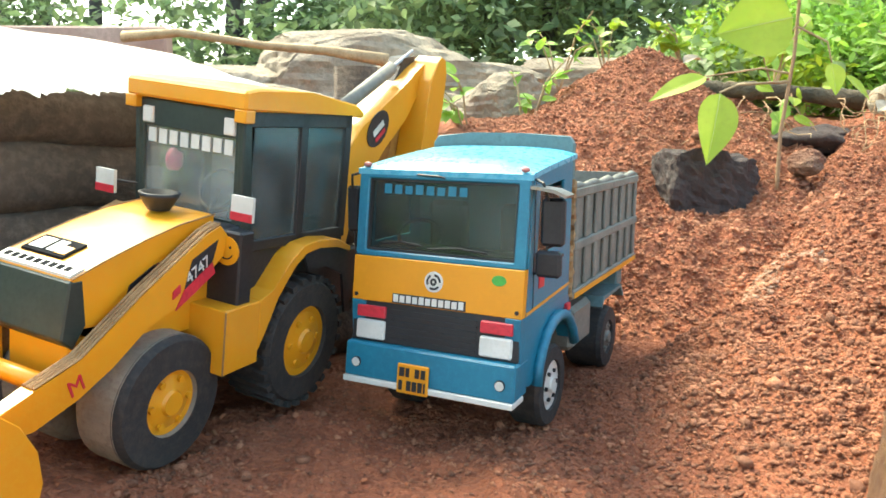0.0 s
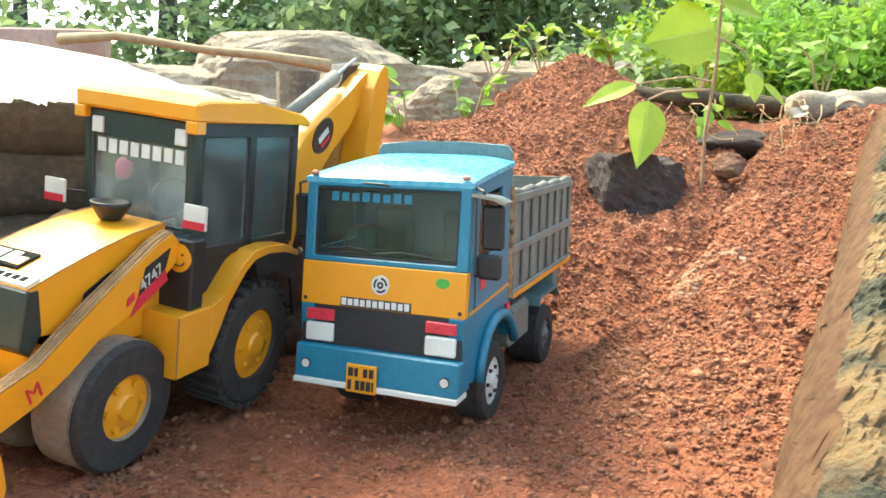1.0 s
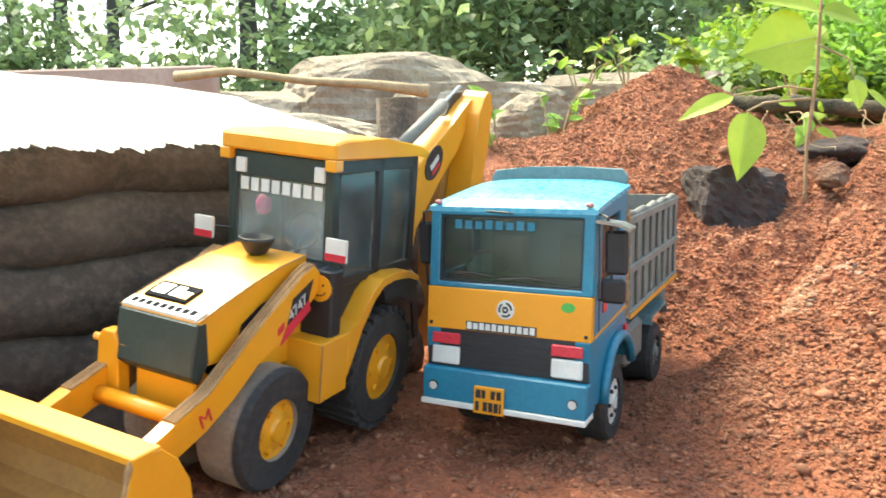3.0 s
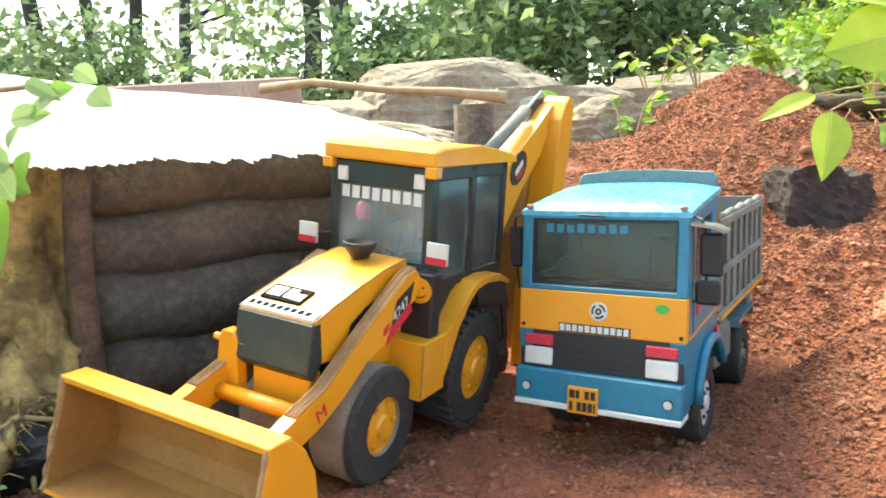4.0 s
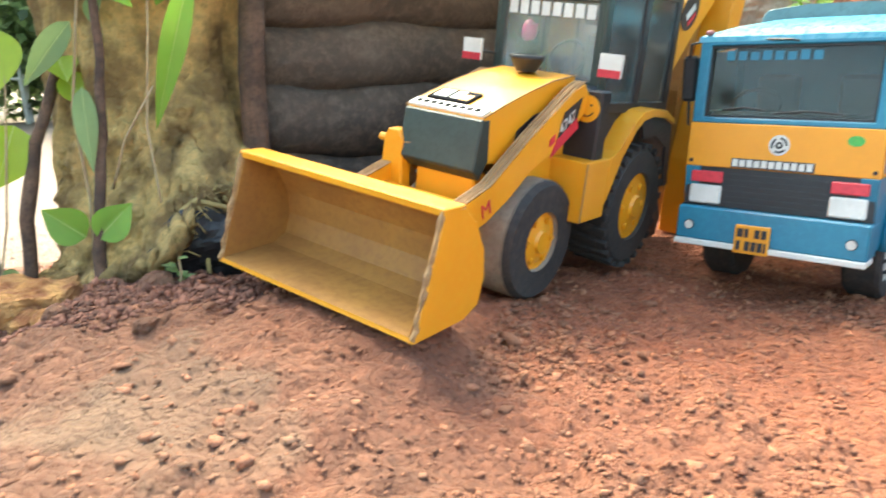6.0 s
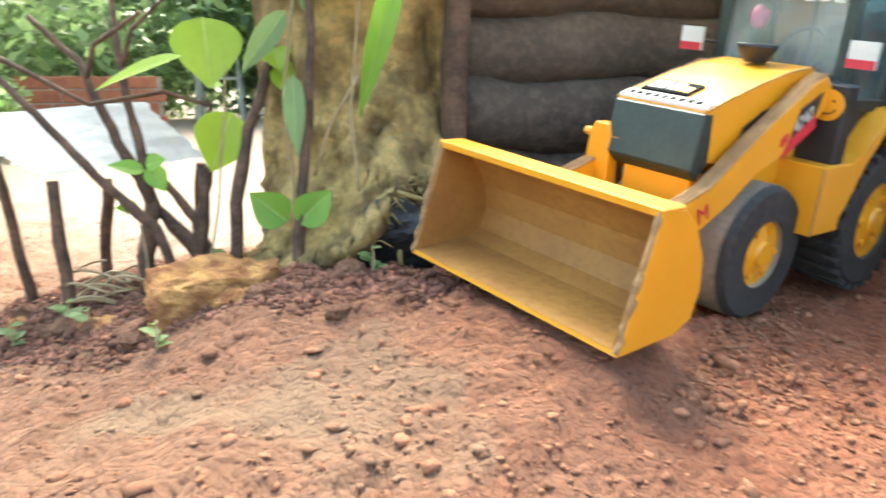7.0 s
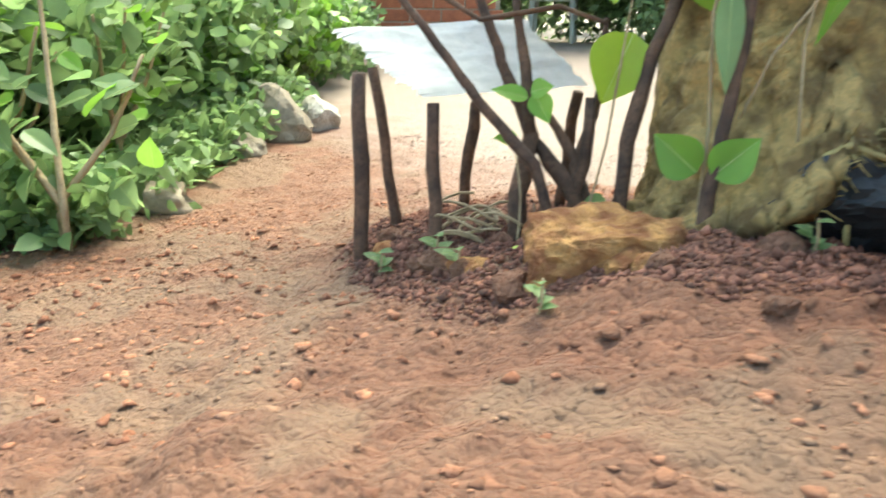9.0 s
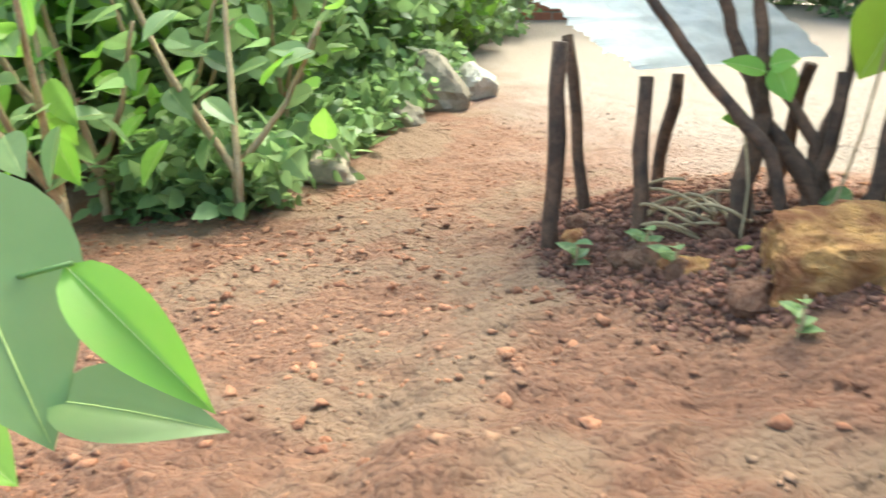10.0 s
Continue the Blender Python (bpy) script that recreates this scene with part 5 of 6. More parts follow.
bushes("far_undergrowth", "green thicket closing the far end of the path", [p for p in [(rnd.uniform(-7.0, -4.7), rnd.uniform(2.6, 6.5), rnd.uniform(0.3, 0.55), rnd.uniform(0, 0.5)) for _ in range(40)] + [(rnd.uniform(-4.6, -1.6), rnd.uniform(4.2, 5.6), rnd.uniform(0.3, 0.5), rnd.uniform(0, 0.5)) for _ in range(30)] if not (p[0] > -5.6 and abs(p[1] + p[0] + 0.8) < 1.1)], 0.07, FOREST, 26, 300)
bushes("left_woodland", "distant green thicket on the downhill side", [(rnd.uniform(-9, -4.5), rnd.uniform(-3, 9), rnd.uniform(0.6, 1.1), rnd.uniform(0, 1.2)) for _ in range(60)], 0.12, FOREST, 16, 150)

vr = random.Random(77)
spots = []
for k in range(60):
    u = vr.random()
    spots.append((-1.42 - 1.0 * u + vr.uniform(-0.12, 0.02), 0.02 + 1.0 * u ** 1.3 + vr.uniform(-0.1, 0.12) + 0.12, vr.uniform(0.05, 0.11), vr.uniform(-0.03, 0.02)))
bushes("verge_plants", "low mixed green weeds along the edge of the path", [(x, min(y, verge(x) - 0.02), r, lift) for x, y, r, lift in spots], 0.035, LEAF_DARK, 78, 700, slim=0.6, seg=2)


# ---------------------------------------------------------------- stones
def stone(name, label, x, y, z, size, seed, mat, rz=0, rough=0.22, angular=0.8, subdiv=3, rx=0, ry=0, category="stone", group=""):
    big = max(size) > 0.1
    ob = part(name, lumpy(size, seed, 4 if big else subdiv, rough * (1.0 if big else 1), angular=angular * (0.75 if big else 1)), mat, smooth=big)
    ob.matrix_world = pose(x, y, z, rx, ry, rz)
    return tagged(ob, label, category, group)


def crag(label, x, y, z, size, seed, mat, rz=0, tilt=0, category="stone"):
    """An angular broken boulder: flat cleaved faces with bedding ledges and pitted relief."""
    rnd = random.Random(seed)
    bm = bmesh.new()
    bmesh.ops.create_icosphere(bm, subdivisions=5, radius=1.25)
    planes = [(Vector((0, 0, 1)), 0.72), (Vector((0, -1, 0.12)).normalized(), 0.74), (Vector((1, -0.3, 0.1)).normalized(), 0.84), (Vector((-1, -0.2, 0.3)).normalized(), 0.86)]
    for _ in range(8):
        planes.append((Vector((rnd.uniform(-1, 1), rnd.uniform(-1, 0.4), rnd.uniform(-0.2, 1))).normalized(), rnd.uniform(0.72, 0.95)))
    off = Vector((seed * 3.7, seed * 1.9, seed))
    for v in bm.verts:
        p = v.co.copy()
        for d, h in planes:
            e = p.dot(d) - h
            if e > 0:
                p -= d * e
        bed = p.z * 4.2 + 0.5 * noise.noise(p * 1.5 + off)
        step = bed - math.floor(bed)
        f = 1 + 0.05 * (min(step, 0.8) / 0.8 - 0.5) + 0.07 * noise.noise(p * 1.8 + off) + 0.045 * noise.noise(p * 5 + off) + 0.03 * noise.noise(p * 13 + off)
        v.co = Vector((p.x * f * size[0], p.y * f * size[1], p.z * size[2] * (1 + 0.06 * noise.noise(p * 4 + off))))
    ob = part("boulder", bm, mat)
    ob.matrix_world = pose(x, y, z, 0, tilt, rz)
    return tagged(ob, label, category)


crag("large pale weathered boulder on the bank", -0.30, 2.85, 0.50, (0.44, 0.30, 0.24), 3, ROCK, 10)
crag("long low pale boulder lit by the sun", 0.30, 2.75, 0.44, (0.40, 0.25, 0.13), 8, ROCK, 5)
crag("rounded brown stone beside the heap", 0.17, 2.12, 0.40, (0.13, 0.11, 0.11), 14, ROCK, 20)
crag("flat pale rock slab behind the digger", -0.55, 1.95, 0.36, (0.40, 0.18, 0.10), 17, ROCK, 0)
crag("broad flat grey rock at the woodland edge", 0.75, 3.0, 0.47, (0.45, 0.2, 0.09), 21, ROCK, 0)
crag("long pale rock ledge behind the heap", 0.05, 2.55, 0.43, (0.36, 0.2, 0.15), 41, ROCK, 8)
crag("pale rock ledge with a flat top", 0.50, 2.66, 0.47, (0.36, 0.2, 0.14), 43, ROCK, -6)
stone("boulder", "dark mossy rock under the ledge", -0.05, 2.22, 0.33, (0.18, 0.12, 0.11), 45, ROCK, 30)
crag("grey rock beside the tall boulder", -0.85, 2.75, 0.42, (0.34, 0.22, 0.17), 47, ROCK, 0)
crag("reddish brown flat rock behind the hut", -0.40, 1.62, 0.345, (0.22, 0.12, 0.07), 49, ROCK, 10)
stone("boulder", "dark flat slab among the roots", 0.83, 1.72, 0.31, (0.14, 0.08, 0.035), 51, ROCK_DARK, 10)
stone("boulder", "small brown stone on the slope", 0.715, 1.50, 0.268, (0.040, 0.034, 0.026), 27, SOIL, 0)


def rough_block(name, label, m, dims, seed, mat, category, amp=0.006, soft=0.35):
    bm = bmesh.new()
    bmesh.ops.create_cube(bm, size=1.0)
    bmesh.ops.subdivide_edges(bm, edges=bm.edges, cuts=15, use_grid_fill=True)
    off = Vector((seed * 7.1, seed * 3.3, seed))
    for v in bm.verts:
        c = v.co
        q = Vector((c.x * dims[0], c.y * dims[1], c.z * dims[2]))
        rnd_ = max(0.0, abs(c.x) + abs(c.y) + abs(c.z) - 0.92) * soft
        q = q * (1 - rnd_)
        nn = c.normalized()
        q += nn * amp * (1.2 * noise.noise(q * 22 + off) + 0.8 * noise.noise(q * 60 + off) + 0.7 * noise.noise(q * 150 + off))
        v.co = q
    ob = part(name, bm, mat, smooth=False)
    ob.matrix_world = m
    return tagged(ob, label, category)


rough_block("boulder", "dark brown rock set in the heap", pose(0.512, 1.515, 0.200, -8, 6, 10), (0.185, 0.15, 0.165), 5, ROCK_DARK, "stone", 0.010, 0.30)
rough_block("laterite_block", "rough orange laterite block on the soil", pose(-0.680, 0.432, 0.025, 3, -3, 46), (0.122, 0.084, 0.078), 3, LATERITE, "stone", 0.0075)
stone("boulder", "flat grey stone at the path edge", -1.68, 0.305, -0.122, (0.16, 0.085, 0.052), 33, ROCK, 38)
stone("boulder", "pale whitish boulder at the far path edge", -2.16, 0.955, -0.085, (0.085, 0.06, 0.06), 35, ROCK_PALE, 0)
stone("boulder", "brownish upright rock at the far path edge", -2.08, 0.805, -0.07, (0.10, 0.08, 0.085), 36, ROCK, 15)
stone("boulder", "brown stone at the far path edge", -1.95, 0.655, -0.112, (0.085, 0.06, 0.04), 37, ROCK, 0)


# ---------------------------------------------------------------- stone kerb beside the heap
def build_kerb():
    p0, p1 = Vector((0.25, 0.41, 0.035)), Vector((1.06, 1.58, 0.335))
    d = (p1 - p0).normalized()
    side = Vector((d.y, -d.x, 0)).normalized()
    up = side.cross(d) * 1.0
    prof = [(-0.010, -0.06), (-0.002, -0.02), (0.004, 0.012), (0.013, 0.036), (0.024, 0.056), (0.036, 0.068), (0.048, 0.073), (0.060, 0.076), (0.075, 0.071), (0.090, 0.073), (0.105, 0.076), (0.120, 0.075), (0.135, 0.071), (0.150, 0.069), (0.185, 0.066), (0.22, 0.05), (0.25, 0.02), (0.26, -0.06)]
    prof = [(a[0] + (b[0] - a[0]) * k / 4, a[1] + (b[1] - a[1]) * k / 4) for a, b in zip(prof, prof[1:]) for k in range(4)] + prof[-1:]
    n = 190
    pts = []
    for i in range(n + 1):
        p = p0 + (p1 - p0) * i / n
        row = []
        for s_, u_ in prof:
            q = p + side * s_ + up * u_
            w = 0.012 * noise.noise(q * 9) + 0.011 * noise.noise(q * 28) + 0.006 * noise.noise(q * 70) + 0.005 * noise.noise(q * 150) + 0.003 * noise.noise(q * 320)
            row.append(q + side * (w * 0.7) + up * w)
        pts.append(row)
    def strip(k0, k1):
        bm = bmesh.new()
        vs = [[bm.verts.new(row[k]) for k in range(k0, k1 + 1)] for row in pts]
        for r0, r1 in zip(vs, vs[1:]):
            for k in range(k1 - k0):
                bm.faces.new((r0[k], r0[k + 1], r1[k + 1], r1[k]))
        if k0:
            bm.faces.new(vs[0])
            bm.faces.new(vs[-1][::-1])
        return bm
    ob = part("stone_kerb", strip(20, len(prof) - 1), KERB_MOSS, smooth=False)
    tagged(ob, "old tan stone kerb with mossy top beside the soil heap", "kerb")
    part("bare_face", strip(0, 20), KERB_FACE, ob, "tan soil stained stone face", smooth=False)


build_kerb()
for pts, r, lab in (([(0.98, 1.75, 0.40), (1.5, 1.95, 0.43), (2.4, 2.2, 0.47)], 0.043, "pale fallen log on the bank"), ([(0.62, 1.93, 0.43), (0.8, 1.87, 0.425), (1.05, 1.85, 0.40)], 0.024, "dark fallen branch behind the heap")):
    ob = part("fallen_log", tube([Vector(pts[0]).lerp(Vector(pts[1]), k / 14) if k < 14 else Vector(pts[1]).lerp(Vector(pts[2]), (k - 14) / 14) for k in range(29)], [r * (0.85 + 0.3 * noise.noise(Vector((k * 0.5, r * 99, 0)))) for k in range(29)], 14, wob=0.12, seed=4), PALEWOOD if r > 0.04 else MOSSWOOD, smooth=True)
    tagged(ob, lab, "log")
ob = part("dry_stick", tube([(-0.62, 1.48, 0.497), (-0.50, 1.46, 0.503), (-0.34, 1.44, 0.478), (-0.22, 1.43, 0.468), (-0.105, 1.43, 0.452)], [0.010, 0.008, 0.008, 0.009, 0.011], 8, wob=0.15, seed=2), STICK, smooth=True)
tagged(ob, "pale dry stick lying across behind the digger", "stick")
ob = part("stump_post", tube([(-0.178, 1.50, 0.05), (-0.176, 1.49, 0.445)], [0.045, 0.042], 10, wob=0.1, seed=8), LOGWOOD, smooth=True)
tagged(ob, "dark upright post behind the digger", "post")


# ---------------------------------------------------------------- log hut with sheet roof
EA, EB = Vector((-0.52, 0.62, 0)), Vector((-0.23, 0.885, 0))
ED = (EB - EA).normalized()
EN = Vector((-ED.y, ED.x, 0))
for k, (z, r) in enumerate(((0.03, 0.05), (0.115, 0.046), (0.195, 0.044), (0.27, 0.042), (0.335, 0.034))):
    a, b = EA + ED * 0.015 + EN * (0.10 + 0.01 * (k % 2)), EB + ED * 0.22 + EN * (0.10 + 0.012 * ((k + 1) % 2))
    n = 16
    pts = [a + (b - a) * i / n + Vector((0, 0, z + 0.004 * math.sin(i * 0.9 + k))) for i in range(n + 1)]
    ob = part("wall_log", tube(pts, [r * (1 + 0.06 * math.sin(i * 1.3 + k)) for i in range(n + 1)], 12, wob=0.06, seed=k), LOGWOOD, smooth=True)
    tagged(ob, "dark weathered log stacked in the low hut wall", "log", "hut wall logs")


def build_sheet_roof():
    bm = bmesh.new()
    nu, nv = 150, 26
    rows = []
    rs = random.Random(3)
    for j in range(nv + 1):
        row = []
        for i in range(nu + 1):
            u, v = i / nu, j / nv
            base = EA - ED * (0.05 + 0.75 * v) + ED * ((0.52 + 0.75 * v) * u) + EN * (0.70 * v * (1 - 0.5 * u ** 2))
            z = 0.368 - 0.005 * u + 0.225 * v * (1 - 0.75 * u) ** 0.8 + 0.02 * noise.noise(Vector((u * 4, v * 3, 1))) + 0.006 * noise.noise(Vector((u * 14, v * 9, 2)))
            if j == 0:
                k = 0.45 * rs.random() ** 2 + 0.5 * max(0.0, noise.noise(Vector((i * 0.21, 3.3, 0))))
                base = base - EN * 0.022 * k
                z -= 0.012 * k
            row.append(bm.verts.new((base.x, base.y, z)))
        rows.append(row)
    for a, b in zip(rows, rows[1:]):
        for i in range(nu):
            bm.faces.new((a[i], a[i + 1], b[i + 1], b[i]))
    bmesh.ops.solidify(bm, geom=list(bm.faces), thickness=0.004)
    ob = part("sheet_roof", bm, SHEET)
    tagged(ob, "white plastic sheet with frayed edge roofing the log hut", "roof sheet")


build_sheet_roof()
ob = part("stone_slab", box(-0.35, 0.30, -0.02, 0.02, -0.05, 0.035), PINKSTONE, bevel=0.004)
ob.matrix_world = pose(-0.86, 1.56, 0.49, 0, 0, 0)
tagged(ob, "flat pinkish slab standing behind the hut", "slab")


# ---------------------------------------------------------------- mossy stump
def build_stump():
    bm = bmesh.new()
    rings = []
    for j in range(49):
        z = -0.03 + 0.395 * j / 48
        ring = []
        for k in range(80):
            a = 2 * math.pi * k / 80
            flare = 1 + 0.12 * math.exp(-z / 0.05) * (0.6 + 0.4 * math.sin(3 * a + 1))
            r = 0.124 * flare * (1 + 0.05 * math.sin(9 * a + 2 * math.sin(z * 9)) + 0.10 * noise.noise(Vector((math.cos(a) * 2, math.sin(a) * 2, z * 5))) + 0.09 * noise.noise(Vector((math.cos(a) * 6, math.sin(a) * 6, z * 14))) + 0.05 * noise.noise(Vector((math.cos(a) * 14, math.sin(a) * 14, z * 40))))
            ring.append(bm.verts.new((r * math.cos(a), r * math.sin(a) * 0.85, z)))
        rings.append(ring)
    for a, b in zip(rings, rings[1:]):
        for k in range(80):
            bm.faces.new((a[k], a[(k + 1) % 80], b[(k + 1) % 80], b[k]))
    bm.faces.new(rings[-1])
    bm.faces.new(rings[0][::-1])
    ob = part("tree_stump", bm, BARK, smooth=True)
    ob.matrix_world = pose(-0.698, 0.70, 0.0)
    tagged(ob, "thick mossy brown tree stump with flared roots", "stump")


build_stump()
ob = part("corner_post", tube([(-0.545, 0.655, -0.02), (-0.542, 0.652, 0.12), (-0.546, 0.655, 0.25), (-0.540, 0.66, 0.365)], [0.017, 0.015, 0.014, 0.014], 10, wob=0.1, seed=6), TWIG, smooth=True)
tagged(ob, "dark weathered post at the corner of the log hut", "post")


# ---------------------------------------------------------------- stakes and tin sheet
for x, y, tx, ty, tz, r in ((-0.965, 0.376, -0.975, 0.385, 0.155, 0.011), (-1.02, 0.462, -1.06, 0.455, 0.150, 0.009), (-0.89, 0.42, -0.905, 0.425, 0.130, 0.009), (-1.045, 0.575, -1.03, 0.585, 0.105, 0.010), (-0.93, 0.64, -0.90, 0.625, 0.128, 0.009), (-0.80, 0.52, -0.79, 0.53, 0.14, 0.008)):
    z = gz(x, y) - 0.02
    pts = [(x + (tx - x) * k / 5 + 0.003 * math.sin(k * 2 + x * 30), y + (ty - y) * k / 5, z + (tz - z) * k / 5) for k in range(6)]
    r *= 0.78
    ob = part("stake", tube(pts, [r * 1.1, r, r * 0.95, r, r * 0.9, r * 0.85], 8, wob=0.12, seed=int(-x * 100)), TWIG, smooth=True)
    tagged(ob, "dark rough stick stake set in the soil", "stake", "shelter stakes")


def build_tin():
    bm = bmesh.new()
    A, B, C, D = Vector((-1.06, 0.405, 0.194)), Vector((-0.90, 0.41, 0.137)), Vector((-0.86, 0.60, 0.140)), Vector((-0.99, 0.62, 0.205))
    rows = []
    for j in range(9):
        row = []
        for i in range(61):
            u, v = i / 60, j / 8
            p = (A * (1 - u) + B * u) * (1 - v) + (D * (1 - u) + C * u) * v
            p.z += 0.008 * noise.noise(Vector((u * 5, v * 5, 4)))
            p += Vector((0.004 * noise.noise(Vector((u * 9, v * 9, 1))), 0.006 * noise.noise(Vector((u * 9, v * 9, 7))), 0))
            if j == 0:
                p += Vector((0.006, -0.010, -0.004)) * max(0.0, noise.noise(Vector((i * 0.9, 2.2, 0))) + 0.4 * noise.noise(Vector((i * 2.3, 7.2, 0))))
            row.append(bm.verts.new(p))
        rows.append(row)
    for a, b in zip(rows, rows[1:]):
        for i in range(60):
            bm.faces.new((a[i], a[i + 1], b[i + 1], b[i]))
    bmesh.ops.solidify(bm, geom=list(bm.faces), thickness=0.003)
    tagged(part("shelter_sheet", bm, SHEET), "white sheet laid over stakes as a small shelter roof", "sheet")


build_tin()


# ---------------------------------------------------------------- plants with single leaves
LEAF_RIB = material("pale leaf rib", (0.55, 0.62, 0.22), (0.45, 0.52, 0.16), 40, 0.6, bump=0.0)


def big_leaf(parent, base, tip, width, mat, face=(0, -1, 0.4), curl=0.12, name="leaf", label="", wave=0.0):
    """One ovate leaf from base to tip, cupped along the midrib, with a raised rib and a little thickness."""
    base, tip = Vector(base), Vector(tip)
    d = tip - base
    L = d.length
    d = d / L
    nr = Vector(face)
    nr = (nr - d * nr.dot(d)).normalized()
    s = nr.cross(d)
    bm = bmesh.new()
    n, m = 12, 4
    rows = []
    for i in range(n + 1):
        u = i / n
        w = 0.5 * width * (math.sin(math.pi * u ** 0.7) ** 0.85 * (1 - 0.35 * u ** 5) if 0 < u < 1 else 0.0)
        row = []
        for k in range(-m, m + 1):
            f = k / m
            p = base + d * (L * u) + s * (w * f) + nr * (abs(f) * w * curl * 2 - L * curl * (u - 0.4) ** 2 + wave * L * math.sin(u * 7 + f * 2) * abs(f))
            if 0 < i < n and k == 0:
                p -= nr * width * 0.012
            row.append(bm.verts.new(p))
        rows.append(row)
    for a, b in zip(rows, rows[1:]):
        for k in range(2 * m):
            bm.faces.new((a[k], a[k + 1], b[k + 1], b[k]))
    bmesh.ops.remove_doubles(bm, verts=bm.verts, dist=1e-5)
    lf = part(name, bm, mat, parent, label, smooth=True)
    rib = [base + d * (L * u) - nr * (L * curl * (u - 0.4) ** 2 - width * 0.002) for u in (0, 0.25, 0.5, 0.75, 0.97)]
    part("midrib", tube(rib, [width * 0.010, width * 0.009, width * 0.007, width * 0.005, width * 0.002], 5), LEAF_RIB, lf)
    return lf


def stem(parent, pts, r0, r1, mat=TWIG, name="stem", seed=1, wob=0.12):
    if mat is TWIG:
        r0, r1 = r0 * 0.78, r1 * 0.72
    fine = []
    for a, b in zip(pts, pts[1:]):
        for k in range(4):
            p = Vector(a).lerp(Vector(b), k / 4)
            j = r0 * 0.35
            fine.append(p + Vector((j * noise.noise(p * 40), j * noise.noise(p * 40 + Vector((9, 0, 0))), 0)))
    fine.append(Vector(pts[-1]))
    rr = [r0 + (r1 - r0) * i / (len(fine) - 1) for i in range(len(fine))]
    return part(name, tube(fine, rr, 8, wob=wob, seed=seed), mat, parent, smooth=True)


I4 = Matrix.Identity(4)
# sapling on the slope
S = thing("sapling", "young sapling with large pale green leaves on the slope", "plant", I4)
stem(S, [(0.649, 1.475, 0.20), (0.655, 1.49, 0.331), (0.678, 1.512, 0.471), (0.69, 1.535, 0.611), (0.70, 1.54, 0.75)], 0.0042, 0.0026, WOOD)
stem(S, [(0.667, 1.505, 0.424), (0.567, 1.49, 0.417), (0.520, 1.455, 0.400)], 0.003, 0.002, STICK, "twig")
stem(S, [(0.672, 1.51, 0.44), (0.62, 1.515, 0.45), (0.514, 1.518, 0.434)], 0.0025, 0.0015, STICK, "twig")
stem(S, [(0.683, 1.52, 0.53), (0.74, 1.51, 0.50), (0.749, 1.505, 0.46)], 0.0025, 0.0015, STICK, "twig")
big_leaf(S, (0.514, 1.518, 0.434), (0.400, 1.508, 0.388), 0.050, LEAF_YEL, (0.2, -0.5, 0.8))
big_leaf(S, (0.515, 1.435, 0.398), (0.486, 1.395, 0.267), 0.078, LEAF_YEL, (0.1, -1, 0.15))
big_leaf(S, (0.676, 1.523, 0.548), (0.528, 1.525, 0.515), 0.135, LEAF_YEL, (0.0, -1, 0.2), 0.06)
big_leaf(S, (0.690, 1.53, 0.60), (0.56, 1.53, 0.625), 0.07, LEAF_YEL, (0, -0.6, 0.8))
big_leaf(S, (0.690, 1.53, 0.60), (0.775, 1.52, 0.572), 0.062, LEAF_YEL, (0, -0.7, 0.7))
big_leaf(S, (0.749, 1.505, 0.46), (0.757, 1.49, 0.398), 0.045, LEAF_YEL, (0.2, -1, 0.2))
big_leaf(S, (0.69, 1.53, 0.62), (0.74, 1.50, 0.70), 0.06, LEAF_YEL, (0, -1, 0.3))
rnd = random.Random(40)
for k in range(16):
    x, y, z = rnd.uniform(0.66, 0.86), rnd.uniform(1.56, 1.75), rnd.uniform(0.36, 0.52)
    big_leaf(S, (x, y, z), (x + rnd.uniform(-0.05, 0.05), y - 0.02, z - rnd.uniform(-0.01, 0.05)), rnd.uniform(0.02, 0.035), rnd.choice((LEAF, LEAF_YEL, LEAF_DARK)), (rnd.uniform(-0.5, 0.5), -1, 0.5))
# roots and creepers over the bank
for k in range(24):
    a = rnd.uniform(0.6, 1.2)
    y0 = 1.74 + rnd.uniform(-0.1, 0.12)
    sl = rnd.uniform(-0.02, 0.025)
    pts = [(a + sl * j + 0.012 * math.sin(j * 1.1 + k * 2), y0 - 0.014 * j, 0.40 + 0.016 * math.sin(j * 0.9 + k) - 0.011 * j) for j in range(10)]
    ob = part("root", tube(pts, [0.0016, 0.0016, 0.0015, 0.0014, 0.0013, 0.0012, 0.0011, 0.0010, 0.0009, 0.0006], 6, wob=0.2, seed=k), WOOD if k % 3 else STICK, smooth=True)
    tagged(ob, "thin pale root trailing over the bank", "root", "bank roots")
for x, y, z, rz in ((0.86, 1.50, 0.372, 30), (1.0, 1.56, 0.40, -40), (0.92, 1.62, 0.39, 80), (0.62, 1.95, 0.50, 10)):
    L = thing("fallen_leaf", "curled pale dry leaf lying on the bank", "leaf", pose(x, y, z, 0, 0, rz), "fallen leaves")
    big_leaf(L, (-0.028, 0, 0), (0.028, 0.005, 0.010), 0.036, DRYLEAF, (0.1, -0.5, 1), 0.3, "blade", "", 0.05)
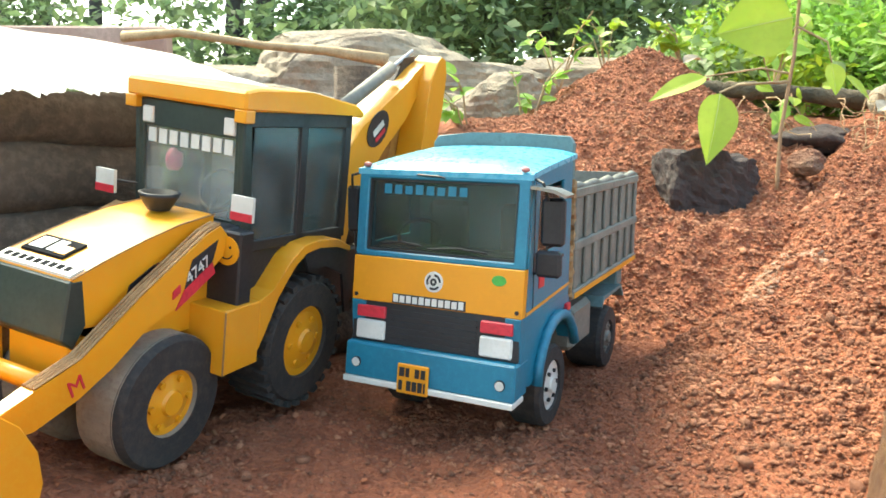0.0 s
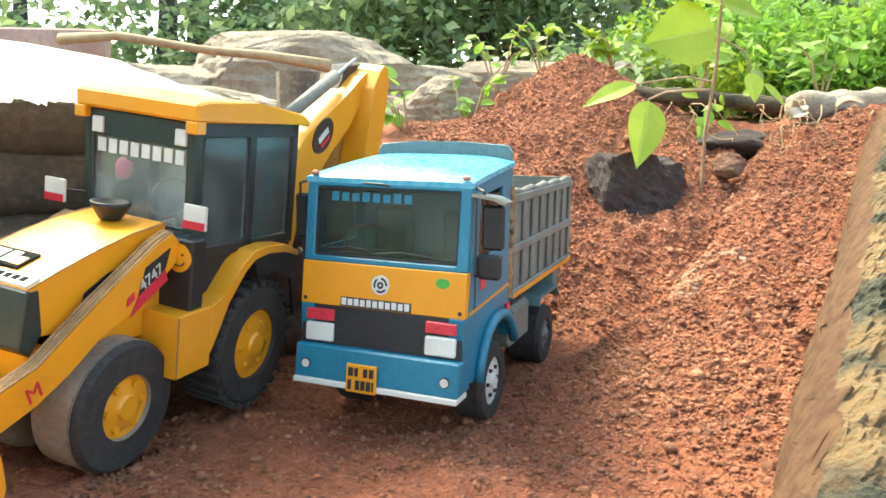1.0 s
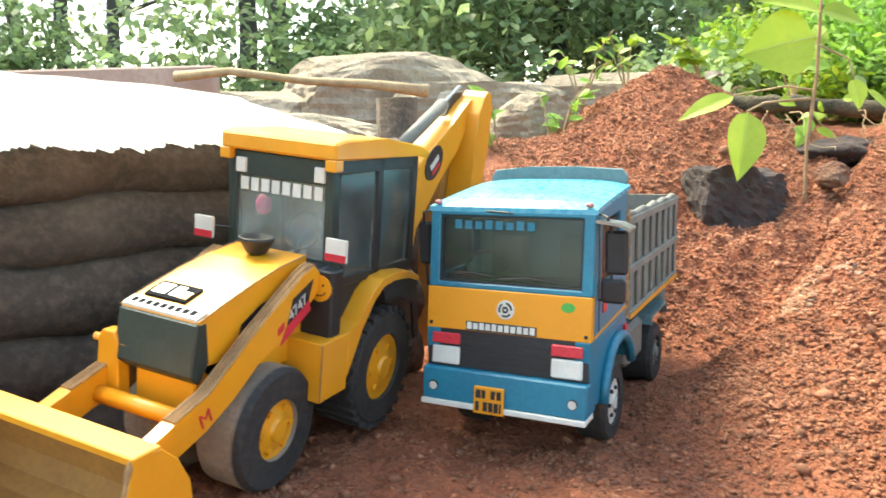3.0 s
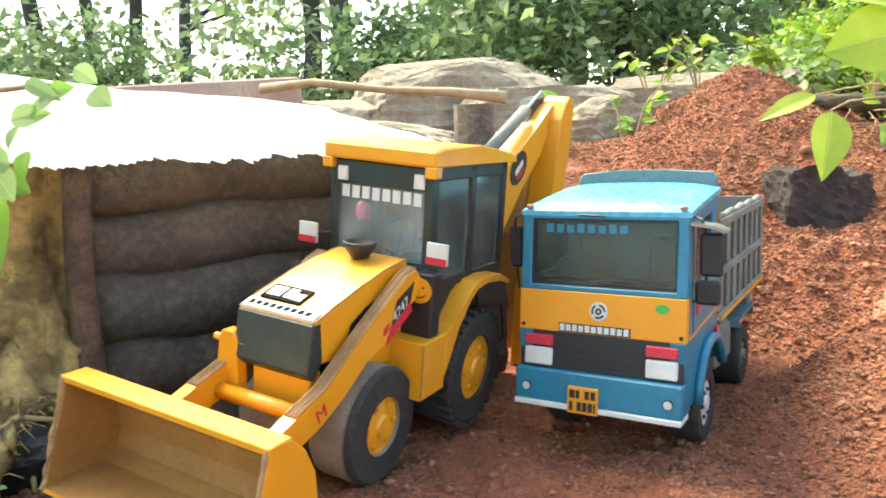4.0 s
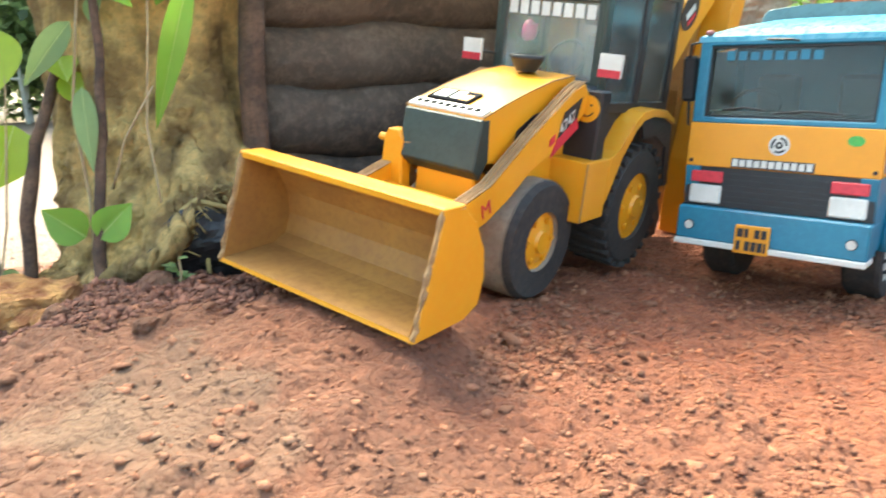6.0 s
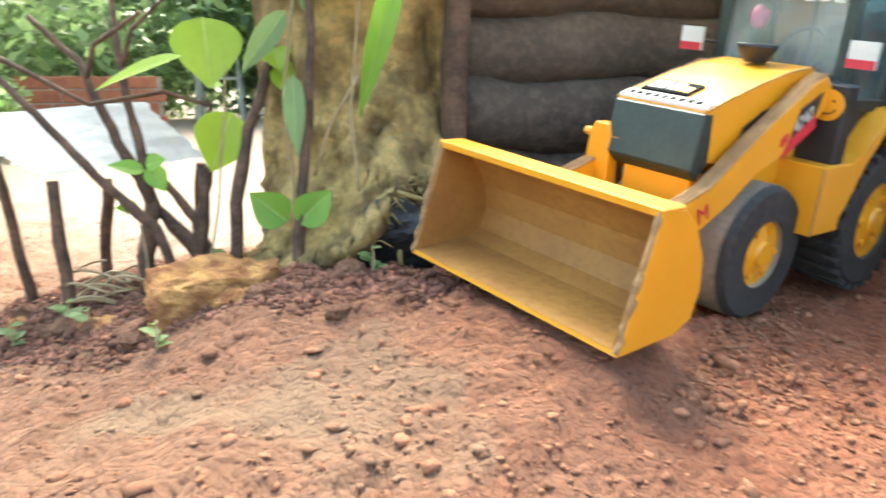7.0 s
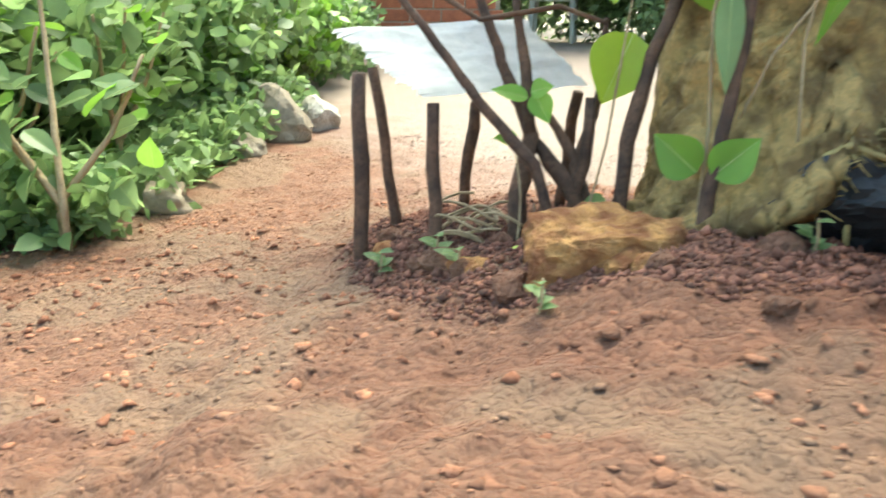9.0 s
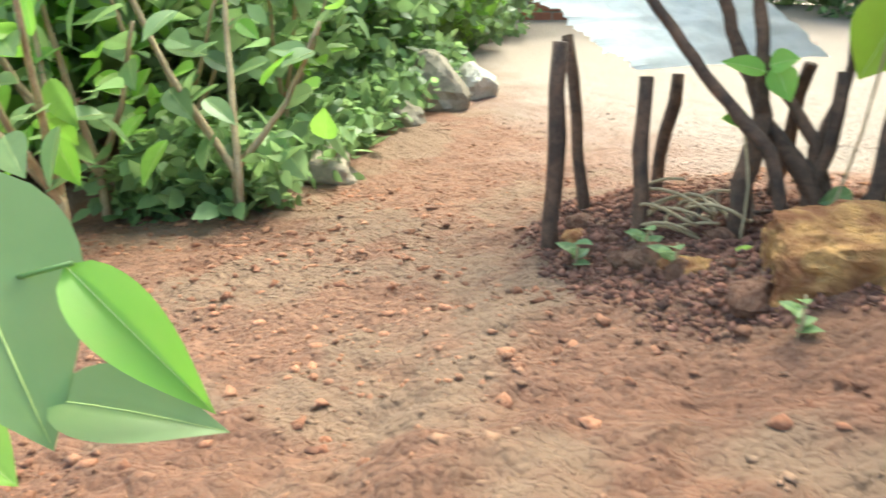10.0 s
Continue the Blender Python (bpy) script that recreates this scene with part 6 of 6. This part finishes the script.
# bright young plants on the bank and behind the boulders
for k, (x, y, z, n, s, mt) in enumerate(((0.20, 1.95, 0.33, 9, 0.055, LEAF), (0.06, 1.90, 0.30, 8, 0.06, LEAF), (0.33, 2.3, 0.48, 8, 0.05, LEAF), (0.72, 2.35, 0.52, 12, 0.07, LEAF_YEL), (0.95, 2.25, 0.48, 12, 0.075, LEAF_YEL), (0.50, 2.45, 0.53, 9, 0.06, LEAF_YEL), (1.25, 2.1, 0.45, 12, 0.07, LEAF))):
    B = thing("bank_plant", "small bright green leafy plant on the bank", "plant", pose(x, y, z), "bank plants")
    rnd = random.Random(60 + k)
    for j in range(4):
        a = rnd.uniform(0, 6.28)
        tipp = Vector((0.1 * math.cos(a), 0.07 * math.sin(a), rnd.uniform(0.08, 0.2)))
        stem(B, [(0, 0, -0.04), tuple(tipp * 0.5 + Vector((0, 0, 0.03))), tuple(tipp)], 0.003, 0.0015, STICK, seed=j)
        for q in range(n // 2):
            p = tipp * rnd.uniform(0.4, 1.05)
            dd = Vector((rnd.uniform(-1, 1), rnd.uniform(-1, 0.6), rnd.uniform(-0.5, 0.6))).normalized() * s * rnd.uniform(0.6, 1.1)
            big_leaf(B, p, p + dd, s * 0.55, mt, (rnd.uniform(-0.4, 0.4), -0.6, 1))

# shrub among the stakes
H = thing("shrub", "bare dark stemmed shrub with a few large green leaves", "shrub", I4)
stem(H, [(-0.821, 0.463, -0.045), (-0.829, 0.476, 0.046), (-0.835, 0.492, 0.102), (-0.847, 0.49, 0.13), (-0.869, 0.483, 0.169), (-0.894, 0.477, 0.219), (-0.907, 0.476, 0.253), (-0.945, 0.446, 0.30)], 0.013, 0.004)
stem(H, [(-0.833, 0.489, 0.105), (-0.843, 0.492, 0.16), (-0.86, 0.494, 0.209), (-0.88, 0.502, 0.281), (-0.89, 0.51, 0.34)], 0.008, 0.004)
stem(H, [(-0.773, 0.483, -0.01), (-0.804, 0.471, 0.081), (-0.844, 0.446, 0.126), (-0.879, 0.427, 0.171), (-0.927, 0.40, 0.232), (-0.99, 0.36, 0.30)], 0.008, 0.005)
stem(H, [(-0.770, 0.54, -0.01), (-0.807, 0.518, 0.056), (-0.837, 0.50, 0.095)], 0.013, 0.009)
stem(H, [(-0.775, 0.542, -0.01), (-0.805, 0.528, 0.073), (-0.803, 0.548, 0.119), (-0.817, 0.571, 0.211)], 0.009, 0.004)
stem(H, [(-0.796, 0.514, -0.02), (-0.806, 0.529, 0.079), (-0.833, 0.516, 0.118), (-0.855, 0.506, 0.152)], 0.008, 0.005)
stem(H, [(-0.741, 0.514, 0.0), (-0.746, 0.531, 0.105), (-0.749, 0.559, 0.181), (-0.746, 0.617, 0.285), (-0.745, 0.64, 0.36)], 0.010, 0.007)
stem(H, [(-0.770, 0.54, 0.0), (-0.755, 0.53, 0.03), (-0.742, 0.525, 0.06)], 0.012, 0.009)
stem(H, [(-0.950, 0.40, 0.262), (-0.919, 0.415, 0.246), (-0.869, 0.454, 0.209), (-0.822, 0.51, 0.222), (-0.788, 0.54, 0.207)], 0.004, 0.003)
stem(H, [(-0.90, 0.475, 0.235), (-0.86, 0.46, 0.27), (-0.80, 0.47, 0.30)], 0.004, 0.003)
stem(H, [(-0.87, 0.50, 0.25), (-0.84, 0.49, 0.285), (-0.80, 0.52, 0.33)], 0.004, 0.002)
stem(H, [(-0.760, 0.490, 0.01), (-0.762, 0.52, 0.10), (-0.768, 0.55, 0.25)], 0.0013, 0.001, STICK)
stem(H, [(-0.806, 0.455, 0.0), (-0.812, 0.462, 0.05), (-0.830, 0.47, 0.09)], 0.0013, 0.001, STICK)
for b, t, w, mt, fc in (((-0.792, 0.545, 0.30), (-0.776, 0.534, 0.225), 0.075, LEAF_YEL, (0.75, -0.6, 0.3)), ((-0.765, 0.55, 0.20), (-0.780, 0.53, 0.135), 0.062, LEAF_YEL, (0.75, -0.65, 0.1)),
                        ((-0.655, 0.508, 0.096), (-0.684, 0.486, 0.126), 0.038, LEAF, (0.7, -0.7, 0.1)), ((-0.640, 0.506, 0.096), (-0.616, 0.530, 0.128), 0.036, LEAF, (0.7, -0.7, 0.3)),
                        ((-0.826, 0.480, 0.14), (-0.848, 0.452, 0.148), 0.020, LEAF, (0.5, -0.6, 0.8)), ((-0.826, 0.47, 0.10), (-0.836, 0.447, 0.104), 0.020, LEAF, (0.5, -0.6, 0.8)),
                        ((-0.826, 0.482, 0.145), (-0.806, 0.492, 0.152), 0.022, LEAF, (0.5, -0.7, 0.6)), ((-0.82, 0.482, 0.145), (-0.803, 0.486, 0.118), 0.024, LEAF, (0.7, -0.7, 0.3)),
                        ((-0.78, 0.50, 0.26), (-0.842, 0.438, 0.226), 0.026, LEAF_YEL, (0.3, -0.4, 1)), ((-0.735, 0.59, 0.25), (-0.70, 0.60, 0.215), 0.035, LEAF_YEL, (0.7, -0.7, 0.4)),
                        ((-0.745, 0.60, 0.27), (-0.715, 0.575, 0.245), 0.035, LEAF_YEL, (0.6, -0.7, 0.4)), ((-0.77, 0.535, 0.045), (-0.785, 0.515, 0.035), 0.018, LEAF_DARK, (0.7, -0.7, 0.3))):
    big_leaf(H, b, t, w, mt, fc)
stem(H, [(-0.637, 0.492, 0.0), (-0.641, 0.502, 0.036), (-0.643, 0.517, 0.129), (-0.643, 0.531, 0.191), (-0.646, 0.543, 0.264), (-0.652, 0.551, 0.34)], 0.0085, 0.006)

# low weeds in the bed
for k, (x, y, mt, s) in enumerate(((-0.905, 0.36, LEAF_DARK, 0.020), (-0.80, 0.375, LEAF_DARK, 0.021), (-0.845, 0.385, LEAF_DARK, 0.021), (-0.66, 0.34, LEAF_DARK, 0.015), (-0.55, 0.50, LEAF_DARK, 0.016))):
    Wd = thing("weed", "small green weed sprouting from the soil", "plant", pose(x, y, gz(x, y)), "weeds")
    rnd = random.Random(80 + k)
    stem(Wd, [(0, 0, -0.01), (0.004, 0, 0.012), (0.0, 0.004, 0.027)], 0.0012, 0.001, STICK)
    for j in range(6):
        a = j * 1.1 + rnd.random()
        p = Vector((0, 0, 0.005 + 0.004 * j))
        big_leaf(Wd, p, p + Vector((math.cos(a), math.sin(a), 0.25)) * s * rnd.uniform(0.7, 1.1), s * 0.6, mt, (0.2, -0.2, 1))
stone("fruit", "small round pale green fruit on the soil", -0.776, 0.43, 0.004, (0.013, 0.013, 0.012), 3, LEAF_YEL, 0, 0.02, 0, 2, category="fruit")
stone("boulder", "small reddish stone beside the laterite block", -0.79, 0.385, -0.012, (0.028, 0.022, 0.028), 61, LATERITE, 20)
for k in range(26):
    rnd = random.Random(200 + k)
    x, y = rnd.uniform(-0.98, -0.5), rnd.uniform(0.36, 0.56)
    s = rnd.uniform(0.009, 0.022)
    stone("soil_clod", "lump of dark reddish soil in the bed", x, y, gz(x, y) + s * 0.2, (s, s * rnd.uniform(0.7, 1), s * 0.7), 300 + k, LATERITE if k % 5 == 0 else SOIL, rnd.uniform(0, 180), 0.3, 0.6, 2, category="clod", group="soil lumps")
# coil of thin vine between the stakes
co = bmesh.new()
rnd = random.Random(9)
for k in range(9):
    cx, cy, cz = -0.86 + rnd.uniform(-0.02, 0.02), 0.452 + rnd.uniform(-0.02, 0.02), -0.012 + 0.005 * k
    ra, rb = rnd.uniform(0.03, 0.048), rnd.uniform(0.018, 0.03)
    t0 = rnd.uniform(0, 3)
    tube([(cx + ra * math.cos(t0 + a * 0.42), cy + rb * math.sin(t0 + a * 0.42), cz + 0.008 * math.sin(a * 0.8 + k)) for a in range(14)], 0.0016, 5, bm=co)
tagged(part("vine_coil", co, STICK, smooth=True), "tangled coil of pale dry vine on the soil", "vine")
for k in range(7):
    rnd = random.Random(500 + k)
    x, y = rnd.uniform(-0.93, -0.80), rnd.uniform(0.44, 0.56)
    ob = part("dry_twig", tube([(x, y, gz(x, y) + 0.006), (x + rnd.uniform(-0.05, 0.05), y + rnd.uniform(-0.04, 0.04), gz(x, y) + 0.018)], 0.0025, 6), TWIG)
    tagged(ob, "short dark twig lying on the soil", "twig", "dry twigs")

# torn lip of bark curling out over a dark hollow at the foot of the stump
LIP = [Vector(p) for p in ((-0.765, 0.585, 0.020), (-0.725, 0.540, 0.030), (-0.644, 0.512, 0.046), (-0.592, 0.516, 0.062), (-0.570, 0.537, 0.090), (-0.563, 0.566, 0.120), (-0.548, 0.594, 0.124), (-0.531, 0.637, 0.118))]


def along_lip(u):
    k = min(int(u * (len(LIP) - 1)), len(LIP) - 2)
    return LIP[k].lerp(LIP[k + 1], u * (len(LIP) - 1) - k)


flap = bmesh.new()
rows = []
for i in range(91):
    p = along_lip(i / 90)
    c = Vector((-0.698, 0.70, 0))
    out = Vector((p.x - c.x, p.y - c.y, 0))
    r0 = out.length
    out.normalize()
    row = []
    for k in range(25):
        v = k / 24
        r = 0.112 + (r0 - 0.112) * (1 - v) ** 1.7 + (0.010 if k == 1 else 0.0)
        q = c + out * r
        q.z = p.z + 0.15 * v - (0.006 if k == 0 else 0.0)
        w = 0.014 * noise.noise(q * 20) + 0.009 * noise.noise(q * 48) + 0.006 * noise.noise(q * 110)
        row.append(flap.verts.new(q + out * w + Vector((0, 0, (0.010 * noise.noise(q * 60) + 0.006 * noise.noise(q * 140)) * (1 - v)))))
    rows.append(row)
for a, b in zip(rows, rows[1:]):
    for k in range(24):
        flap.faces.new((a[k], a[k + 1], b[k + 1], b[k]))
bmesh.ops.recalc_face_normals(flap, faces=flap.faces)
bmesh.ops.solidify(flap, geom=list(flap.faces), thickness=0.007)
tagged(part("bark_flap", flap, BARK, smooth=True), "torn mossy bark curling out at the foot of the stump", "bark")
st = bmesh.new()
rnd = random.Random(12)
for k in range(150):
    b = along_lip(0.50 + 0.5 * rnd.random()) + Vector((rnd.uniform(-0.006, 0.006), rnd.uniform(-0.008, 0.006), rnd.uniform(-0.004, 0.010)))
    e = b + Vector((rnd.uniform(-0.006, 0.024), rnd.uniform(-0.010, 0.006), rnd.uniform(-0.005, 0.014)))
    m = (b + e) / 2 + Vector((0, 0, rnd.uniform(0, 0.010)))
    tube([b, m, e], [0.0012, 0.0009, 0.0004], 4, bm=st)
tagged(part("torn_fibre", st, STRAW, smooth=True), "torn straw coloured fibre along the bark lip", "fibre", kind="stuff")
bag = lumpy((0.080, 0.030, 0.052), 71, 4, 0.28, angular=0.8)
ob = part("plastic_bag", bag, PLASTIC, smooth=False)
ob.matrix_world = pose(-0.548, 0.580, 0.068, 0, -10, 40)
tagged(ob, "crumpled black plastic bag under the bark", "bag")
for pts in ([(-0.575, 0.565, 0.125), (-0.588, 0.55, 0.08), (-0.592, 0.545, 0.03)], [(-0.545, 0.58, 0.118), (-0.553, 0.555, 0.07), (-0.548, 0.55, 0.05)], [(-0.60, 0.55, 0.10), (-0.56, 0.555, 0.128), (-0.52, 0.585, 0.112)]):
    ob = part("hanging_root", tube(pts, [0.004, 0.003, 0.0025], 6, wob=0.2, seed=3), STRAW, smooth=True)
    tagged(ob, "pale root strand hanging over the bag", "root", "hanging roots")

# creepers on the stump
V = thing("creeper", "green creeper with long leaves climbing the stump", "vine", I4)
stem(V, [(-0.655, 0.515, 0.02), (-0.66, 0.525, 0.13), (-0.672, 0.53, 0.22), (-0.66, 0.54, 0.33), (-0.62, 0.53, 0.42)], 0.0018, 0.0012, STICK)
stem(V, [(-0.60, 0.555, 0.12), (-0.605, 0.55, 0.2), (-0.595, 0.55, 0.28), (-0.58, 0.54, 0.36)], 0.0014, 0.001, STICK)
stem(V, [(-0.64, 0.535, 0.14), (-0.62, 0.535, 0.19), (-0.59, 0.545, 0.24)], 0.0014, 0.001, STICK)
for b, t, w, mt in (((-0.548, 0.555, 0.34), (-0.600, 0.555, 0.195), 0.026, LEAF), ((-0.62, 0.53, 0.40), (-0.68, 0.51, 0.33), 0.034, LEAF), ((-0.66, 0.525, 0.30), (-0.70, 0.50, 0.24), 0.026, LEAF_DARK), ((-0.655, 0.525, 0.24), (-0.64, 0.51, 0.16), 0.022, LEAF_DARK), ((-0.69, 0.52, 0.36), (-0.75, 0.49, 0.35), 0.034, LEAF_YEL)):
    big_leaf(V, b, t, w, mt, (0.5, -0.8, 0.2))

# leafy twig over the hut corner
U = thing("hanging_branch", "leafy light green branch overhanging the hut corner", "branch", I4)
stem(U, [(-0.86, 0.56, 0.33), (-0.74, 0.57, 0.385), (-0.66, 0.56, 0.42), (-0.58, 0.56, 0.43), (-0.50, 0.57, 0.435)], 0.007, 0.002, STICK)
stem(U, [(-0.70, 0.565, 0.40), (-0.68, 0.55, 0.46), (-0.66, 0.55, 0.54)], 0.004, 0.002, STICK)
stem(U, [(-0.74, 0.56, 0.38), (-0.67, 0.535, 0.36), (-0.60, 0.53, 0.33)], 0.004, 0.002, STICK)
rnd = random.Random(21)
for k in range(44):
    u = rnd.random()
    p = Vector((-0.72, 0.56, 0.37)).lerp(Vector((-0.48, 0.575, 0.435)), u) + Vector((0, rnd.uniform(-0.03, 0.03), rnd.uniform(-0.07, 0.04)))
    dd = Vector((rnd.uniform(-0.6, 1), rnd.uniform(-0.5, 0.3), rnd.uniform(-0.9, 0.2))).normalized() * rnd.uniform(0.022, 0.044)
    big_leaf(U, p, p + dd, rnd.uniform(0.015, 0.027), rnd.choice((LEAF_DARK, LEAF)), (rnd.uniform(-0.4, 0.4), -0.9, 0.5))

# plant close to the path with very large leaves
N = thing("broad_leaf_plant", "broad leaved green plant leaning over the path", "plant", I4)
stem(N, [(-0.66, -0.10, -0.04), (-0.64, -0.09, 0.07), (-0.605, -0.062, 0.15), (-0.578, -0.031, 0.163)], 0.0012, 0.0006, LEAF_DARK)
big_leaf(N, (-0.606, -0.058, 0.182), (-0.565, -0.042, 0.124), 0.046, LEAF_DARK, (0.9, 0.1, 0.4), 0.1)
big_leaf(N, (-0.579, -0.033, 0.163), (-0.552, -0.008, 0.131), 0.017, LEAF, (0.6, -0.4, 0.9), 0.25)
big_leaf(N, (-0.574, -0.042, 0.133), (-0.550, -0.006, 0.128), 0.019, LEAF_DARK, (0.5, -0.3, 0.9), 0.2)
big_leaf(N, (-0.60, -0.07, 0.12), (-0.574, -0.052, 0.112), 0.02, LEAF, (0.6, 0, 0.8), 0.1)

# bushes with stems beside the path
for k, (x, y) in enumerate(((-1.42, 0.165), (-1.55, 0.0), (-1.45, -0.15), (-1.72, 0.12), (-1.85, 0.35), (-1.35, -0.05))):
    rnd = random.Random(90 + k)
    B = thing("path_bush", "leafy bush with pale forked stems beside the path", "bush", pose(x, y, gz(x, y)), "path bushes")
    tips = []
    for j in range(4):
        a = rnd.uniform(0, 6.28)
        t = Vector((0.13 * math.cos(a), 0.13 * math.sin(a), rnd.uniform(0.25, 0.42)))
        stem(B, [(0, 0, -0.03), (0.01 * j, 0, 0.07), tuple(t * 0.6), tuple(t)], 0.0068, 0.0025, STICK, seed=j)
        tips.append(t)
    for j in range(46):
        t = rnd.choice(tips)
        p = t * rnd.uniform(0.35, 1.1) + Vector((rnd.uniform(-0.06, 0.06), rnd.uniform(-0.06, 0.06), rnd.uniform(-0.04, 0.05)))
        dd = Vector((rnd.uniform(-1, 1), rnd.uniform(-1, 0.6), rnd.uniform(-0.7, 0.4))).normalized() * rnd.uniform(0.04, 0.075)
        big_leaf(B, p, p + dd, rnd.uniform(0.025, 0.045), rnd.choice((LEAF, LEAF_DARK, LEAF_DARK)), (rnd.uniform(-0.4, 0.6), -0.5, 0.9))

# things seen beyond the shelter
def build_brick_wall():
    x0, y0 = -4.35, 2.97
    z0 = gz(x0, y0) - 0.03
    Wl = thing("low_brick_wall", "low weathered red brick wall beyond the shelter", "wall", pose(x0, y0, z0, 0, 0, 53))
    courses = 5
    ch = (0.235 - z0) / courses
    for c in range(courses):
        for k in range(4):
            x = -0.40 + k * 0.2 + (0.05 if c % 2 else 0.0)
            part("brick", box(x, x + 0.192, -0.05, 0.05, c * ch, (c + 1) * ch - 0.008), BRICKRED, Wl, bevel=0.005)
    part("mortar", box(-0.385, 0.42, -0.044, 0.044, 0.0, courses * ch - 0.012), ROCK, Wl, "grey crumbling mortar core")


build_brick_wall()


def build_chair():
    C = thing("plastic_chair", "white plastic garden chair standing beyond the shelter", "chair", pose(-5.0, 4.7, gz(-5.0, 4.7), 0, 0, 130) @ Matrix.Scale(0.82, 4))
    for sx in (-0.2, 0.2):
        for sy in (-0.2, 0.2):
            part("leg", tube([(sx * 1.1, sy * 1.1, 0), (sx, sy, 0.42)], [0.022, 0.028], 8), WHITE, C)
        part("armrest", tube([(sx * 1.15, -0.2, 0.42), (sx * 1.15, -0.2, 0.62), (sx * 1.15, 0.2, 0.64)], 0.02, 8), WHITE, C)
    part("seat", box(-0.23, 0.23, -0.23, 0.23, 0.41, 0.44), WHITE, C, bevel=0.01)
    b = part("backrest", holed(rect(-0.22, 0.22, 0.42, 0.82), rect(-0.17, 0.17, 0.5, 0.76), 0.2, 0.23, slant=0.2, z_ref=0.42), WHITE, C)
    for k in range(5):
        x = -0.14 + 0.07 * k
        part("back_slat", box(x - 0.012, x + 0.012, 0.235, 0.25, 0.49, 0.77), WHITE, b)


build_chair()
